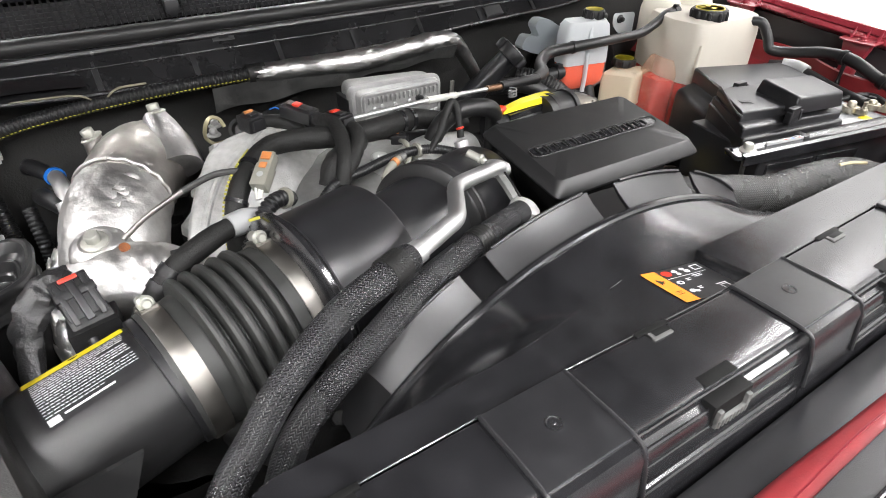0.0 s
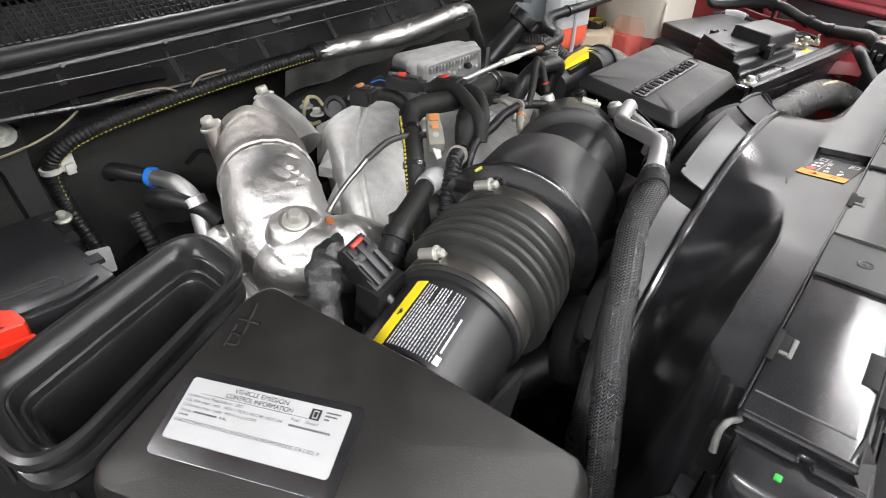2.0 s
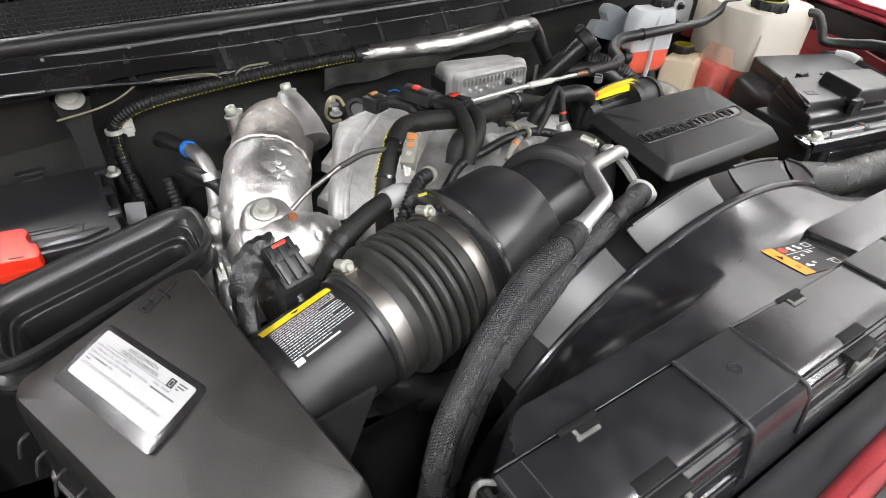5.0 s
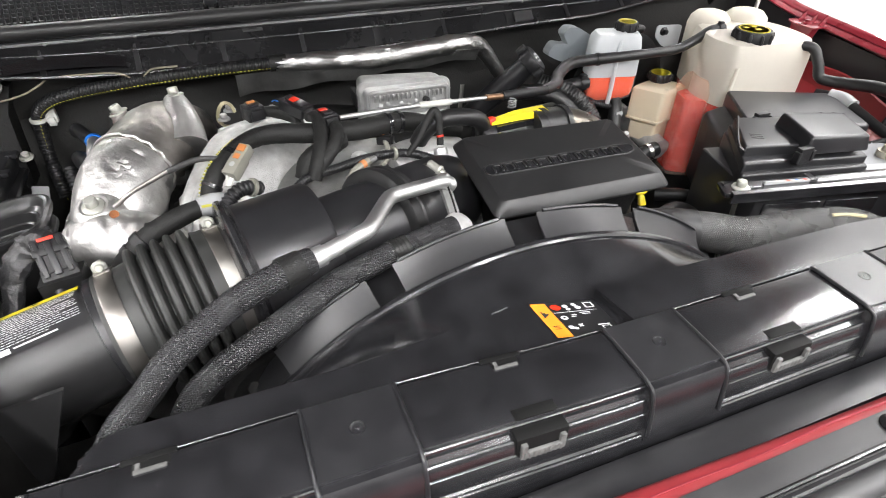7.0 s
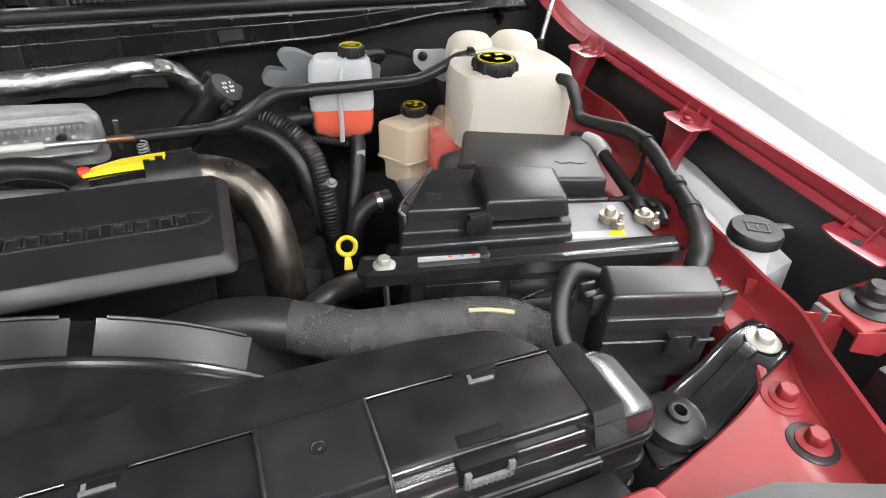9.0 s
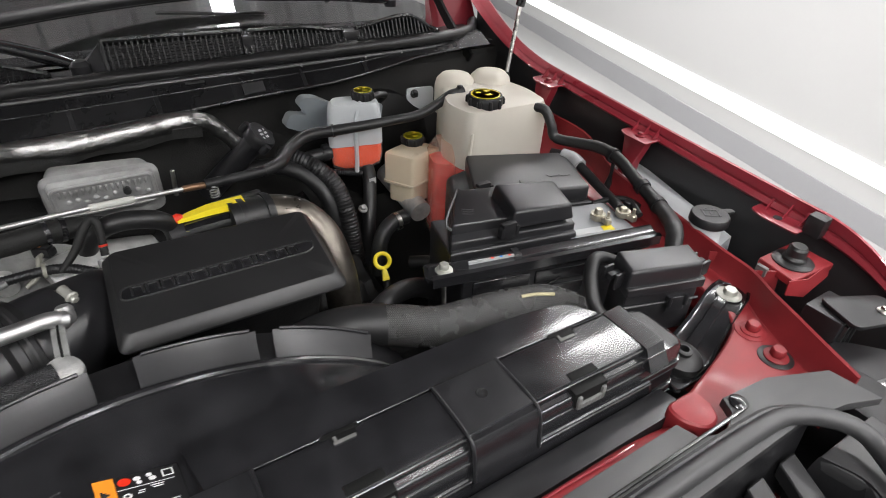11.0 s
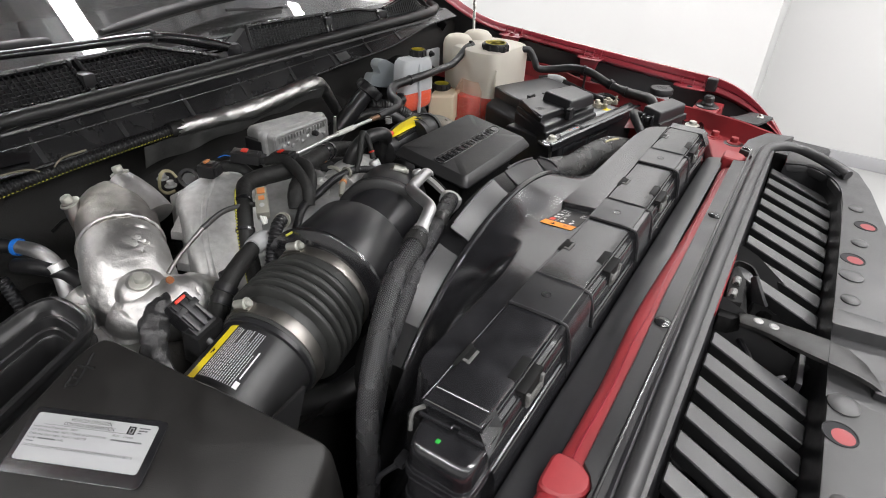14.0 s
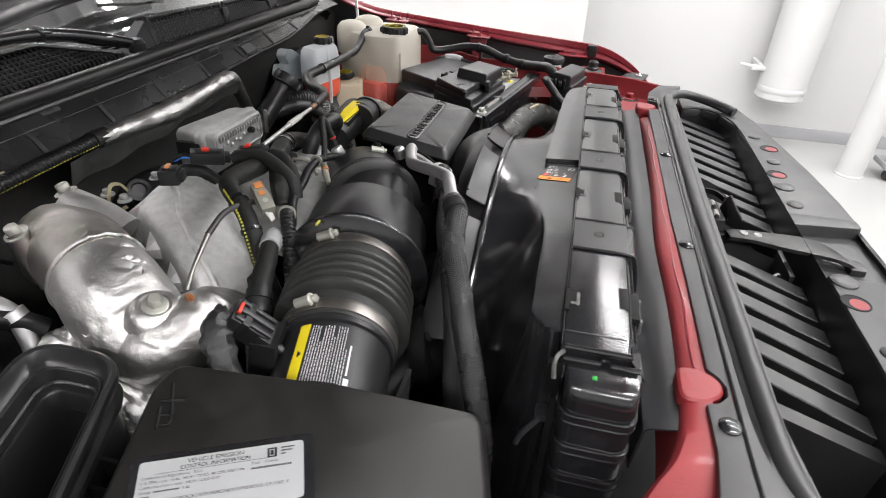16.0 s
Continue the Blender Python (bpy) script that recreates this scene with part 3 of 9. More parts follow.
def inner_apron():
    """The red inner rail under the wing: a shelf, its upright web and the bolted front end."""
    t = thing("inner_fender_rail", (0.76, 0.4, 1.0), "red painted pressed steel inner wing rail with bolts", "car body")
    line = [(0.722, -0.02), (0.740, 0.043), (0.766, 0.105), (0.797, 0.160), (0.806, 0.215), (0.811, 0.27), (0.820, 0.34), (0.850, 0.46), (0.905, 0.60), (0.93, 0.76), (0.93, 0.95)]
    pts = curve_points([(x, y, 1.187) for x, y in line], 6)
    rings = []
    for p in pts:
        wob = 0.004 * math.sin(p.y * 24)
        top = 1.226 + wob
        rings.append([(p.x - 0.075 * smoothstep(0.2, 0.4, p.y) - 0.03, p.y, 1.160), (p.x - 0.06 * smoothstep(0.2, 0.4, p.y) - 0.022, p.y, 1.182), (p.x - 0.018, p.y, 1.186), (p.x - 0.006, p.y, 1.190), (p.x, p.y, 1.2), (p.x + 0.001, p.y, top), (p.x + 0.004, p.y, top + 0.002), (p.x + 0.006, p.y, top), (p.x + 0.010, p.y, 1.19), (p.x + 0.012, p.y, 0.95)])
    part("rail", thickened(loft(rings, caps=False, closed=False), 0.0012), red_inner, t)
    nose = [(0.50, 0.035), (0.56, 0.03), (0.64, 0.02), (0.705, -0.01), (0.735, 0.03), (0.762, 0.11), (0.794, 0.165), (0.802, 0.22), (0.780, 0.24), (0.752, 0.20), (0.744, 0.15), (0.724, 0.119), (0.69, 0.106), (0.65, 0.094), (0.575, 0.075), (0.51, 0.062)]
    part("front_pad", prism(round_poly(nose, 0.014), 1.150, 1.1895, bev=0.006, seg=3), red_inner, t)
    for x, y, z, f in ((0.716, 0.058, 1.190, 0.0145), (0.731, 0.101, 1.190, 0.0130)):
        part("washer_ring", lathe([(0, 0), (f + 0.006, 0), (f + 0.006, 0.0012), (f + 0.0045, 0.002), (0, 0.002)], (x, y, z - 0.001), seg=28), red_inner if y > 0.1 else greyblack, t)
        part("flange_bolt", hex_bolt((x, y, z + 0.0012), (0, 0, 1), 0.0155, 0.011, f), red_inner, t)
    return t


inner_apron()


def front_mount():
    """A red bracket with a rubber mount by the wing's front end."""
    x, y, z = 0.903, 0.154, 1.204
    t = thing("fender_mount", (x, y, z - 0.1), "red steel bracket with a black rubber mount under the wing", "bracket")
    part("bracket", quad_box([(x - 0.045, y - 0.028), (x + 0.05, y - 0.034), (x + 0.05, y + 0.030), (x - 0.036, y + 0.030)], z - 0.012, z, 0.003), red_inner, t)
    part("rubber_washer", lathe([(0.028, 0), (0.028, 0.003), (0.024, 0.005), (0, 0.005)], (x, y, z - 0.001), seg=28), greyblack, t)
    part("stud", lathe([(0.016, 0), (0.016, 0.005), (0.013, 0.009), (0.013, 0.02), (0.010, 0.024), (0, 0.024)], (x, y, z + 0.003), seg=22), rubber, t)
    part("front_fold", thickened(loft([[(x - 0.050, y - 0.026, z - 0.001), (x - 0.02, y - 0.036, z - 0.001), (x + 0.05, y - 0.030, z - 0.001)], [(x - 0.052, y - 0.029, z - 0.022), (x - 0.02, y - 0.040, z - 0.030), (x + 0.05, y - 0.034, z - 0.024)]], caps=False, closed=False), 0.002), red_inner, t)
    part("wavy_flange", plate_strip([(0.800, 0.222, 1.214), (0.816, 0.206, 1.216), (0.826, 0.190, 1.208), (0.834, 0.176, 1.198), (0.848, 0.166, 1.199), (0.866, 0.150, 1.202)], 0.0012, 0.050, (0, 0, 1)), red_inner, t)
    part("paper_tab", box(x - 0.054, x - 0.047, y + 0.006, y + 0.022, z - 0.014, z + 0.000, 0.001), clip_grey, t, "pale tab beside the bracket")
    return t


front_mount()


def headlamp_top():
    t = thing("headlamp_housing", (0.84, -0.02, 1.05), "black plastic headlamp housing behind the wing's nose", "headlamp")
    part("top_shell", prism(round_poly([(0.755, -0.10), (0.90, -0.14), (0.915, -0.02), (0.85, 0.05), (0.785, 0.045)], 0.02), 1.06, 1.165, bev=0.008, seg=3), matt, t)
    part("rim", prism(round_poly([(0.80, -0.045), (0.86, -0.055), (0.868, -0.03), (0.805, -0.018)], 0.006), 1.165, 1.169, bev=0.001), gloss, t)
    part("clip_block", box(0.84, 0.90, 0.045, 0.095, 1.13, 1.195, 0.004), matt, t)
    for k in range(3):
        part("clip_rib", box(0.848 + k * 0.016, 0.853 + k * 0.016, 0.040, 0.047, 1.135, 1.19, 0.001), greyblack, t)
    part("fixing_arm", prism(round_poly([(0.84, 0.03), (0.93, 0.0), (0.94, 0.05), (0.86, 0.09)], 0.012), 1.196, 1.202, bev=0.002), matt, t)
    part("arm_screw", hex_bolt((0.905, 0.03, 1.202), (0, 0, 1), 0.009, 0.005, 0.008), steel, t)
    part("inner_skin", box(0.72, 0.79, -0.12, 0.0, 1.0, 1.19, 0.01), matt, t)
    return t


headlamp_top()

solo("engine_bay_floor", box(-0.95, 1.08, -0.35, 1.3, 0.62, 0.64, 0.004), near_black, "dark underside tray closing the engine bay below", "tray", kind="structure")
solo("inner_fender_liner", thickened(grid(lambda u, v: (fender_edge(-0.05 + u * 1.05)[1].x + 0.024, -0.05 + u * 1.05, 0.65 + v * (fender_edge(-0.05 + u * 1.05)[1].z - 0.662)), 20, 8), 0.003), greyblack, "dark grey plastic liner inside the wing", "liner", kind="structure")
# Body colour left out: the shade on this side is put into the colour.
solo("inner_fender_passenger", join(box(-0.96, -0.93, -0.3, 1.2, 0.64, 1.24, 0.004), box(-0.93, -0.74, -0.3, 1.2, 1.10, 1.12, 0.004)), near_black, "passenger side inner wing, its shade put into a near-black colour", "car body", kind="structure")
solo("firewall", join(box(-0.93, 1.0, 0.925, 0.95, 0.64, 1.31, 0.004), grid(lambda u, v: (-0.9 + u * 1.86, 0.92 - 0.02 * noise.noise(Vector((u * 9, v * 5, 0.4))) - 0.012 * math.sin(v * 7), 0.70 + v * 0.60), 70, 24)), material("dark_insulation_mat", (0.015, 0.0147, 0.014), 0.7, 0, 0.5, 0.003, 0.4, 0.05), "dark sound insulation on the bulkhead", "bulkhead", kind="structure")


# ---- cowl, seal, wiper and windscreen ----
def cowl():
    t = thing("windscreen_cowl", (CX, 0.9, 1.30), "black plastic cowl panel with ribs and slots below the windscreen", "cowl")

    def zb(x):
        return 1.292 + 0.016 * smoothstep(0.0, 0.5, x) + 0.020 * smoothstep(0.45, 0.75, x) + 0.02 * smoothstep(-0.3, -0.6, x)

    def yb(x):
        return 0.858 + 0.03 * smoothstep(0.5, 0.8, x) - 0.0 * x

    def face(u, v):
        x = -0.90 + 1.78 * u
        y0, z0 = yb(x), zb(x)
        y = y0 + 0.042 * v
        z = z0 + (1.345 - z0) * v
        return (x, y, z)

    part("front_face", grid(face, 120, 12), cowl_plastic, t)

    def on_face(x, v, out):
        p = Vector(face((x + 0.90) / 1.78, v))
        return p + Vector((0, -0.8, 0.6)) * out

    part("ridge", tube([on_face(x, 0.52, 0.0002) for x in steps(-0.88, 0.70, 32)], 0.0016, 8, 1), cowl_plastic, t)
    part("upper_ridge", tube([on_face(x, 0.94, 0.0) for x in steps(-0.88, 0.86, 32)], 0.0024, 8, 1), cowl_plastic, t)
    for k in range(9):
        x = -0.429 + 0.125 * k
        part("seam", bevelled(loft([[on_face(x + a, v, h) for a, h in ((-0.0042, -0.002), (0.0042, -0.002), (0.0036, 0.0016), (-0.0036, 0.0016))] for v in (0.03, 0.25, 0.50)]), 0.0006, 1), matt, t)
        part("seam_top", bevelled(loft([[on_face(x + a, v, h) for a, h in ((-0.0020, -0.002), (0.0020, -0.002), (0.0016, 0.0008), (-0.0016, 0.0008))] for v in (0.54, 0.66)]), 0.0004, 1), matt, t)
    part("end_pad", bevelled(loft([[on_face(x, v, h) for v, h in ((0.10, -0.002), (0.46, -0.002), (0.44, 0.003), (0.12, 0.003))] for x in steps(0.335, 0.372, 2)]), 0.001, 1), shield_plastic, t, "paler square pad")
    part("lower_lip", tube([(x, yb(x) - 0.002, zb(x)) for x in [-0.9 + 0.1 * i for i in range(18)]], 0.0035, 8), cowl_plastic, t)
    part("lower_shelf", grid(lambda u, v: (-0.90 + 1.78 * u, yb(-0.9 + 1.78 * u) + 0.09 * v, zb(-0.9 + 1.78 * u) - 0.002 - 0.012 * v), 40, 3), matt, t)
    part("left_channel", grid(lambda u, v: (-0.92 + 0.60 * u, 0.845 + 0.012 * u + 0.055 * v, 1.318 - 0.016 * u + 0.028 * v + 0.006 * math.sin(u * 9)), 30, 6), cowl_plastic, t)
    for sx in (0.262, -0.128):
        part("fixing_slot", bevelled(loft([[on_face(sx + a, v, -0.002) for a, v in ((-0.016, 0.68), (0.016, 0.68), (0.016, 0.90), (-0.016, 0.90))], [on_face(sx + a, v, 0.0012) for a, v in ((-0.0155, 0.69), (0.0155, 0.69), (0.0155, 0.89), (-0.0155, 0.89))]]), 0.0006, 1), shield_plastic, t)
        part("slot_hole", bevelled(loft([[on_face(sx + a, v, 0.0) for a, v in ((-0.006, 0.73), (0.007, 0.73), (0.007, 0.84), (-0.006, 0.84))], [on_face(sx + a, v, 0.0018) for a, v in ((-0.006, 0.73), (0.007, 0.73), (0.007, 0.84), (-0.006, 0.84))]]), 0.0004, 1), matt, t)
    for x in (0.36, 0.45, 0.58, 0.66, -0.42, -0.30, -0.52):
        part("rivet", lathe([(0.0024, 0), (0.002, 0.001), (0, 0.0014)], (x, 0.889, 1.336), (0, -1, 0.4), 10), clip_grey, t)
    return t


cowl()
seal_line = [(-0.95, 0.93, 1.335), (-0.6, 0.905, 1.350), (-0.25, 0.90, 1.352), (0.15, 0.90, 1.353), (0.5, 0.90, 1.353), (0.74, 0.91, 1.350), (0.86, 0.95, 1.345), (0.92, 1.02, 1.345)]
seal = thing("cowl_seal", (CX, 0.9, 1.33), "black rubber hood seal along the cowl", "seal")
part("bulb", tube(seal_line, 0.0115, 12, 8), rubber, seal)
part("grip_strip", tube([(x, y - 0.006, z - 0.016) for x, y, z in seal_line], 0.005, 8, 8), satin, seal)


def cowl_grille():
    t = thing("cowl_grille", (CX, 0.96, 1.36), "black plastic air intake grille below the windscreen", "grille")
    spans = ((-0.80, -0.19), (-0.175, 0.060), (0.142, 0.362), (0.374, 0.55), (0.58, 0.76))

    def top(x):
        if x < 0.128:
            return 1.398
        z = 1.403 - 0.010 * smoothstep(0.14, 0.50, x) - 0.012 * smoothstep(0.46, 0.55, x)
        return z + 0.014 * smoothstep(0.57, 0.68, x) - 0.035 * smoothstep(0.69, 0.77, x)

    def at(x, v):
        return Vector((x, 0.915 + (0.040 if x < 0.128 else 0.012) * v, 1.361 + (top(x) - 1.361) * v))

    for a, b in spans:
        bars = []
        n = int((b - a) / 0.0085)
        for i in range(n + 1):
            x = a + (b - a) * i / n
            wedge = 1.0
            if a > -0.18 and a < 0:
                wedge = 1.0 - 0.9 * max(0.0, (x + 0.06) / 0.12)
            p, q = at(x, 0.05), at(x, 0.05 + 0.9 * wedge)
            bars.append(loft([[p + Vector((-0.0014, 0, 0)), p + Vector((0.0014, 0, 0)), p + Vector((0.0014, 0.001, -0.006)), p + Vector((-0.0014, 0.001, -0.006))], [q + Vector((-0.0014, 0, 0)), q + Vector((0.0014, 0, 0)), q + Vector((0.0014, 0.001, -0.006)), q + Vector((-0.0014, 0.001, -0.006))]]))
        for k in range(1, 7):
            v = 0.05 + 0.9 * k / 7
            e = b if not (a > -0.18 and a < 0) else min(b, -0.06 + 0.12 * (1.0 - k / 7) / 0.9)
            p, q = at(a, v), at(max(e, a + 0.01), v)
            bars.append(loft([[p, p + Vector((0, 0.0025, 0.0007)), p + Vector((0, 0.0025, -0.006)), p + Vector((0, 0, -0.006))], [q, q + Vector((0, 0.0025, 0.0007)), q + Vector((0, 0.0025, -0.006)), q + Vector((0, 0, -0.006))]]))
        part("grating", join(*bars), matt, t, smooth=False)
        n = 14
        edge = [a + (b - a) * k / n for k in range(n + 1)]
        tip = [at(x, 1.0 if not (-0.18 < a < 0) else 1.0 - 0.9 * max(0.0, (x + 0.06) / 0.12)) for x in edge]
        part("frame", join(tube([p + Vector((0, 0.001, 0.001)) for p in tip], 0.0042, 8, 2), plate_strip([at(a, -0.02), at(b, -0.02)], 0.006, 0.006), tube([at(a, 0), tip[0]], 0.004, 8, 2), tube([at(b, 0), tip[-1]], 0.004, 8, 2)), cowl_plastic, t)
        part("top_rim", thickened(loft([[p + Vector((0, 0.002, 0.003)), p + Vector((0, 0.018, -0.001)), p + Vector((0, 0.03, -0.03))] for p in tip], caps=False, closed=False), 0.002), satin, t)
    part("centre_ramp", thickened(loft([[(0.138, 0.914, 1.362), (0.140, 0.927, 1.402), (0.145, 0.95, 1.400)], [(0.105, 0.925, 1.360), (0.108, 0.94, 1.364), (0.11, 0.97, 1.364)]], caps=False, closed=False), 0.002), satin, t)
    for xa, xb, zt in ((0.358, 0.378, 1.392), (-0.192, -0.172, 1.385), (0.548, 0.582, 1.380)):
        part("bridge", box(xa, xb, 0.916, 0.945, 1.362, zt, 0.004), satin, t)
    part("under_tray", grid(lambda u, v: (-0.9 + 1.8 * u, 0.91 + 0.16 * v, 1.33), 4, 2), near_black, t, smooth=False)
    part("rear_lip", plate_strip([(-0.85, 1.0, 1.366), (-0.3, 1.0, 1.366), (0.75, 1.0, 1.366)], 0.03, 0.004), cowl_plastic, t)
    return t


cowl_grille()


def wiper(pivot, line, blade):
    t = thing("wiper", pivot, "black windscreen wiper arm and blade lying on the cowl", "wiper", "wipers")
    pts = [Vector(p) for p in line]
    wide = [0.010, 0.014, 0.012, 0.010, 0.008, 0.007]
    rings = []
    for k, p in enumerate(curve_points([Vector(pivot)] + pts, 6)):
        w = wide[min(5, k // 6)] + (wide[min(5, k // 6 + 1)] - wide[min(5, k // 6)]) * (k % 6) / 6
        rings.append([p + Vector((0, w * math.cos(a), 0.85 * w * math.sin(a))) for a in [math.radians(30 * q) for q in range(12)]])
    part("arm", loft(rings), gloss, t)
    k = pts[1]
    part("knee_clip", join(lathe([(0.0125, -0.004), (0.0135, 0.0), (0.0125, 0.004)], k, (1, 0, -0.1), 18), tube([k + Vector((-0.004, -0.013, 0.004)), k + Vector((0.012, -0.013, 0.002))], 0.0025, 8, 2)), satin, t)
    part("pivot_cap", lathe([(0.014, -0.012), (0.015, 0.002), (0.010, 0.009), (0, 0.010)], pivot, seg=20), satin, t)
    b = [Vector(p) for p in blade]
    part("blade", tube(b, [0.006] + [0.011] * (len(b) - 2) + [0.007], 12, 6, flat=1.0), matt, t)
    part("rubber_edge", tube([p + Vector((0, 0.004, -0.011)) for p in b], 0.0035, 8, 6), rubber, t)
    return t


wiper((0.105, 0.925, 1.370), [(0.060, 0.950, 1.385), (-0.022, 0.985, 1.404), (-0.15, 1.0, 1.408), (-0.26, 1.010, 1.412), (-0.55, 1.03, 1.42)], [(-0.75, 1.06, 1.425), (-0.45, 1.055, 1.420), (-0.2, 1.045, 1.412), (-0.165, 1.043, 1.410)])
wiper((0.755, 1.12, 1.382), [(0.70, 1.12, 1.392), (0.60, 1.12, 1.402), (0.437, 1.125, 1.412), (0.30, 1.125, 1.430), (0.24, 1.125, 1.428)], [(-0.075, 1.05, 1.410), (0.02, 1.085, 1.412), (0.12, 1.115, 1.416), (0.25, 1.14, 1.420), (0.38, 1.15, 1.422), (0.48, 1.155, 1.42)])
nozzle = thing("washer_jet_hose", (0.38, 1.14, 1.36), "thin black washer hose lying below the wiper", "hose")
part("hose", tube([(0.255, 1.122, 1.396), (0.30, 1.128, 1.391), (0.40, 1.145, 1.377), (0.486, 1.158, 1.366)], 0.0035, 8, 5), rubber, nozzle)


def windscreen():
    t = thing("windscreen", (CX, 1.3, 1.39), "curved glass windscreen reflecting the ceiling", "windscreen")
    part("pane", thickened(grid(lambda u, v: (-0.85 + 1.8 * u, 1.05 + 0.78 * v + 0.10 * (2 * u - 1) ** 2, 1.335 + 0.42 * v), 30, 10), 0.005), glass, t)
    part("dash_top", grid(lambda u, v: (-0.9 + 1.9 * u, 1.14 + 0.7 * v, 1.30), 4, 2), near_black, t, "dark dashboard behind the glass", smooth=False)
    part("dash_face", box(-0.9, 1.0, 1.8, 1.85, 1.2, 2.0, 0.0), near_black, t, "dark cabin behind the glass")
    return t


windscreen()


def hinge_side():
    t = thing("body_pillar", (0.86, 0.95, 1.30), "dark hinge and red body pillar at the cowl's corner", "hinge")
    part("pillar", bevelled(loft([[(0.80, 1.0, 1.33), (0.93, 1.0, 1.31), (0.95, 1.10, 1.31), (0.84, 1.10, 1.33)], [(0.80, 1.04, 1.46), (0.90, 1.04, 1.46), (0.94, 1.15, 1.46), (0.86, 1.15, 1.46)]]), 0.01), red_paint, t)
    part("hinge_arm", plate_strip([(0.84, 0.90, 1.30), (0.83, 0.98, 1.36), (0.80, 1.02, 1.44)], 0.012, 0.006, (1, 0, 0)), near_black, t)
    part("cowl_end", bevelled(box(0.74, 0.90, 0.93, 1.02, 1.25, 1.345, 0), 0.02), matt, t)
    return t


hinge_side()


def hood_strut():
    t = thing("hood_strut", (0.90, 0.80, 1.28), "black gas strut holding the hood up", "strut")
    part("rod", tube([(0.885, 0.83, 1.27), (0.93, 0.86, 1.43)], 0.0045, 10), steel, t)
    part("cylinder", tube([(0.925, 0.857, 1.41), (0.99, 0.80, 1.75)], 0.010, 14), gloss, t)
    part("ball_end", lathe([(0.0, -0.01), (0.009, -0.008), (0.010, 0.0), (0.008, 0.012), (0, 0.014)], (0.885, 0.83, 1.27), seg=14), matt, t)
    return t


hood_strut()


def hood():
    t = thing("hood", (CX, 0.5, 1.6), "raised red hood with a dark lined underside", "hood")
    m = Matrix.Translation((CX, 0.985, 1.53)) @ pose(0, 0, 0, -29.5, 0, 0)
    part("skin", moved(bevelled(prism(round_poly([(-0.93, 0.0), (0.93, 0.0), (0.89, -1.28), (-0.89, -1.28)], 0.08), 0.02, 0.035), 0.0), m), red_paint, t)
    part("inner_rim", moved(prism(round_poly([(-0.92, 0.01), (0.92, 0.01), (0.88, -1.26), (-0.88, -1.26)], 0.08), 0.004, 0.019), m), red_inner, t, "red painted inner panel edge")
    part("underside", moved(prism(round_poly([(-0.84, -0.05), (0.84, -0.05), (0.80, -1.17), (-0.80, -1.17)], 0.10), -0.008, 0.005), m), lining, t, "dark insulation pad under the hood")
    for x in (-0.45, 0.0, 0.45):
        part("pad_rib", moved(bevelled(box(x - 0.05, x + 0.05, -1.10, -0.12, -0.018, -0.007, 0), 0.005, 2), m), lining, t)
    return t


hood()

# ---- the front end: tie bar, shield, seal and grille duct ----
def tie_bar():
    t = thing("radiator_tie_bar", (CX, 0.05, 1.2), "deep red painted steel tie bar above the radiator", "car body")
    rear = curve_points([(-0.66, 0.205, 1.15), (-0.56, 0.155, 1.185), (-0.50, 0.122, 1.205), (-0.44, 0.090, 1.222), (-0.40, 0.066, 1.229), (-0.34, 0.0545, 1.2305), (-0.20, 0.0515, 1.231), (-0.06, 0.0560, 1.2315), (0.06, 0.0530, 1.232), (0.20, 0.049, 1.232), (0.35, 0.048, 1.231), (0.44, 0.050, 1.226), (0.52, 0.05, 1.21)], 6)
    rings = []
    for p in rear:
        q = Vector((p.x, min(0.030, p.y - 0.02), p.z + 0.002))
        rings.append([p + Vector((0, 0.003, -0.09)), p + Vector((0, 0.002, -0.014)), p + Vector((0, 0.0, -0.004)), p + Vector((0, -0.004, 0)), p.lerp(q, 0.55) + Vector((0, 0, 0.0012)), q, q + Vector((0, -0.01, -0.06))])
    part("bar", thickened(loft(rings, caps=False, closed=False), 0.0015), red_inner, t)
    for x in (-0.322, 0.522):
        part("nose", bevelled(prism(round_poly([(x - 0.022, 0.058), (x - 0.022, 0.034), (x - 0.006, 0.017), (x + 0.012, 0.019), (x + 0.022, 0.034), (x + 0.022, 0.058)], 0.012), 1.20, 1.2350), 0.006, 3), red_inner, t)
    seam = [Vector((x, 0.0425 - 0.002 * smoothstep(0.05, -0.25, x) + 0.001 * math.sin(x * 40), 1.2330)) for x in [-0.30 + 0.01 * i for i in range(75)]]
    part("sealant_bead", tube(seam, 0.0012, 6, 1), red_paint, t)
    return t


tie_bar()


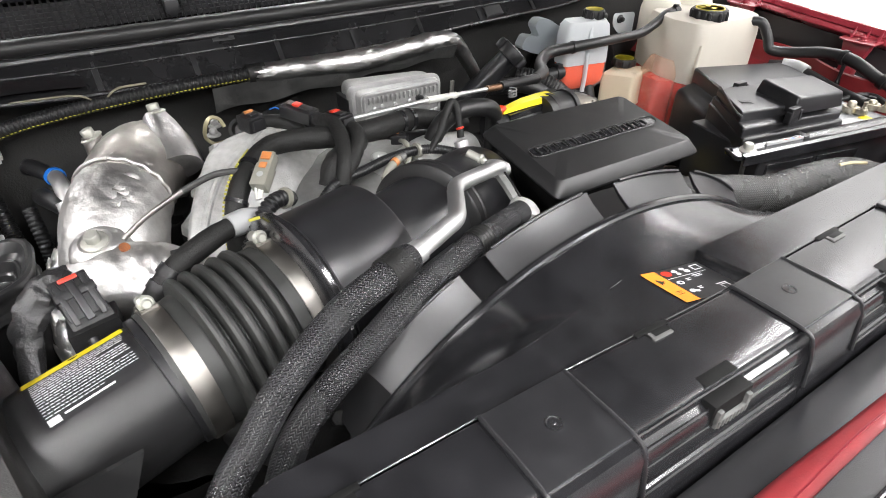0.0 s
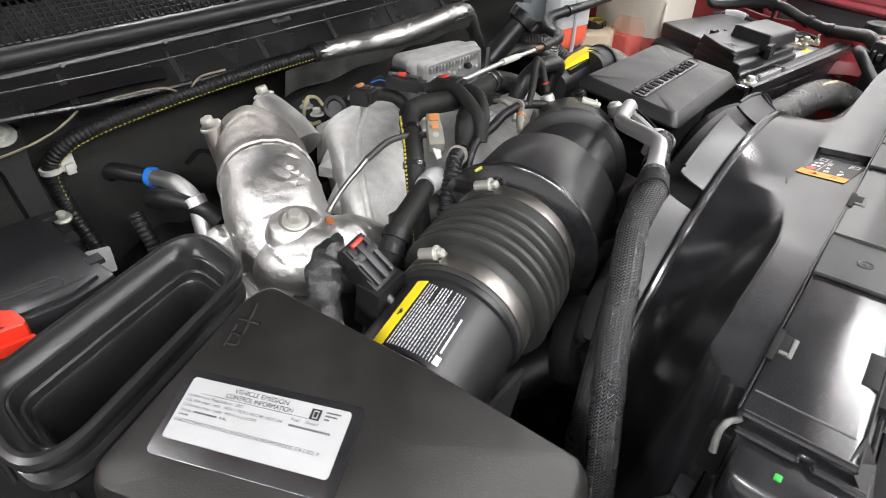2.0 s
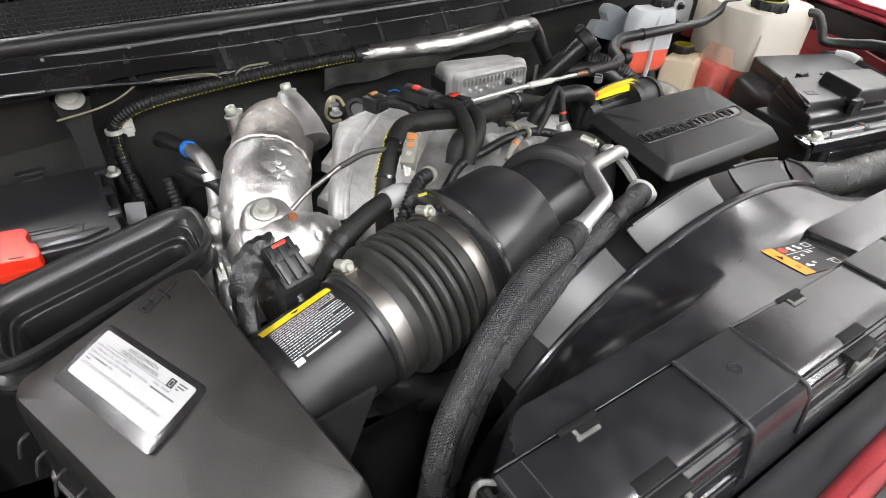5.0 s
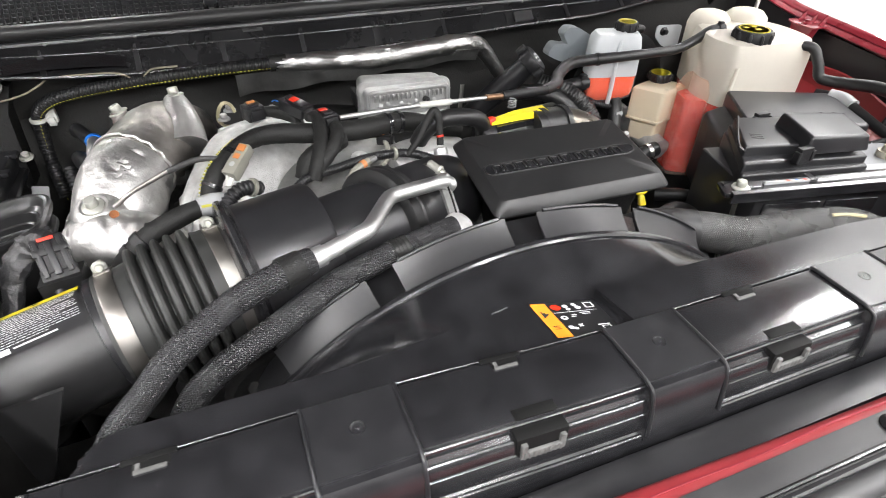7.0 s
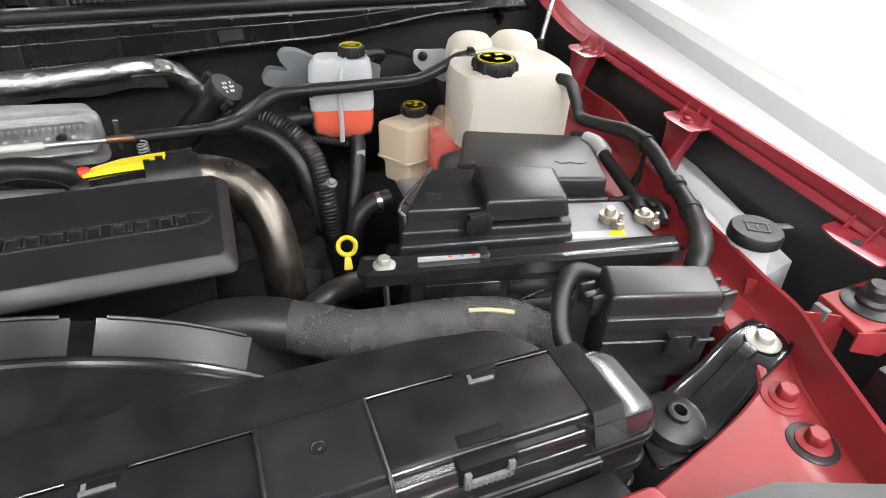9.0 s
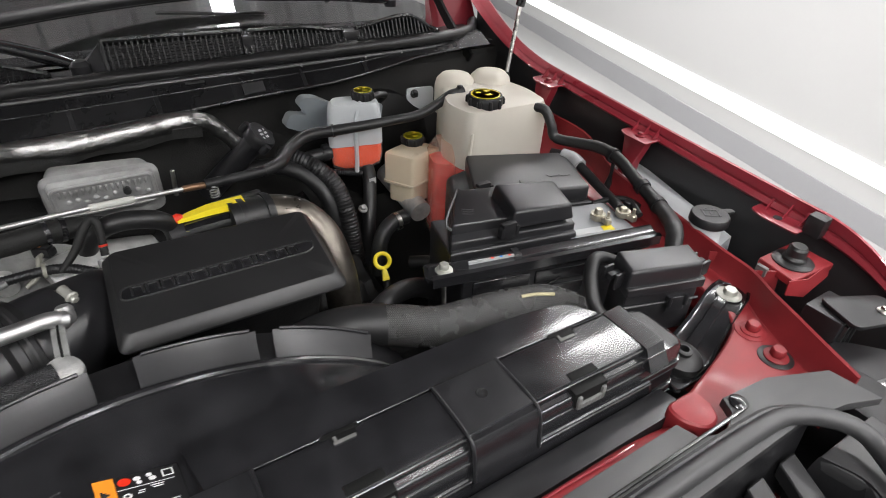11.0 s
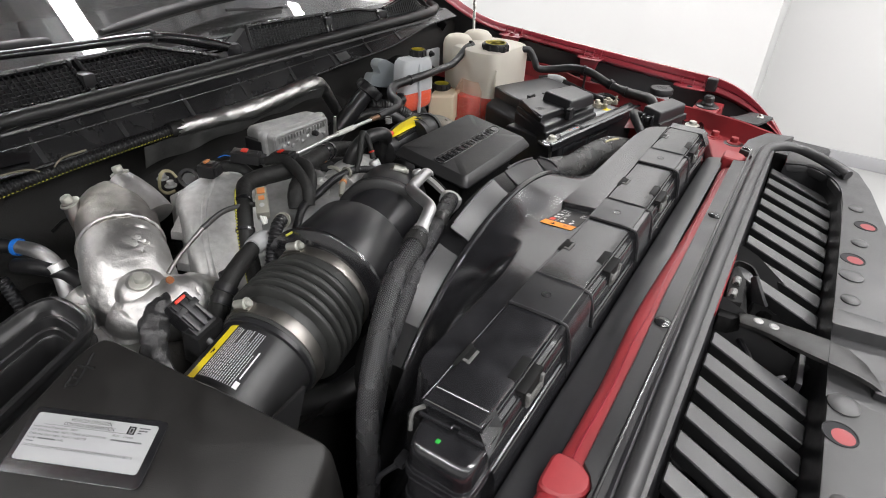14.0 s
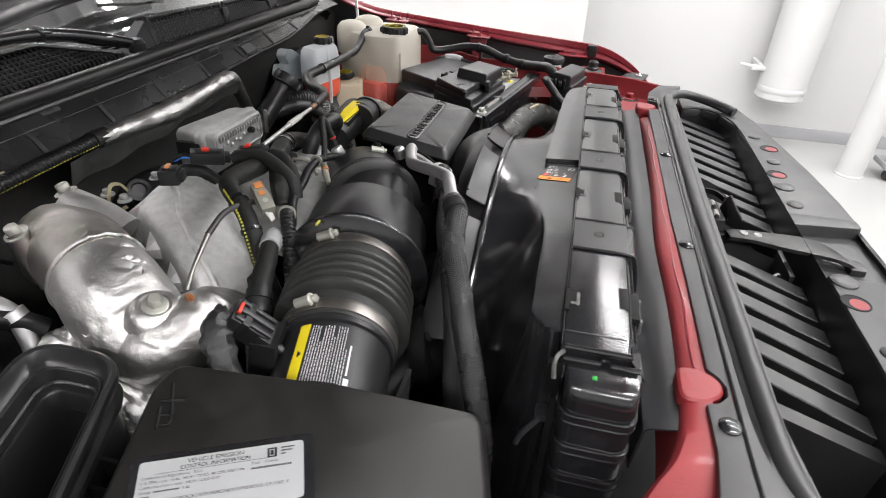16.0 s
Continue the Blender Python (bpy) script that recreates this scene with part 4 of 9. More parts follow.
def sight_shield():
    t = thing("sight_shield", (CX, 0.0, 1.2), "black plastic shield panel with push pins behind the grille", "panel")
    back = [(-0.60, 0.06), (-0.40, 0.036), (-0.348, 0.037), (-0.344, 0.026), (-0.334, 0.0175), (-0.322, 0.0165), (-0.311, 0.022), (-0.302, 0.031), (-0.15, 0.032), (0.0, 0.0355), (0.49, 0.036), (0.497, 0.016), (0.522, 0.006), (0.548, 0.016), (0.556, 0.034), (0.62, 0.028), (0.69, 0.0)]
    front = [(0.70, -0.05), (0.66, -0.035), (0.60, -0.024), (-0.36, -0.024), (-0.42, -0.032), (-0.60, -0.07)]
    part("top_sheet", prism(back + front, 1.226, 1.237, bev=0.0015), shield_plastic, t)
    part("lip", tube([(-0.55, 0.006, 1.236), (-0.34, 0.012, 1.2375), (0.2, 0.013, 1.2375), (0.56, 0.014, 1.2375)], 0.0020, 8), gloss, t)
    baffle = []
    for k in range(40):
        x = -0.37 + 0.90 * k / 39
        f = 0.051 + 0.002 * smoothstep(0.10, -0.06, x) - 0.004 * smoothstep(-0.06, -0.25, x)
        baffle.append([(x, 0.090, 1.16), (x, 0.086, 1.212), (x, 0.081, 1.2165), (x, f + 0.4 * (0.081 - f), 1.2205), (x, f + 0.002, 1.2215), (x, f, 1.19)])
    part("air_baffle", thickened(loft(baffle, caps=False, closed=False), 0.002), satin, t, "smooth black baffle strip")
    for x in (-0.62 + 0.25, -0.071, 0.237, 0.565):
        y = 0.023 if x > -0.3 and x < 0.5 else 0.022
        part("push_pin", lathe([(0.0095, 0), (0.0095, 0.0015), (0.008, 0.003), (0.004, 0.0042), (0, 0.0044)], (x, y, 1.237), seg=22), gloss, t)
    return t


sight_shield()
bulb = [(-0.62, -0.09, 1.215), (-0.50, -0.052, 1.226), (-0.42, -0.020, 1.234), (-0.36, -0.012, 1.237), (-0.2, -0.009, 1.238), (0.05, -0.006, 1.238), (0.30, -0.006, 1.239), (0.54, -0.008, 1.239), (0.60, -0.018, 1.238), (0.635, -0.046, 1.236), (0.64, -0.075, 1.232), (0.62, -0.12, 1.226), (0.59, -0.155, 1.220)]
gseal = thing("grille_seal", (CX, -0.03, 1.22), "worn black rubber bulb seal round the grille opening", "seal")
part("bulb", tube(bulb, 0.0095, 14, 8), shield_plastic, gseal)
part("grip_strip", tube([(x, y + 0.012, z - 0.003) for x, y, z in bulb], 0.0045, 8, 8), satin, gseal)


def grille_duct():
    """The open box behind the grille: walls, sloping slats and the outer ledge with pins."""
    t = thing("grille_assembly", (CX, -0.1, 1.0), "black plastic grille housing with sloping slats", "grille")
    part("back_wall", grid(lambda u, v: (-0.60 + 1.22 * u, -0.024 - 0.016 * v, 1.228 - 0.2 * v), 30, 8), matt, t)
    fr = [(-0.60, -0.150), (0.03, -0.150), (0.35, -0.152), (0.52, -0.148), (0.585, -0.125), (0.612, -0.09), (0.60, -0.05)]
    frp = curve_points([(x, y, 0) for x, y in fr], 6)
    part("front_wall", loft([[(p.x, p.y, 1.214) for p in frp], [(p.x - 0.004, p.y + 0.006, 1.15) for p in frp], [(p.x - 0.01, p.y + 0.012, 1.0) for p in frp]], caps=False, closed=False), matt, t)
    part("duct_floor", grid(lambda u, v: (-0.62 + 1.26 * u, -0.03 - 0.13 * v, 1.06), 4, 2), near_black, t, smooth=False)
    edge = [(-0.62, -0.235), (-0.30, -0.246), (0.006, -0.247), (0.187, -0.242), (0.30, -0.232), (0.43, -0.214), (0.56, -0.195), (0.64, -0.175), (0.70, -0.13), (0.70, -0.05)]
    for i, (xa, xb) in enumerate(((-0.62, -0.045), (0.085, 0.64))):
        ins = [(p.x, p.y) for p in frp if xa <= p.x <= xb] if i else [(-0.62, -0.150), (-0.06, -0.150)]
        outer = [(x, y) for x, y in edge if xa - 0.001 <= x <= xb + 0.07]
        if i == 0:
            outer = [(-0.62, -0.235), (-0.30, -0.246), (-0.06, -0.247)]
            poly = ins + outer[::-1]
        else:
            ins = [(0.10, -0.151), (0.35, -0.152), (0.52, -0.148), (0.585, -0.125), (0.612, -0.09), (0.60, -0.05)]
            poly = ins + [(0.70, -0.05), (0.70, -0.13), (0.64, -0.175), (0.56, -0.195), (0.43, -0.214), (0.30, -0.232), (0.187, -0.242), (0.10, -0.245)]
        part("outer_ledge", prism(poly, 1.196, 1.2185 if i == 0 else 1.212, bev=0.003), shield_plastic, t)
    part("outer_skirt", thickened(loft([[(x, y, 1.206) for x, y in edge], [(x, y - 0.012, 1.19) for x, y in edge], [(x, y - 0.02, 0.95) for x, y in edge]], caps=False, closed=False), 0.004), shield_plastic, t)
    part("middle_step", bevelled(loft([[(-0.075, -0.150, 1.195), (0.12, -0.150, 1.195), (0.12, -0.246, 1.195), (-0.075, -0.246, 1.195)], [(-0.055, -0.155, 1.178), (0.095, -0.155, 1.178), (0.095, -0.24, 1.178), (-0.055, -0.24, 1.178)]]), 0.004), shield_plastic, t)
    part("step_wall", prism(round_poly([(0.085, -0.150), (0.125, -0.150), (0.125, -0.246), (0.098, -0.246)], 0.006), 1.17, 1.2125, bev=0.004), shield_plastic, t)
    for x, y in ((0.2195, -0.169), (0.153, -0.169), (-0.072, -0.165), (0.33, -0.178), (0.46, -0.172), (-0.205, -0.168)):
        big = 0.0155 if x in (-0.072, 0.2195) else 0.0115
        part("push_pin", lathe([(big, 0), (big, 0.0015), (big * 0.85, 0.003), (big * 0.5, 0.004), (0, 0.0042)], (x, y, 1.2185 if x < 0 else 1.212), seg=22), shield_plastic, t)
    for x, y in ((0.272, -0.170), (-0.1165, -0.163), (0.40, -0.186)):
        z = 1.2185 if x < 0 else 1.212
        hole = part("fixing_hole", lathe([(0.0165, 0.0), (0.0160, 0.0010), (0.0150, 0.0010), (0.0148, 0.0004), (0.0, 0.0004)], (x, y, z), seg=28), print_dark, t)
        part("red_body_below", lathe([(0.0105, 0.0009), (0.0, 0.0012)], (x - 0.0030, y - 0.0026, z), seg=24), red_inner, hole, "red paint seen through the hole")
    places = [0.1720 + 0.0520 * k for k in range(9)] + [-0.0070 - 0.0455 * k for k in range(6)]
    for x in places:
        a, b = Vector((x, -0.031, 1.196)), Vector((x - 0.034, -0.146, 1.172))
        sl = loft([[a + Vector((-0.012, 0, 0)), a + Vector((0.012, 0, 0.002)), a + Vector((0.014, 0, -0.018)), a + Vector((-0.008, 0, -0.022))], [b + Vector((-0.0135, 0, 0)), b + Vector((0.0135, 0, 0.002)), b + Vector((0.016, 0, -0.02)), b + Vector((-0.008, 0, -0.024))]])
        bmesh.ops.recalc_face_normals(sl, faces=sl.faces[:])
        part("slat", bevelled(sl, 0.0015, 1), greyblack, t)
        part("slat_web", box(x + 0.004, x + 0.022, -0.070, -0.066, 1.120, 1.162, 0.001), matt, t)
    part("duct_partition", bevelled(loft([[(-0.262, -0.030, 1.186), (-0.282, -0.030, 1.186), (-0.312, -0.148, 1.168), (-0.292, -0.148, 1.168)], [(-0.264, -0.032, 1.07), (-0.284, -0.032, 1.07), (-0.314, -0.147, 1.07), (-0.294, -0.147, 1.07)]]), 0.003), greyblack, t)
    for x in (0.046, 0.195):
        part("latch_cheek", bevelled(loft([[(x, -0.026, 1.224), (x, -0.052, 1.214), (x, -0.100, 1.180), (x, -0.146, 1.165)], [(x + 0.003, -0.026, 1.08), (x + 0.003, -0.052, 1.08), (x + 0.003, -0.10, 1.08), (x + 0.003, -0.146, 1.08)]], closed=False, caps=False), 0.0), shield_plastic, t)
    part("under_bar", tube([(-0.58, -0.09, 1.115), (0.6, -0.09, 1.115)], 0.012, 8, 2), near_black, t)
    return t


grille_duct()


def hood_latch():
    t = thing("hood_latch", (0.05, -0.06, 1.15), "black steel hood latch with a spring and lever", "latch")
    part("red_mount", tube([(0.003, -0.0185, 1.222), (0.08, -0.0185, 1.222), (0.158, -0.0185, 1.222)], 0.0075, 12, 3), red_inner, t, "red painted body edge behind the latch")
    part("mount_shadow_plate", bevelled(prism(round_poly([(0.030, -0.028), (0.165, -0.028), (0.160, -0.036), (0.130, -0.048), (0.050, -0.060), (0.032, -0.045)], 0.004), 1.180, 1.204), 0.002), near_black, t)
    part("body", bevelled(prism(round_poly([(0.046, -0.030), (0.118, -0.026), (0.122, -0.036), (0.112, -0.046), (0.052, -0.050)], 0.004), 1.205, 1.219), 0.002), near_black, t)
    part("side_plate", plate_strip([(0.128, -0.022, 1.222), (0.146, -0.030, 1.224), (0.142, -0.048, 1.224), (0.122, -0.058, 1.224)], 0.0015, 0.008), near_black, t, "worn steel edge plate")
    part("claw", bevelled(prism([(-0.014, 0), (0.006, -0.004), (0.018, 0.026), (0.012, 0.032), (-0.002, 0.014)], -0.003, 0.003, Matrix.Translation((0.080, -0.066, 1.212)) @ pose(0, 0, 0, 90, 0, 60)), 0.001), matt, t)
    for sx in (0.056, 0.088):
        part("spring", tube([(sx + 0.0009 * k * 0.6, -0.036 + 0.0042 * math.cos(k * 1.05), 1.221 + 0.0042 * math.sin(k * 1.05)) for k in range(30)], 0.0011, 6, 2), grimy_cast, t, "small coil spring")
    blade = []
    for (x, y, z), w in (((0.037, -0.052, 1.208), 0.011), ((0.036, -0.066, 1.210), 0.0125), ((0.034, -0.085, 1.211), 0.0145), ((0.029, -0.106, 1.212), 0.0185), ((0.0255, -0.130, 1.213), 0.0215), ((0.0225, -0.155, 1.2135), 0.0235), ((0.019, -0.175, 1.2125), 0.0225), ((0.012, -0.191, 1.2095), 0.018), ((0.003, -0.203, 1.205), 0.010)):
        blade.append([(x - w, y - w * 0.25, z - 0.006), (x - w, y - w * 0.25, z - 0.001), (x - w * 0.86, y - w * 0.2, z), (x + w * 0.86, y + w * 0.2, z), (x + w, y + w * 0.25, z - 0.001), (x + w, y + w * 0.25, z - 0.006)])
    part("release_lever", thickened(loft(blade, caps=False, closed=False), 0.0016), worn_black, t, "flat black release lever with folded edges")
    part("hook_plate", thickened(loft([[(0.112, -0.050, 1.196), (0.090, -0.062, 1.200)], [(0.106, -0.052, 1.218), (0.094, -0.060, 1.218)], [(0.103, -0.056, 1.229), (0.098, -0.058, 1.229)]], caps=False, closed=False), 0.002), satin, t)
    part("lever_tip", bevelled(box(-0.012, 0.016, -0.218, -0.198, 1.190, 1.204, 0), 0.004), satin, t)
    for x, y in ((0.037, -0.073), (0.036, -0.091)):
        part("rivet", lathe([(0.006, 0), (0.006, 0.001), (0.004, 0.002), (0.002, 0.0012), (0, 0.0012)], (x, y, 1.2105), seg=16), grimy_cast, t)
    part("catch_frame", join(tube([(0.055, -0.06, 1.165), (0.02, -0.075, 1.17), (-0.012, -0.085, 1.175), (-0.018, -0.105, 1.175), (-0.01, -0.118, 1.178)], 0.004, 8), box(-0.02, 0.05, -0.135, -0.128, 1.15, 1.185, 0.002)), satin, t)
    return t


hood_latch()


def wall_batten():
    t = thing("wall_light_strip", (3.8, 1.8, 0.3), "long white light strip low on the wall", "light strip")
    glow = bpy.data.materials.new("lamp_diffuser")
    glow.use_nodes = True
    e = glow.node_tree.nodes["Principled BSDF"]
    e.inputs["Base Color"].default_value = (0.9, 0.9, 0.9, 1)
    e.inputs["Emission Color"].default_value = (1, 0.99, 0.97, 1)
    e.inputs["Emission Strength"].default_value = 2.2
    part("diffuser", prism([(3.45, 0.42), (5.2, 7.2), (5.24, 7.19), (3.49, 0.41)], 0.27, 0.38), glow, t)
    part("back_plate", prism([(3.475, 0.40), (5.225, 7.19), (5.25, 7.185), (3.50, 0.395)], 0.25, 0.40), wall_paint, t)
    return t


wall_batten()

# ---- radiator cover and fan shroud ----
def cover_rise(x):
    """How much the cover strip climbs towards the passenger side."""
    return 0.0105 * smoothstep(0.08, -0.16, x) - 0.005 * smoothstep(0.38, 0.54, x)


def climbing(bm):
    for v in bm.verts:
        v.co.z += cover_rise(v.co.x)
    return bm


def radiator_cover():
    """The long cover on the radiator: top strip, raised panels, stepped face and snap clips."""
    t = thing("radiator_cover", (0.08, 0.13, 1.17), "shiny black plastic cover strip on the radiator with snap clips", "cover")
    x0, x1 = -0.352, 0.528

    def put(name, bm, mat, parent, label=""):
        return part(name, climbing(bm), mat, parent, label)

    prof = [(0.167, 1.20), (0.167, 1.262), (0.1655, 1.2655), (0.162, 1.2668), (0.113, 1.2668), (0.109, 1.2655), (0.107, 1.261), (0.1065, 1.256), (0.101, 1.254), (0.0985, 1.250), (0.0965, 1.222), (0.0925, 1.219), (0.0905, 1.212), (0.089, 1.18)]
    put("top_strip", loft([[(x, y, z) for y, z in prof] for x in steps(x0, x1, 44)], closed=False, caps=False), gloss, t)
    for x in (x0, x1):
        put("end_wall", loft([[(x, y, z) for y, z in prof], [(x, 0.13, 1.19 + 0 * z) for y, z in prof]], closed=False, caps=False), gloss, t)
    for a, b in ((-0.188, -0.120), (0.062, 0.133), (0.298, 0.370)):
        n = 6
        p = put("raised_panel", bevelled(loft([[(u, 0.1065, 1.262), (u, 0.166, 1.262), (u, 0.166, 1.2686), (u, 0.1065, 1.2686)] for u in steps(a, b, n)]), 0.0008, 1, 60.0), speckled, t)
        put("dimple", lathe([(0.0058, -0.0002), (0.0055, 0.0005), (0.0046, 0.0005), (0.0042, 0.00015), (0.0015, 0.00015), (0.001, 0.0005), (0, 0.0005)], ((a + b) / 2, 0.138, 1.2686), seg=20), gloss, p)
        for xe in (a, b):
            put("seam_ridge", tube([(xe, 0.166, 1.2684), (xe, 0.109, 1.2684), (xe, 0.0965, 1.2590), (xe, 0.0900, 1.2220)], 0.0016, 8, 3), satin, p)
        put("face_pilaster", bevelled(loft([[(a, 0.112, 1.2665), (b, 0.112, 1.2665), (b, 0.1, 1.2665), (a, 0.1, 1.2665)], [(a, 0.11, 1.258), (b, 0.11, 1.258), (b, 0.0955, 1.258), (a, 0.0955, 1.258)], [(a - 0.003, 0.11, 1.20), (b + 0.003, 0.11, 1.20), (b + 0.003, 0.089, 1.20), (a - 0.003, 0.089, 1.20)]]), 0.0015), gloss, t)
    for x in (-0.283, -0.033, 0.208, 0.455):
        put("rear_clip_slot", join(box(x - 0.018, x + 0.016, 0.1635, 0.1680, 1.2655, 1.2673, 0.0004), box(x - 0.011, x + 0.012, 0.1565, 0.164, 1.2660, 1.26705, 0.0002)), gap, t)
        put("rear_clip", join(box(x - 0.010, x + 0.010, 0.1545, 0.1575, 1.2662, 1.2680, 0.0006), box(x - 0.009, x - 0.006, 0.157, 0.1625, 1.2664, 1.2676, 0.0003)), clip_grey, t, "pale snap clip edge")
    for x in (-0.270, -0.032, 0.205, 0.435):
        put("front_clip_slot", join(box(x - 0.017, x + 0.017, 0.1085, 0.1175, 1.2655, 1.26715, 0.0002), box(x - 0.021, x + 0.021, 0.0968, 0.108, 1.2395, 1.2605, 0.0012)), gap, t)
        put("front_clip", join(box(x - 0.018, x + 0.018, 0.0938, 0.0965, 1.2405, 1.2475, 0.0006), box(x - 0.018, x - 0.0135, 0.0938, 0.0970, 1.245, 1.256, 0.0005), box(x + 0.0135, x + 0.018, 0.0938, 0.0970, 1.245, 1.256, 0.0005), *[box(x - 0.016 + 0.0042 * k, x - 0.0145 + 0.0042 * k, 0.0930, 0.0945, 1.2408, 1.2472, 0.0002, 1) for k in range(8)]), clip_grey, t, "ribbed grey snap clip")
    put("end_cap", bevelled(loft([[(0.515, 0.168, 1.245), (0.543, 0.168, 1.245), (0.543, 0.090, 1.245), (0.515, 0.090, 1.245)], [(0.517, 0.166, 1.2675), (0.541, 0.166, 1.2695), (0.541, 0.104, 1.2695), (0.517, 0.104, 1.2675)]]), 0.004, 3), gloss, t)
    # the passenger end: a crease across the top, a bright rolled edge, a notched lip below it and a folded corner plate
    put("end_crease", tube([(-0.333, 0.164, 1.2668), (-0.3325, 0.112, 1.2668)], 0.0008, 6, 3), gloss, t)
    put("end_roll", tube([(-0.3525, 0.164, 1.2655), (-0.3520, 0.108, 1.2655)], 0.0024, 8, 4), gloss, t)
    for y0, y1 in ((0.133, 0.164), (0.100, 0.124)):
        put("end_lip", tube([(-0.3600, y1, 1.2585), (-0.3595, y0, 1.2585)], 0.0022, 8, 3), gloss, t)
    put("lip_notch", tube([(-0.360, 0.133, 1.2585), (-0.3555, 0.1315, 1.2585), (-0.3555, 0.1255, 1.2585), (-0.360, 0.124, 1.2585)], 0.0018, 8, 4), gloss, t)
    put("corner_plate", bevelled(loft([[(-0.3515, 0.112, 1.2670), (-0.327, 0.108, 1.2670), (-0.330, 0.098, 1.254), (-0.362, 0.094, 1.250)], [(-0.3495, 0.112, 1.262), (-0.327, 0.108, 1.262), (-0.330, 0.101, 1.250), (-0.358, 0.098, 1.247)]]), 0.0008, 1), gloss, t)
    for yy, zz, rr in ((0.1072, 1.2632, 0.0012), (0.1012, 1.2545, 0.0014), (0.0975, 1.2420, 0.0009), (0.0935, 1.2200, 0.0014), (0.1672, 1.2660, 0.0008)):
        put("edge_ridge", tube([(x, yy, zz) for x in steps(x0, x1, 30)], rr, 6, 1), gloss, t)
    return t


radiator_cover()


def end_tank(sx):
    """The radiator's ribbed plastic end tank."""
    s = 1 if sx > 0 else -1
    base = -0.358 if s < 0 else 0.536
    t = thing("radiator_end_tank", (base + s * 0.05, 0.13, 0.95), "black ribbed plastic radiator end tank", "radiator", "radiator end tanks")
    out = 0.0 if s < 0 else 0.012
    lift = 0.0105 if s < 0 else 0.0
    levels = ((0.0, 1.2545), (0.018, 1.2535), (0.026, 1.2500), (0.0305, 1.2430), (0.032, 1.230), (0.034, 1.15), (0.036, 0.99))

    def section(z, grow=0.0):
        for (da, za), (db, zb) in zip(levels, levels[1:]):
            if zb <= z <= za:
                d = da + (db - da) * (za - z) / (za - zb)
                break
        else:
            d = levels[0][0]
        x_out = base + s * (d + out + grow)
        return [(x, y, z + lift) for x, y in round_poly([(base - s * 0.03, 0.098 - grow), (x_out, 0.098 - grow), (x_out, 0.160 + grow), (base - s * 0.03, 0.160 + grow)][::s], 0.014, 5)]

    part("shell", loft([section(z) for z in (1.2545, 1.2535, 1.2520, 1.2500, 1.2470, 1.243, 1.236, 1.22, 1.19, 1.15, 1.08, 1.0)]), gloss, t)
    for k in range(5):
        z = 1.2195 - k * 0.037
        for dz in (0.0042, -0.0042):
            ring = [Vector(p) for p in section(z + dz, 0.0012)]
            part("rib_edge", tube(ring + [ring[0]], 0.0012, 6, 1), gloss, t)
        part("rib", loft([section(z + 0.0042, 0.0), section(z + 0.004, 0.0016), section(z - 0.004, 0.0016), section(z - 0.0042, 0.0)], caps=False), gloss, t)
    if s < 0:
        part("paint_mark", box(base - 0.0175, base - 0.013, 0.1345, 0.1385, 1.2635, 1.2654, 0.0008), green_paint, t, "small green paint mark")
        part("hose_clip", tube([(-0.352, 0.164, 1.270), (-0.359, 0.169, 1.269), (-0.363, 0.1705, 1.263), (-0.365, 0.170, 1.256), (-0.367, 0.169, 1.250)], 0.0021, 8, wobble=0.3), clip_grey, t, "pale retaining wire")
        part("side_slot", box(-0.362, -0.354, 0.163, 0.176, 1.225, 1.262, 0.001), gap, t)
        part("side_bracket", join(box(-0.378, -0.362, 0.170, 0.180, 1.205, 1.212, 0.001), tube([(-0.378, 0.176, 1.209), (-0.384, 0.190, 1.19), (-0.386, 0.193, 1.18)], 0.0028, 8, 4)), satin, t)
    return t


end_tank(-1)
end_tank(1)

ARC_X, ARC_R, ARC_Z = 0.063, 0.377, 1.2770


def arc_height(x):
    d = min(abs(x - ARC_X), ARC_R * 0.97)
    return ARC_Z - ARC_R + math.sqrt(ARC_R ** 2 - d * d)


def sheet_height(x, y):
    """A level deck behind the cover; past its rear edge a dish runs to the ring, past its rounded end a wall drops."""
    mid = smoothstep(-0.16, 0.0, x)
    deck = 1.2622 + cover_rise(x) - 0.0070 * mid
    edge = 0.1980 + 0.020 * mid - 0.004 * smoothstep(0.08, 0.12, x)
    r = 0.030
    a, b = max(0.0, -0.331 - x + r), max(0.0, y - edge + r * (1 - mid) + 0.0002)
    d = math.hypot(a, b) - r if mid < 1 and a > 0 else b - r * (1 - mid)
    if d <= 0:
        return deck
    ring = arc_height(x)
    f = min(1.0, d / (0.279 - edge))
    if ring > deck:
        return deck + (ring - deck) * f ** 1.35
    end = smoothstep(-0.30, -0.35, x)
    steep = 1 - (1 - f) ** (1.9 + 1.2 * end)
    lip = smoothstep(0.0, 0.05, f)
    return deck - (deck - ring + 0.05 * end) * steep * lip


def shroud_point(u, v):
    x, y = -0.392 + 0.76 * u, 0.1685 + 0.1105 * v
    return (x, y, sheet_height(x, y))


def on_shroud(x, y, h):
    return Vector((x, y, sheet_height(x, y) + h))


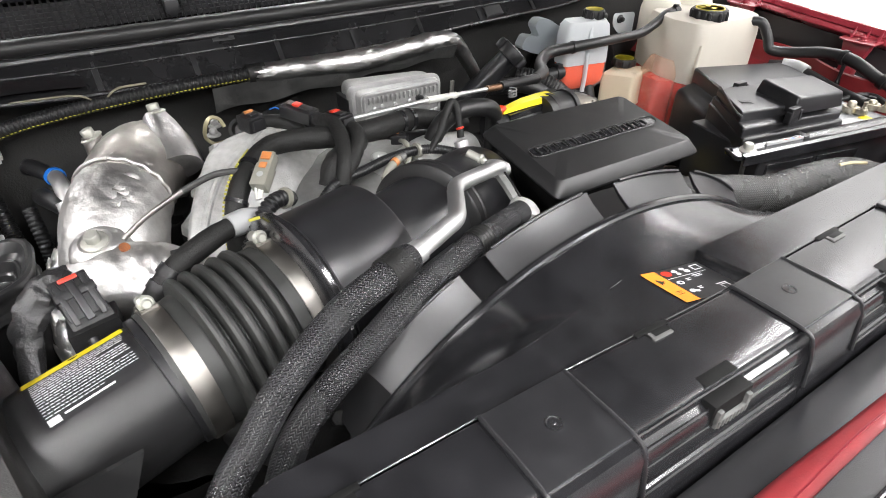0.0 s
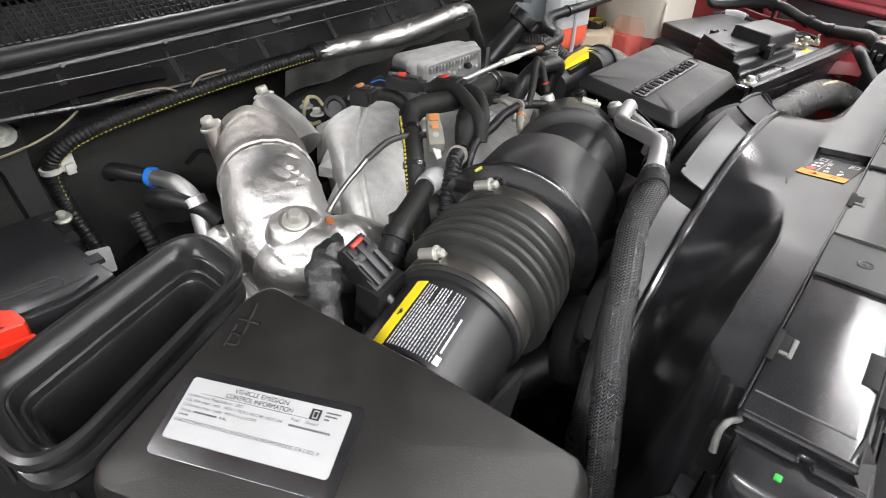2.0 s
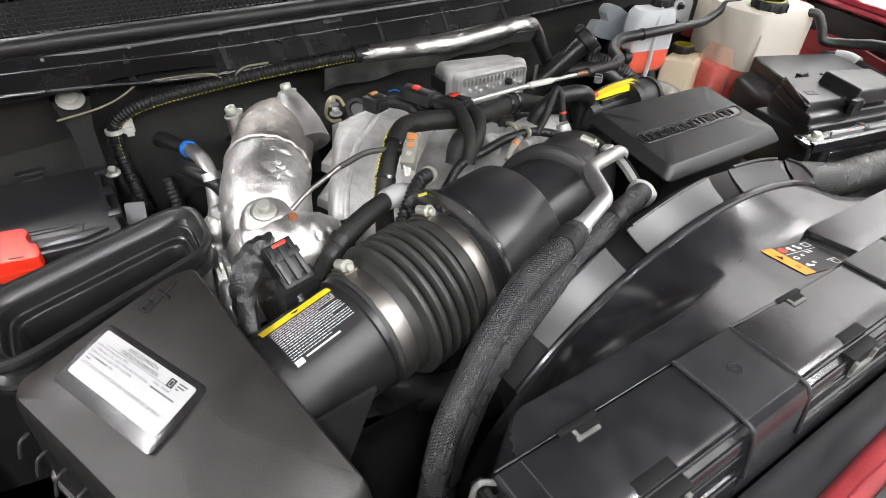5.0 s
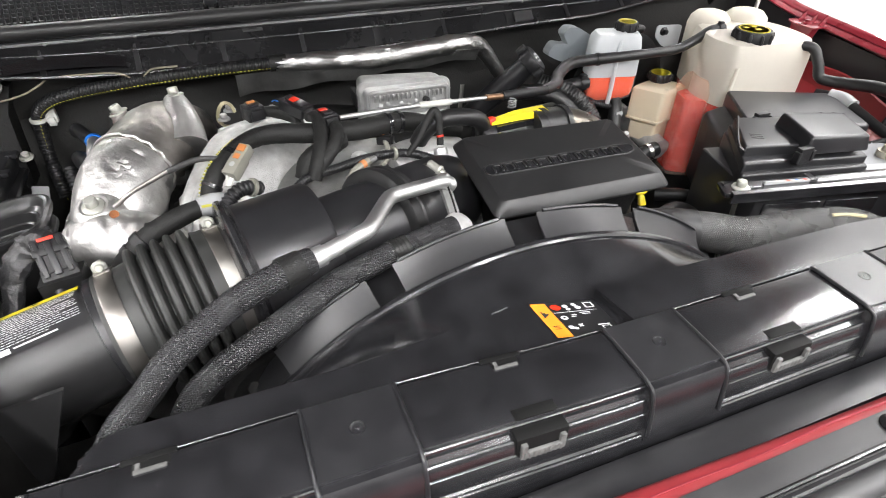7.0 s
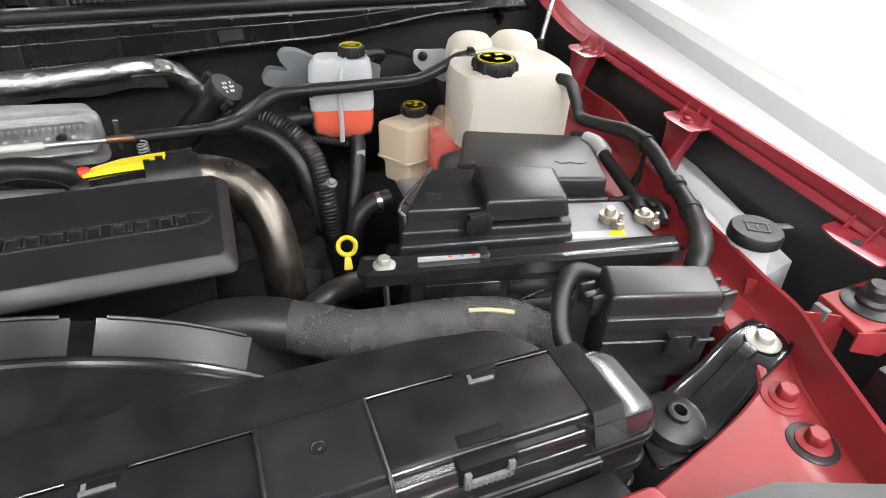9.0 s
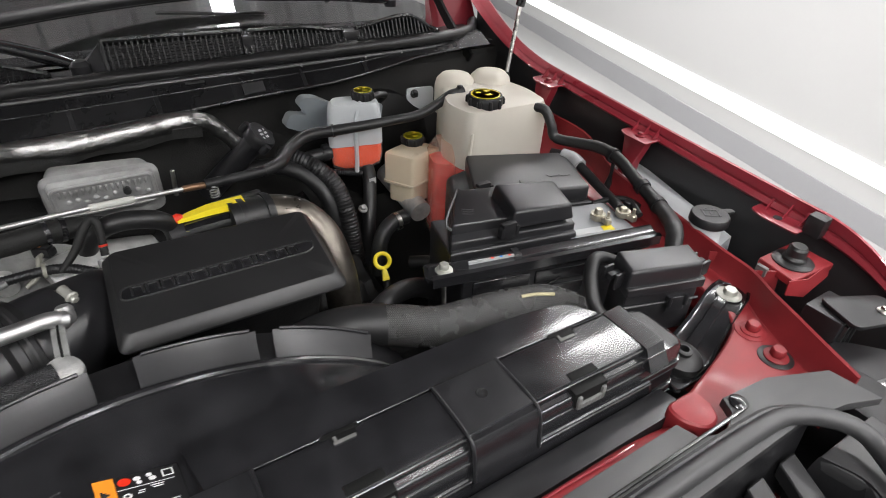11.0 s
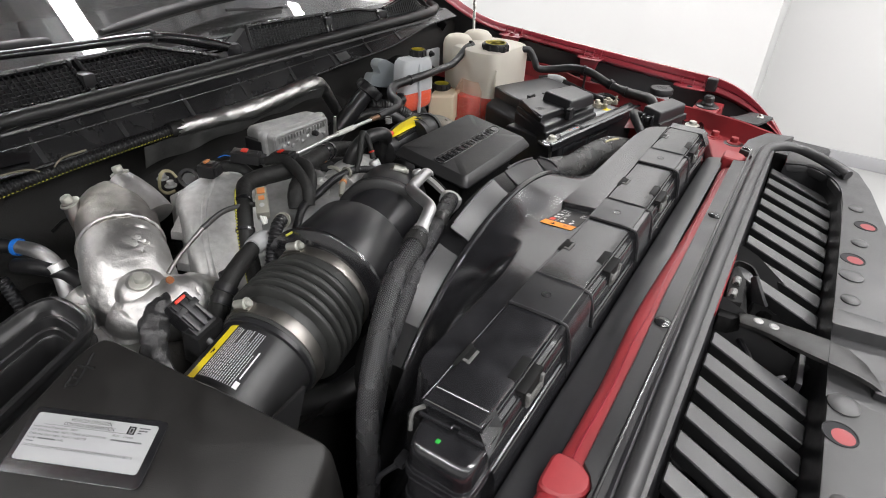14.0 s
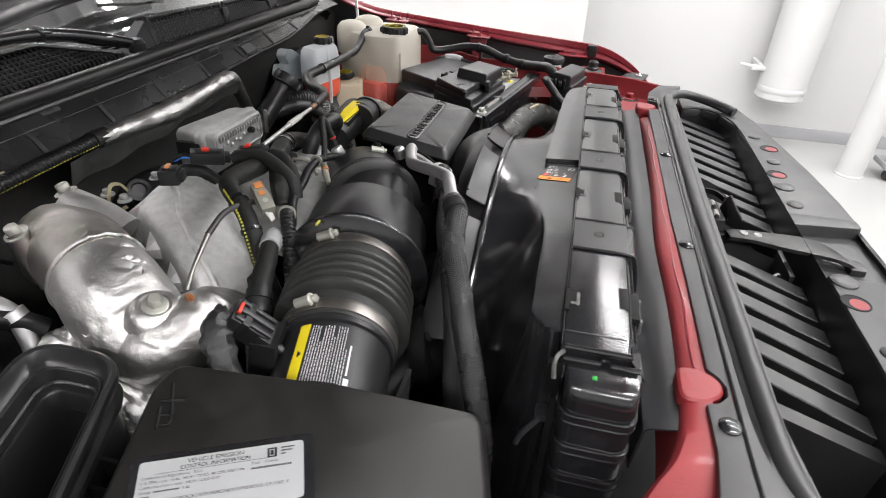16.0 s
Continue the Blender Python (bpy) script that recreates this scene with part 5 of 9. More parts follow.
def fan_shroud():
    t = thing("fan_shroud", (CX, 0.23, 1.0), "smooth black plastic fan shroud with an arched ring", "shroud")

    part("arched_sheet", grid(shroud_point, 200, 64), gloss, t, sharp=60.0)
    ring = []
    for k in range(-62, 63):
        a = radians(k * 0.80)
        x = ARC_X + ARC_R * math.sin(a)
        ring.append(Vector((x, 0.279, ARC_Z - ARC_R + ARC_R * math.cos(a))))
    part("ring_bead", tube(ring, 0.0045, 10, 1), gloss, t)
    part("ring_drum", loft([[(p.x, 0.279, p.z - 0.002) for p in ring], [(p.x, 0.33, p.z - 0.004) for p in ring]], closed=False, caps=False), matt, t)
    part("ledge", prism(round_poly([(0.098, 0.1685), (0.089, 0.218), (0.20, 0.2145), (0.42, 0.2105), (0.490, 0.200), (0.512, 0.1685)], [0.002, 0.004, 0.02, 0.03, 0.02, 0.002]), 1.12, 1.2640, bev=0.003, seg=3), gloss, t)
    part("deck_mark", tube([on_shroud(-0.012, 0.2235, 0.0002), on_shroud(0.004, 0.2265, 0.0002)], 0.0007, 6, 3), gloss, t)
    part("front_skirt", loft([[(-0.36, 0.168, 1.25), (0.51, 0.168, 1.25)], [(-0.36, 0.19, 0.7), (0.51, 0.19, 0.7)]], closed=False, caps=False), matt, t)
    part("left_end", loft([[shroud_point(0.0, v) for v in steps(0, 1, 20)], [(-0.400, 0.1685 + 0.1105 * v, 1.04 - 0.05 * v) for v in steps(0, 1, 20)], [(-0.405, 0.1685 + 0.1105 * v, 0.9) for v in steps(0, 1, 20)]], closed=False, caps=False), gloss, t)
    part("rear_wall", loft([[shroud_point(u, 1.0) for u in steps(0, 0.45, 40)], [(-0.392 + 0.76 * u, 0.285, 0.85) for u in steps(0, 0.45, 40)]], closed=False, caps=False), matt, t)
    for a0, a1, h in ((-41.6, -25.1, 0.014), (-20.8, -3.4, 0.0145), (1.7, 17.4, 0.0135), (19.9, 37.7, 0.0145)):
        rows = []
        for rr, y in ((-0.004, 0.284), (0.006, 0.300), (h, 0.309), (h + 0.0030, 0.309), (0.0090, 0.299), (0.0, 0.282)):
            rows.append([(ARC_X + (ARC_R + rr) * math.sin(radians(a0 + (a1 - a0) * k / 12)), y, ARC_Z - ARC_R + (ARC_R + rr) * math.cos(radians(a0 + (a1 - a0) * k / 12))) for k in range(13)])
        rows.append(rows[0])
        b = loft(rows, closed=False, caps=False)
        seg = part("ring_segment", b, satin, t)
        lip = [Vector((ARC_X + (ARC_R + h + 0.0045) * math.sin(radians(a0 + 1.0 + (a1 - a0 - 2.0) * k / 12)), 0.3085, ARC_Z - ARC_R + (ARC_R + h + 0.0045) * math.cos(radians(a0 + 1.0 + (a1 - a0 - 2.0) * k / 12)))) for k in range(13)]
        part("segment_lip", tube(lip, 0.0018, 6, 1), satin, seg)
    return t


fan_shroud()


def warning_label():
    """The orange and black fan warning, following the shroud's curve."""
    def at(a, b, h):
        return on_shroud(0.0250 + 1.16 * a + 0.09 * b, 0.2235 - b - 0.235 * a, h)

    def r(a0, a1, b0, b1, h, n=1, k=1):
        return grid(lambda u, v: at(a0 + (a1 - a0) * u, b0 + (b1 - b0) * v, h), n, k)

    def disc(a, b, q, h, n=14):
        bm = bmesh.new()
        bm.faces.new([bm.verts.new(at(a + q * math.cos(6.2832 * i / n), b + q * math.sin(6.2832 * i / n), h)) for i in range(n)])
        return bm

    def frame_of(a0, a1, b0, b1, e):
        return [r(a0, a1, b0, b0 + e, 0.0009), r(a0, a1, b1 - e, b1, 0.0009), r(a0, a0 + e, b0, b1, 0.0009), r(a1 - e, a1, b0, b1, 0.0009)]

    t = thing("warning_label", at(0.025, 0.022, 0), "orange and black printed warning label on the shroud", "label")
    part("backing", r(0, 0.051, 0, 0.0445, 0.0006, 12, 10), label_black, t)
    part("orange_band", r(0, 0.012, 0, 0.0445, 0.0009, 3, 8), label_orange, t)
    bars = [r(0.013, 0.047, 0.0130, 0.0136, 0.0009, 4)]
    bars += frame_of(0.0405, 0.0475, 0.003, 0.010, 0.0009) + frame_of(0.039, 0.0455, 0.0345, 0.041, 0.0007)
    bars += [disc(0.0255, 0.0055, 0.0022, 0.0009), disc(0.0262, 0.0095, 0.0018, 0.0009), disc(0.033, 0.0045, 0.0019, 0.0009), disc(0.0345, 0.0085, 0.0022, 0.0009), disc(0.0175, 0.0205, 0.0027, 0.0009), disc(0.0165, 0.033, 0.0022, 0.0009), disc(0.0195, 0.0345, 0.0016, 0.0009)]
    for b, a0, a1 in ((0.0172, 0.0245, 0.0285), (0.0192, 0.0238, 0.0275), (0.0150, 0.032, 0.040), (0.0170, 0.033, 0.0395), (0.0300, 0.023, 0.0265), (0.0320, 0.023, 0.0262), (0.0325, 0.037, 0.046)):
        bars.append(r(a0, a1, b, b + 0.0010, 0.0009))
    part("print", join(*bars), print_white, t)
    part("gear_hole", disc(0.0175, 0.0205, 0.0013, 0.0011), label_black, t)
    part("red_disc", disc(0.0178, 0.0062, 0.0040, 0.0009), red_plastic, t)
    part("triangle", join(r(0.003, 0.0045, 0.011, 0.019, 0.0012), r(0.0045, 0.0062, 0.0125, 0.0175, 0.0012), r(0.0062, 0.008, 0.014, 0.016, 0.0012), r(0.0035, 0.0085, 0.030, 0.0308, 0.0012), r(0.0035, 0.0085, 0.0335, 0.0343, 0.0012), r(0.0035, 0.0085, 0.0318, 0.0323, 0.0012)), print_dark, t)
    return t


warning_label()


# ---- air intake: filter box, tube, bellows and resonator ----
def airbox():
    t = thing("air_filter_housing", (-0.5, 0.35, 0.95), "matt black plastic air filter housing with a sloping lid", "air filter")
    top = [(-0.478, 0.479), (-0.456, 0.473), (-0.439, 0.345), (-0.410, 0.223), (-0.462, 0.207), (-0.513, 0.198), (-0.576, 0.352), (-0.613, 0.444), (-0.607, 0.459)]

    def zt(x, y):
        return 1.259 + 0.30 * (x + 0.47) + 0.070 * max(0.0, y - 0.345) - 0.30 * max(0.0, 0.29 - y) - 0.02 * smoothstep(0.36, 0.22, y)

    cx, cy = -0.515, 0.345
    pl = round_poly(top, 0.010, 4)

    def ring(k, dz):
        return [(cx + (x - cx) * k, cy + (y - cy) * k, zt(cx + (x - cx) * k, cy + (y - cy) * k) + dz) for x, y in pl]

    rings = [[(cx + (x - cx) * 1.10, cy + (y - cy) * 1.07, 1.10) for x, y in pl], ring(1.045, -0.05), ring(1.025, -0.022), ring(1.015, -0.011), ring(0.99, -0.003), ring(0.96, 0.0), ring(0.7, 0.001), ring(0.35, 0.001)]
    part("lid", loft(rings), lid_plastic, t)
    foot = [(cx + (x - cx) * 1.12, cy + (y - cy) * 1.10) for x, y in pl]
    part("lower_box", prism(foot, 0.85, 1.105, bev=0.006), matt, t)
    part("joint_flange", prism([(cx + (x - cx) * 1.16, cy + (y - cy) * 1.12) for x, y in pl], 1.093, 1.103, bev=0.003), matt, t)
    for k in range(9):
        x, y = -0.627 + 0.0115 * k, 0.440 - 0.0275 * k
        part("clip_rib", tube([(x + 0.010, y + 0.004, zt(x, y) - 0.040), (x + 0.002, y, zt(x, y) - 0.043), (x - 0.003, y - 0.002, zt(x, y) - 0.058)], 0.0016, 8, 4), satin, t)
    part("tube_gusset", thickened(loft([[(-0.428, 0.305, 1.213), (-0.366, 0.302, 1.225)], [(-0.428, 0.300, 1.115), (-0.409, 0.300, 1.12)]], caps=False, closed=False), 0.004), grained, t)
    strokes = [((-0.509, 0.455), (-0.493, 0.462)), ((-0.499, 0.459), (-0.4970, 0.451), (-0.503, 0.448), (-0.506, 0.455)), ((-0.496, 0.4505), (-0.474, 0.463)), ((-0.489, 0.464), (-0.483, 0.447))]
    mk = join(*[tube([(x, y, zt(x, y) + 0.0004) for x, y in st], 0.0017, 6, 4) for st in strokes])
    part("pen_mark", mk, gap, t, "black hand-drawn pen mark")
    # printed emission label on the lid
    tl, tr, bl = Vector((-0.5335, 0.4512, 0)), Vector((-0.4875, 0.3457, 0)), Vector((-0.5695, 0.4352, 0))
    for p in (tl, tr, bl):
        p.z = zt(p.x, p.y)
    ex, ey = tr - tl, bl - tl
    w, h = ex.length, ey.length
    nz = ey.cross(ex).normalized()
    nz = -nz if nz.z < 0 else nz
    ex.normalize()
    ey = nz.cross(ex)
    if ey.dot(bl - tl) < 0:
        ey = -ey
    m = Matrix((ex, ey, nz)).transposed().to_4x4()
    m.translation = tl + nz * 0.0015
    part("label_recess", moved(prism(round_poly([(-0.006, -0.005), (w + 0.007, -0.005), (w + 0.007, h + 0.011), (-0.006, h + 0.011)], 0.006), -0.002, 0.0002, bev=0.0005), m), gloss, t)
    lab = part("emission_label", moved(prism(round_poly([(0, 0), (w, 0), (w, h), (0, h)], 0.003), 0.0003, 0.0008), m), label_white, t, "white printed emission control label")

    def r(a0, a1, b0, b1):
        bm = bmesh.new()
        bm.faces.new([bm.verts.new(m @ Vector((a * w, b * h, 0.0011))) for a, b in ((a0, b0), (a1, b0), (a1, b1), (a0, b1))])
        return bm

    bars = [r(0.10, 0.77, 0.236, 0.242), r(0.775, 0.835, 0.07, 0.095), r(0.775, 0.835, 0.215, 0.24), r(0.775, 0.79, 0.07, 0.24), r(0.82, 0.835, 0.07, 0.24), r(0.795, 0.815, 0.11, 0.20)]
    part("print", join(*bars), print_dark, lab, smooth=False)
    for bar in (r(0.86, 0.945, 0.075, 0.10), r(0.86, 0.93, 0.13, 0.155), r(0.86, 0.89, 0.185, 0.21)):
        part("faint_print", bar, print_grey, lab, smooth=False)
    for a0, da, wide, b0, b1, count in ((0.68, 0.0146, 0.011, 0.375, 0.41, 17), (0.11, 0.0125, 0.010, 0.525, 0.555, 12), (0.03, 0.012, 0.010, 0.60, 0.622, 5)):
        part("faint_digits", join(*[r(a0 + da * k, a0 + wide + da * k, b0, b1) for k in range(count)]), print_grey, lab, smooth=False)

    def line_of(words, a, b, wide, size, mat=print_grey):
        cu = bpy.data.curves.new("heading", "FONT")
        cu.body, cu.size = words, size
        tmp = bpy.data.objects.new("heading", cu)
        me = bpy.data.meshes.new_from_object(tmp)
        bpy.data.objects.remove(tmp)
        bm = bmesh.new()
        bm.from_mesh(me)
        x1 = max(v.co.x for v in bm.verts)
        part("text_line", moved(bm, m @ Matrix.Translation((w * a, h * b, 0.0011)) @ Matrix.Diagonal((wide * w / x1, -1, 1, 1))), mat, lab, smooth=False)

    line_of("VEHICLE EMISSION", 0.29, 0.115, 0.34, 0.0042, print_dark)
    line_of("CONTROL INFORMATION", 0.25, 0.215, 0.42, 0.0042, print_dark)
    line_of("Conforms to Regulations:  2021", 0.022, 0.315, 0.36, 0.0027)
    line_of("U.S. EPA class / stds:  HDV / TIER3, 40 CFR 1037.104", 0.022, 0.395, 0.615, 0.0027)
    line_of("California class / stds:  MDV / ULEV270", 0.022, 0.475, 0.47, 0.0027)
    line_of("Group:", 0.022, 0.555, 0.075, 0.0027)
    line_of("6.6L", 0.275, 0.555, 0.05, 0.0027)
    line_of("Fuel:   Diesel", 0.68, 0.32, 0.16, 0.0027)
    line_of("CAC/TC/DFI/OC/DPF/SCRC/EGR/EGRC/NOXS/PMS/RDOS, CA OBD: II", 0.022, 0.725, 0.885, 0.0031)
    return t


airbox()

AXIS = [(-0.455, 0.362, 1.178), (-0.40, 0.374, 1.188), (-0.325, 0.391, 1.197), (-0.225, 0.412, 1.205), (-0.12, 0.432, 1.212), (-0.06, 0.446, 1.214), (-0.005, 0.467, 1.213), (0.05, 0.505, 1.200), (0.085, 0.56, 1.165)]
AX = [Vector(p) for p in AXIS]


def along(a, b, prof, seg=40):
    """A turned form on the line from a to b: (radius, share of the way)."""
    d = b - a
    return lathe([(r, d.length * s) for r, s in prof], a, d, seg)


def clamp(at, axis, r, w, screw_dir, name="hose_clamp", parent=None):
    ax = Vector(axis).normalized()
    c = part(name, lathe([(r, -w / 2), (r + 0.0012, -w / 2), (r + 0.0016, -w / 2 + 0.001), (r + 0.0016, w / 2 - 0.001), (r + 0.0012, w / 2), (r, w / 2)], at, ax, 48), band, parent, "bright steel hose clamp")
    d = Vector(screw_dir)
    d = (d - ax * d.dot(ax)).normalized()
    tang = ax.cross(d)
    p = Vector(at) + d * (r + 0.006)
    part("clamp_screw", join(tube([p - tang * 0.010, p + tang * 0.006], 0.0052, 12, 2), hex_bolt(p + tang * 0.006, tang, 0.0080, 0.006, 0.0068)), cap_zinc, c)
    part("screw_housing", bevelled(plate_strip([Vector(at) + d * (r + 0.0025) - tang * 0.016, Vector(at) + d * (r + 0.0045) - tang * 0.004, Vector(at) + d * (r + 0.0025) + tang * 0.012], w * 0.44, 0.004, d), 0.0008), band, c)
    return c


def intake_tube():
    t = thing("air_intake_tube", (-0.39, 0.375, 1.12), "matt black plastic intake tube with a warning label", "intake tube")
    part("pipe", tube(AX[0:2] + [AX[2] + Vector((0.012, 0.002, 0.001))], 0.057, 40, 8), grained, t)
    ax = (AX[2] - AX[1]).normalized()
    part("rim", lathe([(0.0575, -0.004), (0.0605, -0.003), (0.0605, 0.003), (0.0575, 0.004)], AX[2] - ax * 0.016, ax, 40), satin, t)
    m = axes(AX[1] - ax * 0.019, ax, (0.05, 0.36, 1))

    def patch(a0, a1, l0, l1, h, n=10):
        return grid(lambda u, v: m @ Vector(((0.0574 + h) * math.cos(radians(a0 + (a1 - a0) * u)), (0.0574 + h) * math.sin(radians(a0 + (a1 - a0) * u)), l0 + (l1 - l0) * v)), n, 2)

    lab = part("warning_label", patch(-8, 50, 0.0, 0.073, 0.0003), label_black, t, "black and yellow printed warning label")
    part("yellow_band", patch(-8, 3, 0.0, 0.073, 0.0006, 3), label_yellow, lab)
    part("mark", join(patch(-3.6, -1.8, 0.0325, 0.0395, 0.0009, 1), patch(-1.8, -0.2, 0.0342, 0.0378, 0.0009, 1)), print_dark, lab)
    rows = []
    rng = random.Random(2)
    for k in range(15):
        a = 5.6 + k * 2.5
        l = 0.004
        end = 0.069 if k % 5 != 4 else rng.uniform(0.035, 0.062)
        while l < end:
            w = rng.uniform(0.0016, 0.0055)
            rows.append(patch(a, a + (0.85 if k < 9 else 0.6), l, min(l + w, 0.070), 0.0007, 1))
            l += w + 0.0009
    rows.append(patch(43, 48, 0.004, 0.012, 0.0007, 1))
    rows.append(patch(44, 45.5, 0.015, 0.05, 0.0007, 1))
    part("print", join(*rows), print_white, lab)
    s = part("sensor_port", bevelled(loft([[(-0.395, 0.425, 1.20), (-0.355, 0.432, 1.20), (-0.355, 0.46, 1.20), (-0.395, 0.455, 1.20)], [(-0.395, 0.42, 1.245), (-0.358, 0.428, 1.245), (-0.358, 0.452, 1.245), (-0.395, 0.446, 1.245)]]), 0.003), grained, t)
    return t


intake_tube()


def bellows():
    t = thing("intake_bellows", (-0.275, 0.4, 1.12), "grey-green ribbed rubber intake bellows with steel clamps", "bellows")
    a, b = AX[2], AX[3]
    prof = [(0.0605, -0.14), (0.0612, -0.12), (0.0612, 0.10), (0.0625, 0.155)]
    for k in range(5):
        s = 0.175 + k * 0.124
        prof += [(0.0625, s), (0.0655, s + 0.006), (0.0705, s + 0.014), (0.0732, s + 0.028), (0.0742, s + 0.052), (0.0732, s + 0.076), (0.0705, s + 0.092), (0.0655, s + 0.102), (0.0625, s + 0.110)]
    prof += [(0.0635, 0.795), (0.0675, 0.805), (0.0675, 0.82), (0.0665, 0.86), (0.0665, 1.12), (0.060, 1.14)]
    part("ribbed_sleeve", along(a, b, prof, 56), bellows_rubber, t)
    ax = b - a
    clamp(a + ax * -0.02, ax, 0.0615, 0.016, (0.0, 0.45, 1), parent=t)
    clamp(b + ax * 0.0, ax, 0.067, 0.016, (0.0, 0.40, 1), parent=t)
    return t


bellows()


def resonator():
    t = thing("intake_resonator", (-0.14, 0.43, 1.12), "shiny black cylindrical intake resonator and elbow", "resonator")
    a, b = AX[3] + Vector((0.012, 0.003, 0.001)), AX[4]
    part("flange", along(a, b, [(0.060, -0.1), (0.0865, -0.02), (0.0885, 0.0), (0.0885, 0.045), (0.085, 0.07), (0.083, 0.09), (0.06, 0.1)], 56), gloss, t)
    part("drum", along(a, b, [(0.070, 0.0), (0.0825, 0.05), (0.0825, 0.09), (0.0800, 0.12), (0.0790, 0.96), (0.0765, 1.0), (0.052, 1.06), (0.045, 1.09)], 56), speckled, t)
    part("drum_rib", bevelled(box(-0.165, -0.150, 0.352, 0.36, 1.20, 1.232, 0), 0.001), gloss, t)
    part("elbow", tube([AX[4] - Vector((0.01, 0.002, 0)), AX[5], AX[6], AX[7], AX[8]], [0.056, 0.058, 0.059, 0.057, 0.052], 36, 8), satin, t)
    ax6 = (AX[7] - AX[5]).normalized()
    part("cuff", lathe([(0.052, -0.016), (0.066, -0.015), (0.0705, -0.012), (0.0705, -0.004), (0.0675, -0.002), (0.0675, 0.003), (0.0690, 0.005), (0.0690, 0.010), (0.0640, 0.012), (0.0625, 0.020), (0.058, 0.022), (0.052, 0.024)], AX[5] + Vector((0.018, 0.008, 0.0)), ax6, 44), rubber, t)
    clamp(AX[6] + ax6 * 0.024, ax6, 0.054, 0.011, (0.5, 0.0, 1), parent=t)
    part("part_tag", box(-0.237, -0.227, 0.447, 0.449, 1.2835, 1.2860, 0.0004), tracer_yellow, t, "tiny yellow printed mark")
    return t


resonator()


def mass_air_sensor():
    o = Vector((-0.381, 0.452, 1.2545))
    t = thing("air_flow_sensor_connector", o, "black sensor connector with a red lock and wrapped loom", "connector")
    m = axes(o, (0.20, -0.71, -0.67), (0.138, -0.65, 0.73))
    part("plug", moved(join(box(-0.010, 0.010, -0.0145, 0.0145, -0.021, 0.016, 0.002), box(-0.011, 0.0085, -0.016, 0.016, 0.010, 0.024, 0.002), box(-0.008, 0.0125, -0.0155, 0.0155, -0.010, -0.002, 0.0015)), m), matt, t)
    part("latch_ridge", moved(join(box(0.009, 0.0135, -0.003, 0.003, -0.016, 0.020, 0.001), box(0.009, 0.0125, -0.0125, -0.008, -0.018, 0.020, 0.001), box(0.009, 0.0125, 0.008, 0.0125, -0.018, 0.020, 0.001)), m), satin, t)
    part("red_lock", moved(box(0.0115, 0.0145, -0.007, 0.007, -0.019, -0.0155, 0.0008), m), red_plastic, t, "small red locking tab")
    part("sensor_body", moved(join(box(-0.012, 0.004, -0.0125, 0.0125, 0.020, 0.034, 0.002), tube([(0.0, 0.006, 0.024), (0.001, 0.007, 0.052)], 0.0048, 12, 2), box(-0.024, -0.006, -0.011, 0.011, 0.026, 0.036, 0.002)), m), satin, t)
    part("loom_boot", tube([(-0.386, 0.468, 1.266), (-0.393, 0.472, 1.266), (-0.404, 0.470, 1.261), (-0.416, 0.461, 1.250), (-0.424, 0.452, 1.236), (-0.430, 0.430, 1.208)], [0.011, 0.013, 0.0145, 0.0145, 0.012, 0.009], 10, 6, wobble=0.35, flat=0.7), material("grey_loom_wrap", (0.020, 0.020, 0.021), 0.34, 0, 0.3, 0.002, crumple=0.5, crumple_size=0.01), t, "grey taped loom end")
    part("conduit", tube([(-0.430, 0.430, 1.208), (-0.425, 0.415, 1.195), (-0.405, 0.405, 1.180), (-0.385, 0.405, 1.15)], 0.008, 12, 8, ribs=(0.005, 0.0012)), matt, t)
    return t


mass_air_sensor()


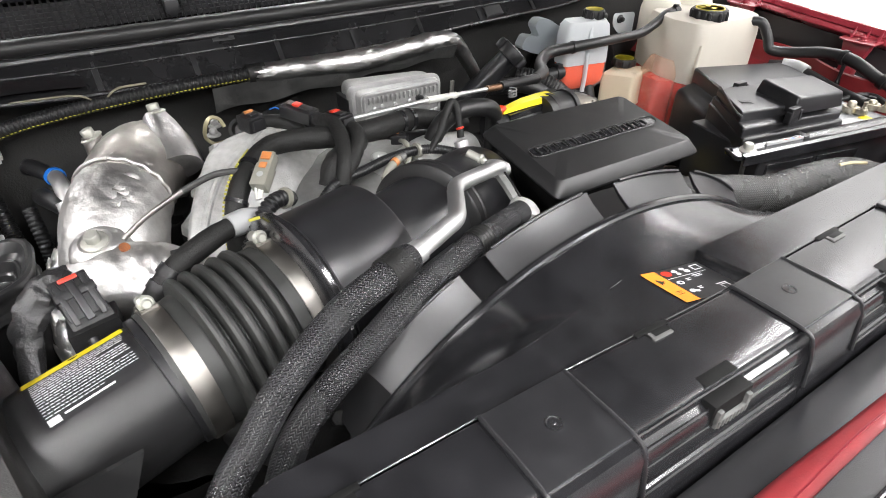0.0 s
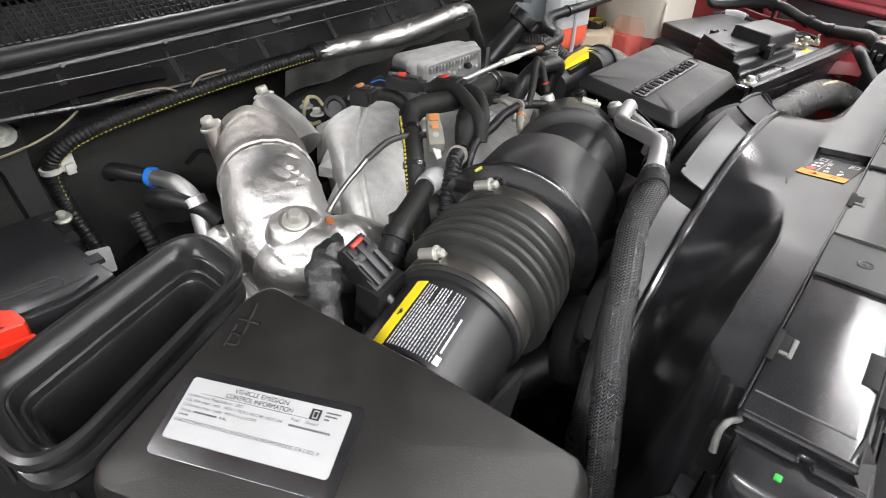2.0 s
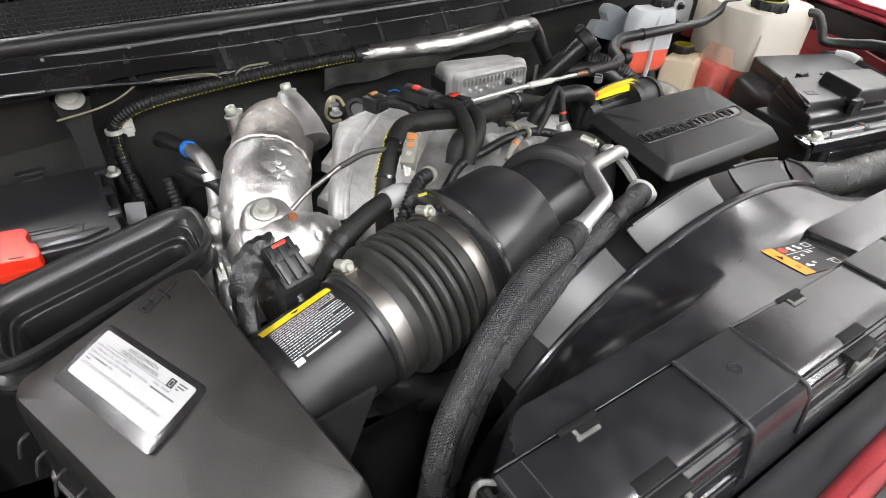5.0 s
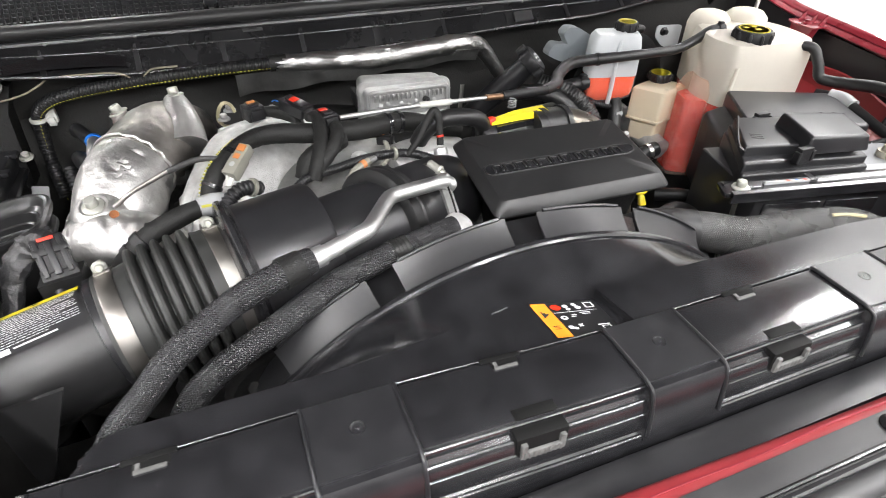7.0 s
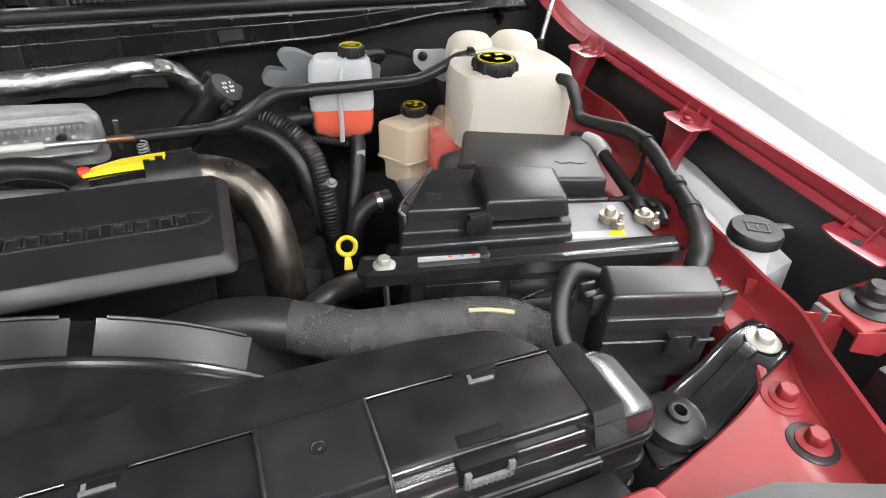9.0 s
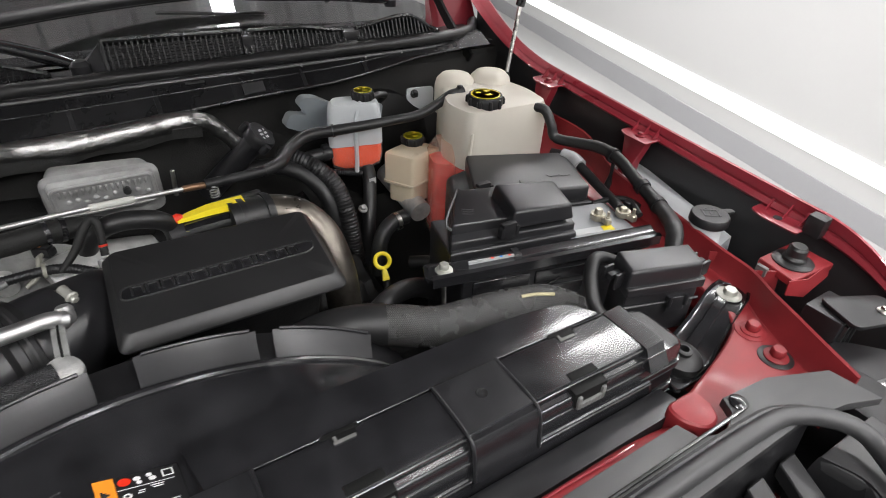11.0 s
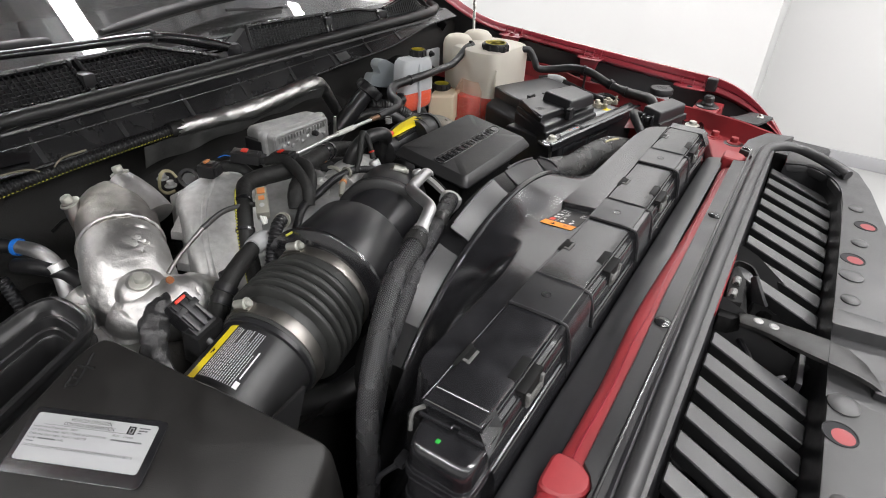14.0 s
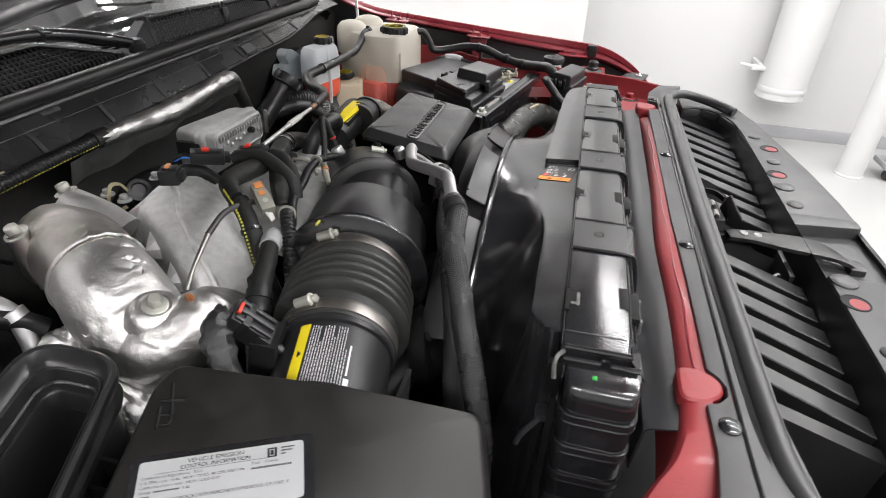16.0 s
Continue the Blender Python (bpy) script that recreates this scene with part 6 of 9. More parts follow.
def snorkel():
    """The open mouth of the inlet: a long rounded lip, stepped throat and ribbed box below."""
    t = thing("air_inlet_duct", (-0.535, 0.57, 1.1), "open oval black rubber air inlet duct", "duct")
    corner = [(-0.643, 0.602), (-0.643, 0.474), (-0.420, 0.565), (-0.420, 0.674)]
    bend = [0.034, 0.062, 0.034, 0.052]

    def outline(d):
        """The lip's plan, set in by d."""
        c = [Vector((x, y)) for x, y in corner]
        out = []
        for k in range(4):
            a, b, e = c[k - 1], c[k], c[(k + 1) % 4]
            u, v = (b - a).normalized(), (e - b).normalized()
            n1, n2 = Vector((-u.y, u.x)), Vector((-v.y, v.x))
            q = (n1 + n2) / (1 + n1.dot(n2))
            out.append((b.x + q.x * d, b.y + q.y * d))
        return round_poly(out, [max(0.012, r - 0.85 * d) for r in bend], 9)

    def ring(d, z):
        return [(x, y, z + 0.02 * (x + 0.53)) for x, y in outline(d)]

    prof = [(0.012, 1.10), (0.009, 1.180), (0.003, 1.183), (0.0015, 1.187), (0.003, 1.191), (0.0085, 1.193), (0.0055, 1.203), (0.0010, 1.208), (-0.0005, 1.2135), (0.0006, 1.2180), (0.0036, 1.2200), (0.0068, 1.2190), (0.0086, 1.2150), (0.0105, 1.2080), (0.0150, 1.2040), (0.0166, 1.2052), (0.0182, 1.2040), (0.0196, 1.1980), (0.0206, 1.1930), (0.0222, 1.1942), (0.0240, 1.1925), (0.0252, 1.186), (0.0268, 1.1868), (0.0285, 1.184), (0.0295, 1.165), (0.031, 1.10), (0.032, 1.02)]
    part("mouth", loft([ring(d, z) for d, z in prof], caps=False), lip_rubber, t)
    part("body", loft([ring(0.012, 1.18), ring(0.020, 1.10), ring(0.022, 0.95)], caps=False), matt, t)
    part("divider", thickened(loft([[(-0.560, 0.595, 1.135), (-0.515, 0.530, 1.135)], [(-0.560, 0.595, 1.0), (-0.515, 0.530, 1.0)]], caps=False, closed=False), 0.003), satin, t)
    part("throat_end", thickened(grid(lambda u, v: (-0.452 - 0.012 * v, 0.592 + 0.045 * u, 1.165 - 0.10 * v), 8, 8), 0.002), lid_plastic, t)
    rng = random.Random(9)
    part("moulding_flash", join(*[tube([(x, 0.513 + (x + 0.60) * 0.40 + rng.uniform(-0.001, 0.002), 1.165), (x + 0.004, 0.515 + (x + 0.60) * 0.40 + rng.uniform(0.0, 0.004), 1.160 + rng.uniform(-0.004, 0.003))], 0.0005, 4, 2) for x in [-0.595 + 0.003 * k for k in range(14)]]), greyblack, t, "ragged moulding flash")
    for k in range(6):
        x = -0.622 + k * 0.026
        part("foot_rib", box(x - 0.002, x + 0.002, 0.478 + 0.0104 * k, 0.50 + 0.0104 * k, 1.02, 1.170, 0.001), matt, t)
    return t


snorkel()


def battery_left():
    t = thing("battery_tray", (-0.62, 0.72, 0.95), "black plastic battery cover with a bright red terminal cap", "battery")
    lid = [(-0.86, 0.875), (-0.506, 0.851), (-0.508, 0.76), (-0.502, 0.678), (-0.541, 0.667), (-0.588, 0.671), (-0.86, 0.715)]
    part("lid", prism(round_poly(lid, 0.006), 1.17, 1.200, bev=0.0025, seg=2), satin, t)
    part("lid_lip", prism([(-0.87, 0.885), (-0.498, 0.858), (-0.496, 0.672), (-0.545, 0.660), (-0.60, 0.664), (-0.87, 0.705)], 1.162, 1.172, bev=0.002), satin, t)
    part("case", prism([(-0.86, 0.875), (-0.506, 0.851), (-0.506, 0.69), (-0.86, 0.72)], 0.85, 1.165, bev=0.004), matt, t)
    part("slot_outline", tube([(-0.60, 0.7245, 1.2003), (-0.575, 0.7205, 1.2003), (-0.541, 0.7155, 1.2003), (-0.5425, 0.695, 1.2003)], 0.0011, 6, 3), satin, t)
    part("slot_outline", tube([(-0.60, 0.7165, 1.2003), (-0.575, 0.713, 1.2003), (-0.5475, 0.709, 1.2003)], 0.0009, 6, 3), satin, t)
    part("step_plate", prism([(-0.594, 0.700), (-0.545, 0.692), (-0.515, 0.690), (-0.515, 0.684), (-0.541, 0.675), (-0.594, 0.680)], 1.199, 1.2035, bev=0.001), satin, t)
    part("rear_catch", join(box(-0.60, -0.566, 0.862, 0.874, 1.199, 1.206, 0.002), box(-0.596, -0.57, 0.850, 0.858, 1.199, 1.2025, 0.001)), satin, t)
    for k in range(3):
        part("edge_catch", box(-0.512, -0.498, 0.83 - 0.06 * k, 0.845 - 0.06 * k, 1.196, 1.2018, 0.0008), satin, t)
    cap = [(-0.86, 0.775), (-0.597, 0.7235), (-0.592, 0.712), (-0.595, 0.700), (-0.592, 0.688), (-0.586, 0.684), (-0.583, 0.663), (-0.585, 0.655), (-0.86, 0.710)]
    c = part("terminal_cap", prism(round_poly(cap, 0.003), 1.194, 1.2085, bev=0.0022, seg=3), red_plastic, t, "bright red plastic terminal cap")
    part("cap_step", prism([(-0.86, 0.745), (-0.628, 0.700), (-0.622, 0.678), (-0.86, 0.722)], 1.2080, 1.2105, bev=0.001), red_plastic, c)
    part("cap_lip", prism([(-0.86, 0.708), (-0.583, 0.655), (-0.583, 0.650), (-0.86, 0.700)], 1.186, 1.196, bev=0.001), red_plastic, c)
    for k in range(4):
        x = -0.605 - 0.022 * k
        part("cap_slot", moved(box(-0.007, 0.007, -0.0006, 0.0006, -0.001, 0.0008, 0), Matrix.Translation((x, 0.664 + 0.0042 * k, 1.2085)) @ pose(0, 0, 0, 0, 0, -11)), print_dark, c, smooth=False)
    part("tray_rail", tube([(-0.86, 0.70, 1.152), (-0.70, 0.672, 1.152), (-0.60, 0.652, 1.152), (-0.54, 0.644, 1.152)], 0.004, 8, 3), satin, t)
    part("tray_rail", tube([(-0.86, 0.675, 1.118), (-0.70, 0.648, 1.118), (-0.58, 0.628, 1.118)], 0.004, 8, 3), satin, t)
    part("tray_wall", loft([[(-0.86, 0.703, 1.16), (-0.50, 0.640, 1.16)], [(-0.86, 0.68, 1.10), (-0.50, 0.617, 1.10)], [(-0.86, 0.66, 0.9), (-0.50, 0.60, 0.9)]], caps=False, closed=False), matt, t)
    for k in range(8):
        x = -0.555 - 0.030 * k
        y = 0.647 - (x + 0.555) * 0.172
        part("tray_rib", tube([(x, y, 1.153), (x - 0.004, y - 0.022, 1.120), (x - 0.006, y - 0.032, 1.08)], 0.0028, 6, 3), satin, t)
    return t


battery_left()


# ---- turbo side: foil heat shield, castings and pipes ----
def heat_shield():
    t = thing("turbo_heat_shield", (-0.34, 0.65, 1.05), "crumpled silver foil heat shield round the turbo pipe", "heat shield")

    def skin(pts, rs, flat=1.0, seed=0.0, amp=0.004):
        """Thin pressed foil: broad dents and a few sharp creases."""
        b = tube(pts, rs, 64, 22, True, flat=flat)
        for v in b.verts:
            p = v.co * 17 + Vector((seed, 0, 0))
            q = Vector((v.co.x * 60, v.co.y * 28, v.co.z * 40)) + Vector((0, seed, 0))
            crease = max(0.0, 1.0 - 6.5 * abs(noise.noise(q))) * max(0.0, noise.noise(p * 1.3 + Vector((3, 3, seed))))
            fold = max(0.0, 1.0 - 4.5 * abs(noise.noise(Vector((v.co.x * 34 + v.co.z * 16, v.co.y * 13, seed * 2.0)))))
            d = noise.noise(p) * amp * 0.5 - crease * amp * 1.7 - fold * amp * 0.35
            v.co += Vector((noise.noise(p + Vector((7, 0, 0))), noise.noise(p + Vector((0, 9, 0))), 1.0)) * d
        return b

    part("upper_shell", skin([(-0.252, 0.815, 1.18), (-0.265, 0.788, 1.217), (-0.283, 0.752, 1.232), (-0.300, 0.718, 1.236), (-0.3245, 0.672, 1.228)], [0.043, 0.0475, 0.0505, 0.0515, 0.0515], 1.0, 1.0, 0.004), foil_brown, t, "heat browned foil, its colour darkened by the reflected hood")
    part("middle_shell", skin([(-0.3155, 0.690, 1.232), (-0.320, 0.682, 1.231), (-0.328, 0.666, 1.226), (-0.339, 0.644, 1.215), (-0.348, 0.622, 1.197), (-0.356, 0.603, 1.172), (-0.358, 0.590, 1.145), (-0.356, 0.578, 1.11)], [0.0465, 0.0495, 0.0525, 0.0545, 0.0545, 0.0525, 0.048, 0.042], 1.0, 5.0, 0.0062), foil, t)
    part("lower_shell", skin([(-0.392, 0.590, 1.172), (-0.378, 0.573, 1.190), (-0.352, 0.556, 1.194), (-0.322, 0.545, 1.188), (-0.297, 0.540, 1.172), (-0.283, 0.535, 1.14)], [0.022, 0.034, 0.041, 0.042, 0.036, 0.026], 1.0, 8.0, 0.006), foil, t)
    part("lower_body", skin([(-0.35, 0.59, 1.16), (-0.345, 0.56, 1.11), (-0.34, 0.55, 1.04)], [0.050, 0.052, 0.05], 1.0, 15.0, 0.006), foil_shaded, t, "foil skirt with its shade put into the colour")
    ax_s = Vector((-0.036, -0.072, -0.008)).normalized()
    m_s = axes((-0.3240, 0.6730, 1.2283), ax_s)
    part("seam_fold", tube([m_s @ Vector((0.0525 * math.cos(radians(k)), 0.0525 * math.sin(radians(k)), 0.0016 * math.sin(k * 0.31))) for k in range(0, 361, 10)], 0.0019, 8, 2), foil, t)
    part("side_sleeve", skin([(-0.260, 0.760, 1.284), (-0.257, 0.744, 1.270), (-0.256, 0.724, 1.254), (-0.257, 0.700, 1.236)], [0.0140, 0.0205, 0.0265, 0.0300], 1.0, 9.0, 0.002), foil, t)
    part("lower_wrap", skin([(-0.370, 0.715, 1.15), (-0.388, 0.672, 1.160), (-0.400, 0.630, 1.150), (-0.404, 0.59, 1.125), (-0.40, 0.56, 1.09)], [0.028, 0.032, 0.034, 0.034, 0.03], 1.0, 3.0, 0.016), foil, t)
    part("boss", lathe([(0.031, -0.020), (0.027, -0.008), (0.021, -0.002), (0.016, 0.0), (0.012, -0.001), (0, -0.001)], (-0.362, 0.572, 1.2385), (-0.1, -0.3, 1), 30), foil, t)
    for at, axv in (((-0.362, 0.572, 1.2375), (-0.1, -0.3, 1)), ((-0.258, 0.757, 1.288), (-0.1, 0.25, 1)), ((-0.334, 0.755, 1.274), (-0.35, 0.1, 1))):
        s = part("stud_bolt", hex_bolt(at, axv, 0.0135, 0.010, 0.013), cap_zinc, t, "pale zinc flange bolt")
    part("stud_sleeve", tube([(-0.334, 0.755, 1.276), (-0.332, 0.748, 1.245), (-0.328, 0.738, 1.21)], [0.011, 0.0125, 0.015], 14, 5), foil_brown, t)
    part("sensor_ring", lathe([(0.003, -0.0012), (0.0050, -0.0012), (0.0054, 0.0), (0.0050, 0.0012), (0.003, 0.0012)], (-0.339, 0.548, 1.236), (0.3, -0.6, 0.8), 18), rust, t, "browned steel sensor ring")
    return t


heat_shield()


def sensor_lead():
    t = thing("exhaust_sensor_lead", (-0.26, 0.56, 1.2), "thin braided temperature sensor lead with a metal tip", "sensor")
    part("probe", tube([(-0.337, 0.552, 1.243), (-0.313, 0.556, 1.257), (-0.272, 0.563, 1.272)], [0.003, 0.0024, 0.0032], 10), band, t, "thin steel probe")
    part("lead", tube([(-0.272, 0.563, 1.272), (-0.235, 0.563, 1.281), (-0.20, 0.553, 1.278), (-0.185, 0.545, 1.272)], 0.0036, 10), material("grey_braid", (0.055, 0.055, 0.055), 0.5, 0.3, 0.4, 0.001), t)
    return t


sensor_lead()


def manifold():
    """The cast intake bridge: a broad sloping arm and the dome behind it."""
    t = thing("intake_manifold", (-0.15, 0.6, 1.05), "bare cast aluminium intake manifold with bosses", "manifold")
    rows = [
        [(-0.215, 0.715, 1.195), (-0.207, 0.712, 1.246), (-0.140, 0.716, 1.256), (-0.075, 0.710, 1.238), (-0.050, 0.700, 1.19)],
        [(-0.236, 0.680, 1.190), (-0.224, 0.682, 1.248), (-0.165, 0.684, 1.258), (-0.105, 0.668, 1.243), (-0.070, 0.650, 1.19)],
        [(-0.258, 0.643, 1.175), (-0.246, 0.645, 1.236), (-0.205, 0.652, 1.248), (-0.150, 0.628, 1.233), (-0.108, 0.605, 1.18)],
        [(-0.280, 0.608, 1.155), (-0.267, 0.612, 1.216), (-0.236, 0.617, 1.233), (-0.185, 0.592, 1.212), (-0.145, 0.570, 1.15)],
        [(-0.296, 0.572, 1.125), (-0.285, 0.576, 1.184), (-0.262, 0.580, 1.205), (-0.212, 0.560, 1.185), (-0.172, 0.540, 1.12)],
        [(-0.305, 0.540, 1.070), (-0.296, 0.543, 1.120), (-0.278, 0.546, 1.150), (-0.228, 0.530, 1.130), (-0.190, 0.515, 1.07)],
    ]
    cols = [curve_points([Vector(r[c]) for r in rows], 8) for c in range(5)]
    part("front_arm", loft([curve_points([c[k] for c in cols], 6) for k in range(len(cols[0]))], caps=False, closed=False), cast, t, sharp=60.0)
    part("arm_ridge", tube([Vector(r[2]) + Vector((0, 0, -0.0015)) for r in rows], 0.0045, 10), cast, t)
    part("end_flange", bevelled(loft([[(-0.212, 0.724, 1.243), (-0.11, 0.732, 1.245), (-0.105, 0.738, 1.19), (-0.216, 0.727, 1.19)], [(-0.208, 0.708, 1.252), (-0.118, 0.716, 1.258), (-0.115, 0.72, 1.20), (-0.218, 0.712, 1.20)]]), 0.004), cast, t)
    for x, y, z in ((-0.236, 0.663, 1.238), (-0.262, 0.622, 1.214), (-0.281, 0.583, 1.182)):
        part("edge_lug", bevelled(loft([[(x - 0.016, y + 0.012, z - 0.02), (x + 0.012, y + 0.016, z + 0.004), (x + 0.012, y - 0.010, z + 0.002), (x - 0.008, y - 0.008, z - 0.02)], [(x - 0.018, y + 0.012, z - 0.032), (x + 0.012, y + 0.016, z - 0.012), (x + 0.012, y - 0.010, z - 0.014), (x - 0.010, y - 0.008, z - 0.032)]]), 0.003), cast, t)
    dome = grid(lambda u, v: (-0.165 + 0.235 * u, 0.50 + 0.16 * v, 1.165 + 0.070 * (math.sin(math.pi * (0.06 + 0.9 * u)) ** 0.6) * (math.sin(math.pi * (0.02 + 0.6 * v)) ** 0.7) + 0.003 * math.sin(u * 18)), 40, 20)
    part("dome", dome, grimy_cast, t)
    # Near-black, not bare cast: the dark behind the arm is put into its colour.
    part("rear_runner", tube([(-0.20, 0.76, 1.17), (-0.12, 0.80, 1.18), (-0.05, 0.83, 1.175), (0.03, 0.84, 1.16)], [0.030, 0.038, 0.038, 0.035], 24), near_black, t)
    part("runner", tube([(0.0, 0.58, 1.205), (0.05, 0.60, 1.205), (0.12, 0.62, 1.19)], [0.035, 0.036, 0.032], 24), cast, t)
    for p in ((-0.04, 0.575, 1.243),):
        part("boss", lathe([(0.013, -0.02), (0.012, 0.0), (0.010, 0.002), (0.004, 0.002), (0.003, 0.0), (0, 0)], p, (0, -0.2, 1), 18), cast, t)
    for p in ((-0.200, 0.735, 1.252), (-0.13, 0.742, 1.252), (-0.190, 0.77, 1.25)):
        part("bolt", hex_bolt(p, (0, 0, 1), 0.010, 0.007, 0.009), grimy_cast, t)
    return t


manifold()


def control_module():
    """A smooth grey casting: a rimmed, finned front panel on a wider rounded hull."""
    t = thing("glow_plug_module", (0.08, 0.775, 1.15), "silver finned aluminium control module", "module")

    def at(x, y, z):
        return Vector((x, y - (x - 0.08) * (0.03 + 0.17 * max(0.0, (y - 0.742) / 0.06)), z))

    def ring(y, x0, x1, z0, z1, r):
        return [at(x, y, z) for x, z in round_poly([(x0, z0), (x1, z0), (x1, z1), (x0, z1)], r, 6)]

    part("hull", loft([ring(0.7535, 0.016, 0.154, 1.19, 1.2610, 0.012), ring(0.7550, 0.009, 0.160, 1.19, 1.2625, 0.015), ring(0.7580, 0.0065, 0.162, 1.19, 1.2655, 0.016), ring(0.7620, 0.0060, 0.1625, 1.19, 1.2670, 0.016), ring(0.7670, 0.0068, 0.162, 1.19, 1.2665, 0.016), ring(0.7710, 0.012, 0.157, 1.19, 1.2640, 0.014), ring(0.790, 0.015, 0.152, 1.19, 1.2655, 0.014), ring(0.802, 0.017, 0.150, 1.19, 1.2635, 0.014), ring(0.8075, 0.024, 0.144, 1.19, 1.2540, 0.012)]), module_cast, t)
    part("front_case", loft([ring(0.7420, 0.0165, 0.1535, 1.212, 1.2600, 0.009), ring(0.7430, 0.0155, 0.1545, 1.211, 1.2612, 0.010), ring(0.7480, 0.0150, 0.1550, 1.211, 1.2622, 0.010), ring(0.7560, 0.0140, 0.1560, 1.211, 1.2628, 0.010)]), module_cast, t)
    rim = round_poly([(0.0205, 1.2135), (0.1500, 1.2135), (0.1500, 1.2575), (0.0205, 1.2575)], 0.008)
    part("front_rim", tube([at(x, 0.7418, z) for x, z in rim + [rim[0]]], 0.0026, 8, 1), module_cast, t)
    for k in range(16):
        x = 0.0290 + k * 0.0075
        part("fin", tube([at(x, 0.7405, 1.2535), at(x, 0.7398, 1.2500), at(x, 0.7412, 1.2435)], [0.0021, 0.0023, 0.0014], 8, 3), module_cast, t)
    for k, (x, z, r) in enumerate(((0.038, 1.2345, 0.0045), (0.050, 1.2365, 0.004), (0.060, 1.230, 0.005), (0.073, 1.2355, 0.004), (0.085, 1.231, 0.0045), (0.098, 1.2365, 0.004), (0.128, 1.2350, 0.0045), (0.141, 1.2305, 0.004))):
        part("pip", lathe([(r, -0.002), (r * 0.95, 0.001), (r * 0.5, 0.0022), (0, 0.0025)], at(x, 0.7415, z), (0, -1, 0.1), 12), module_cast, t)
    part("stub", lathe([(0.0055, -0.004), (0.0055, 0.008), (0.0035, 0.010), (0, 0.010)], at(0.114, 0.7415, 1.2385), (0, -1, 0.1), 14), matt, t)
    part("maker_sticker", bevelled(loft([[at(0.0050, y, z) for y, z in ((0.760, 1.225), (0.795, 1.225), (0.795, 1.248), (0.760, 1.248))], [at(0.0125, y, z) for y, z in ((0.760, 1.225), (0.795, 1.225), (0.795, 1.248), (0.760, 1.248))]]), 0.0003, 1), label_black, t)
    part("mount_post", tube([(0.06, 0.79, 1.20), (0.06, 0.79, 1.08)], 0.02, 12, 2), near_black, t)
    part("stud", tube([(0.178, 0.745, 1.21), (0.181, 0.745, 1.252)], 0.0035, 10, 2), steel, t)
    return t


control_module()


def foil_sleeve():
    t = thing("foil_wrapped_pipe", (0.1, 0.85, 1.2), "silver foil wrapped pipe along the bulkhead", "pipe")
    part("sleeve", tube([(-0.106, 0.848, 1.286), (-0.02, 0.845, 1.283), (0.06, 0.843, 1.280), (0.13, 0.845, 1.282), (0.20, 0.848, 1.286), (0.243, 0.852, 1.283), (0.268, 0.858, 1.268), (0.295, 0.865, 1.236), (0.325, 0.872, 1.195)], [0.013, 0.0155, 0.017, 0.0155, 0.0165, 0.0155, 0.0145, 0.0125, 0.0125], 20, 10, wobble=0.12), foil_tube, t)
    part("hanging_flap", thickened(grid(lambda u, v: (-0.17 + 0.42 * u, 0.836 + 0.012 * v + 0.003 * math.sin(u * 11), 1.279 - 0.040 * v * (1.0 - 0.45 * u) + 0.003 * math.sin(u * 23) * v), 40, 6), 0.0008), material("dull_foil", (0.20, 0.20, 0.195), 0.48, 0.9, 0.3, 0.003, 0.3, 0.03, crumple=0.35, crumple_size=0.015), t)
    return t


foil_sleeve()


def loom_conduit(name, pts, r, label, mat=None, ribs=(0.0055, 0.0014), stripe=None, cat="cable"):
    t = thing(name, pts[len(pts) // 2], label, cat)
    part("conduit", tube(pts, r, 14, 8, ribs=ribs), mat or matt, t)
    if stripe:
        line = resample(curve_points([Vector(p) + Vector(stripe) for p in pts], 8), 0.0028)
        part("tracer", join(*[tube([a, b], 0.0006, 5, 1) for a, b in list(zip(line, line[1:]))[::2]]), tracer_yellow, t, "thin yellow tracer thread")
    return t


cw = loom_conduit("wiring_conduit", [(-0.100, 0.848, 1.287), (-0.18, 0.848, 1.287), (-0.26, 0.852, 1.284), (-0.34, 0.858, 1.278), (-0.415, 0.874, 1.265), (-0.453, 0.890, 1.248), (-0.470, 0.900, 1.225), (-0.473, 0.893, 1.19), (-0.470, 0.87, 1.15), (-0.465, 0.85, 1.11)], 0.0098, "black corrugated wiring conduit with a yellow tracer", stripe=(0.003, -0.0105, -0.004))
part("cable_clip", join(lathe([(0.0098, -0.003), (0.0122, -0.003), (0.0122, 0.003), (0.0098, 0.003)], (-0.4705, 0.8995, 1.223), (0, 0, 1), 22), box(-0.460, -0.444, 0.895, 0.905, 1.216, 1.238, 0.002), box(-0.457, -0.447, 0.891, 0.897, 1.213, 1.226, 0.001)), white_plastic, cw, "pale nylon cable clip")
part("tape_wrap", tube([(-0.115, 0.848, 1.287), (-0.088, 0.848, 1.286)], 0.0135, 14, 2), tape, cw)
part("hook", tube([(-0.135, 0.845, 1.275), (-0.135, 0.85, 1.262)], 0.004, 8, 2), matt, cw)


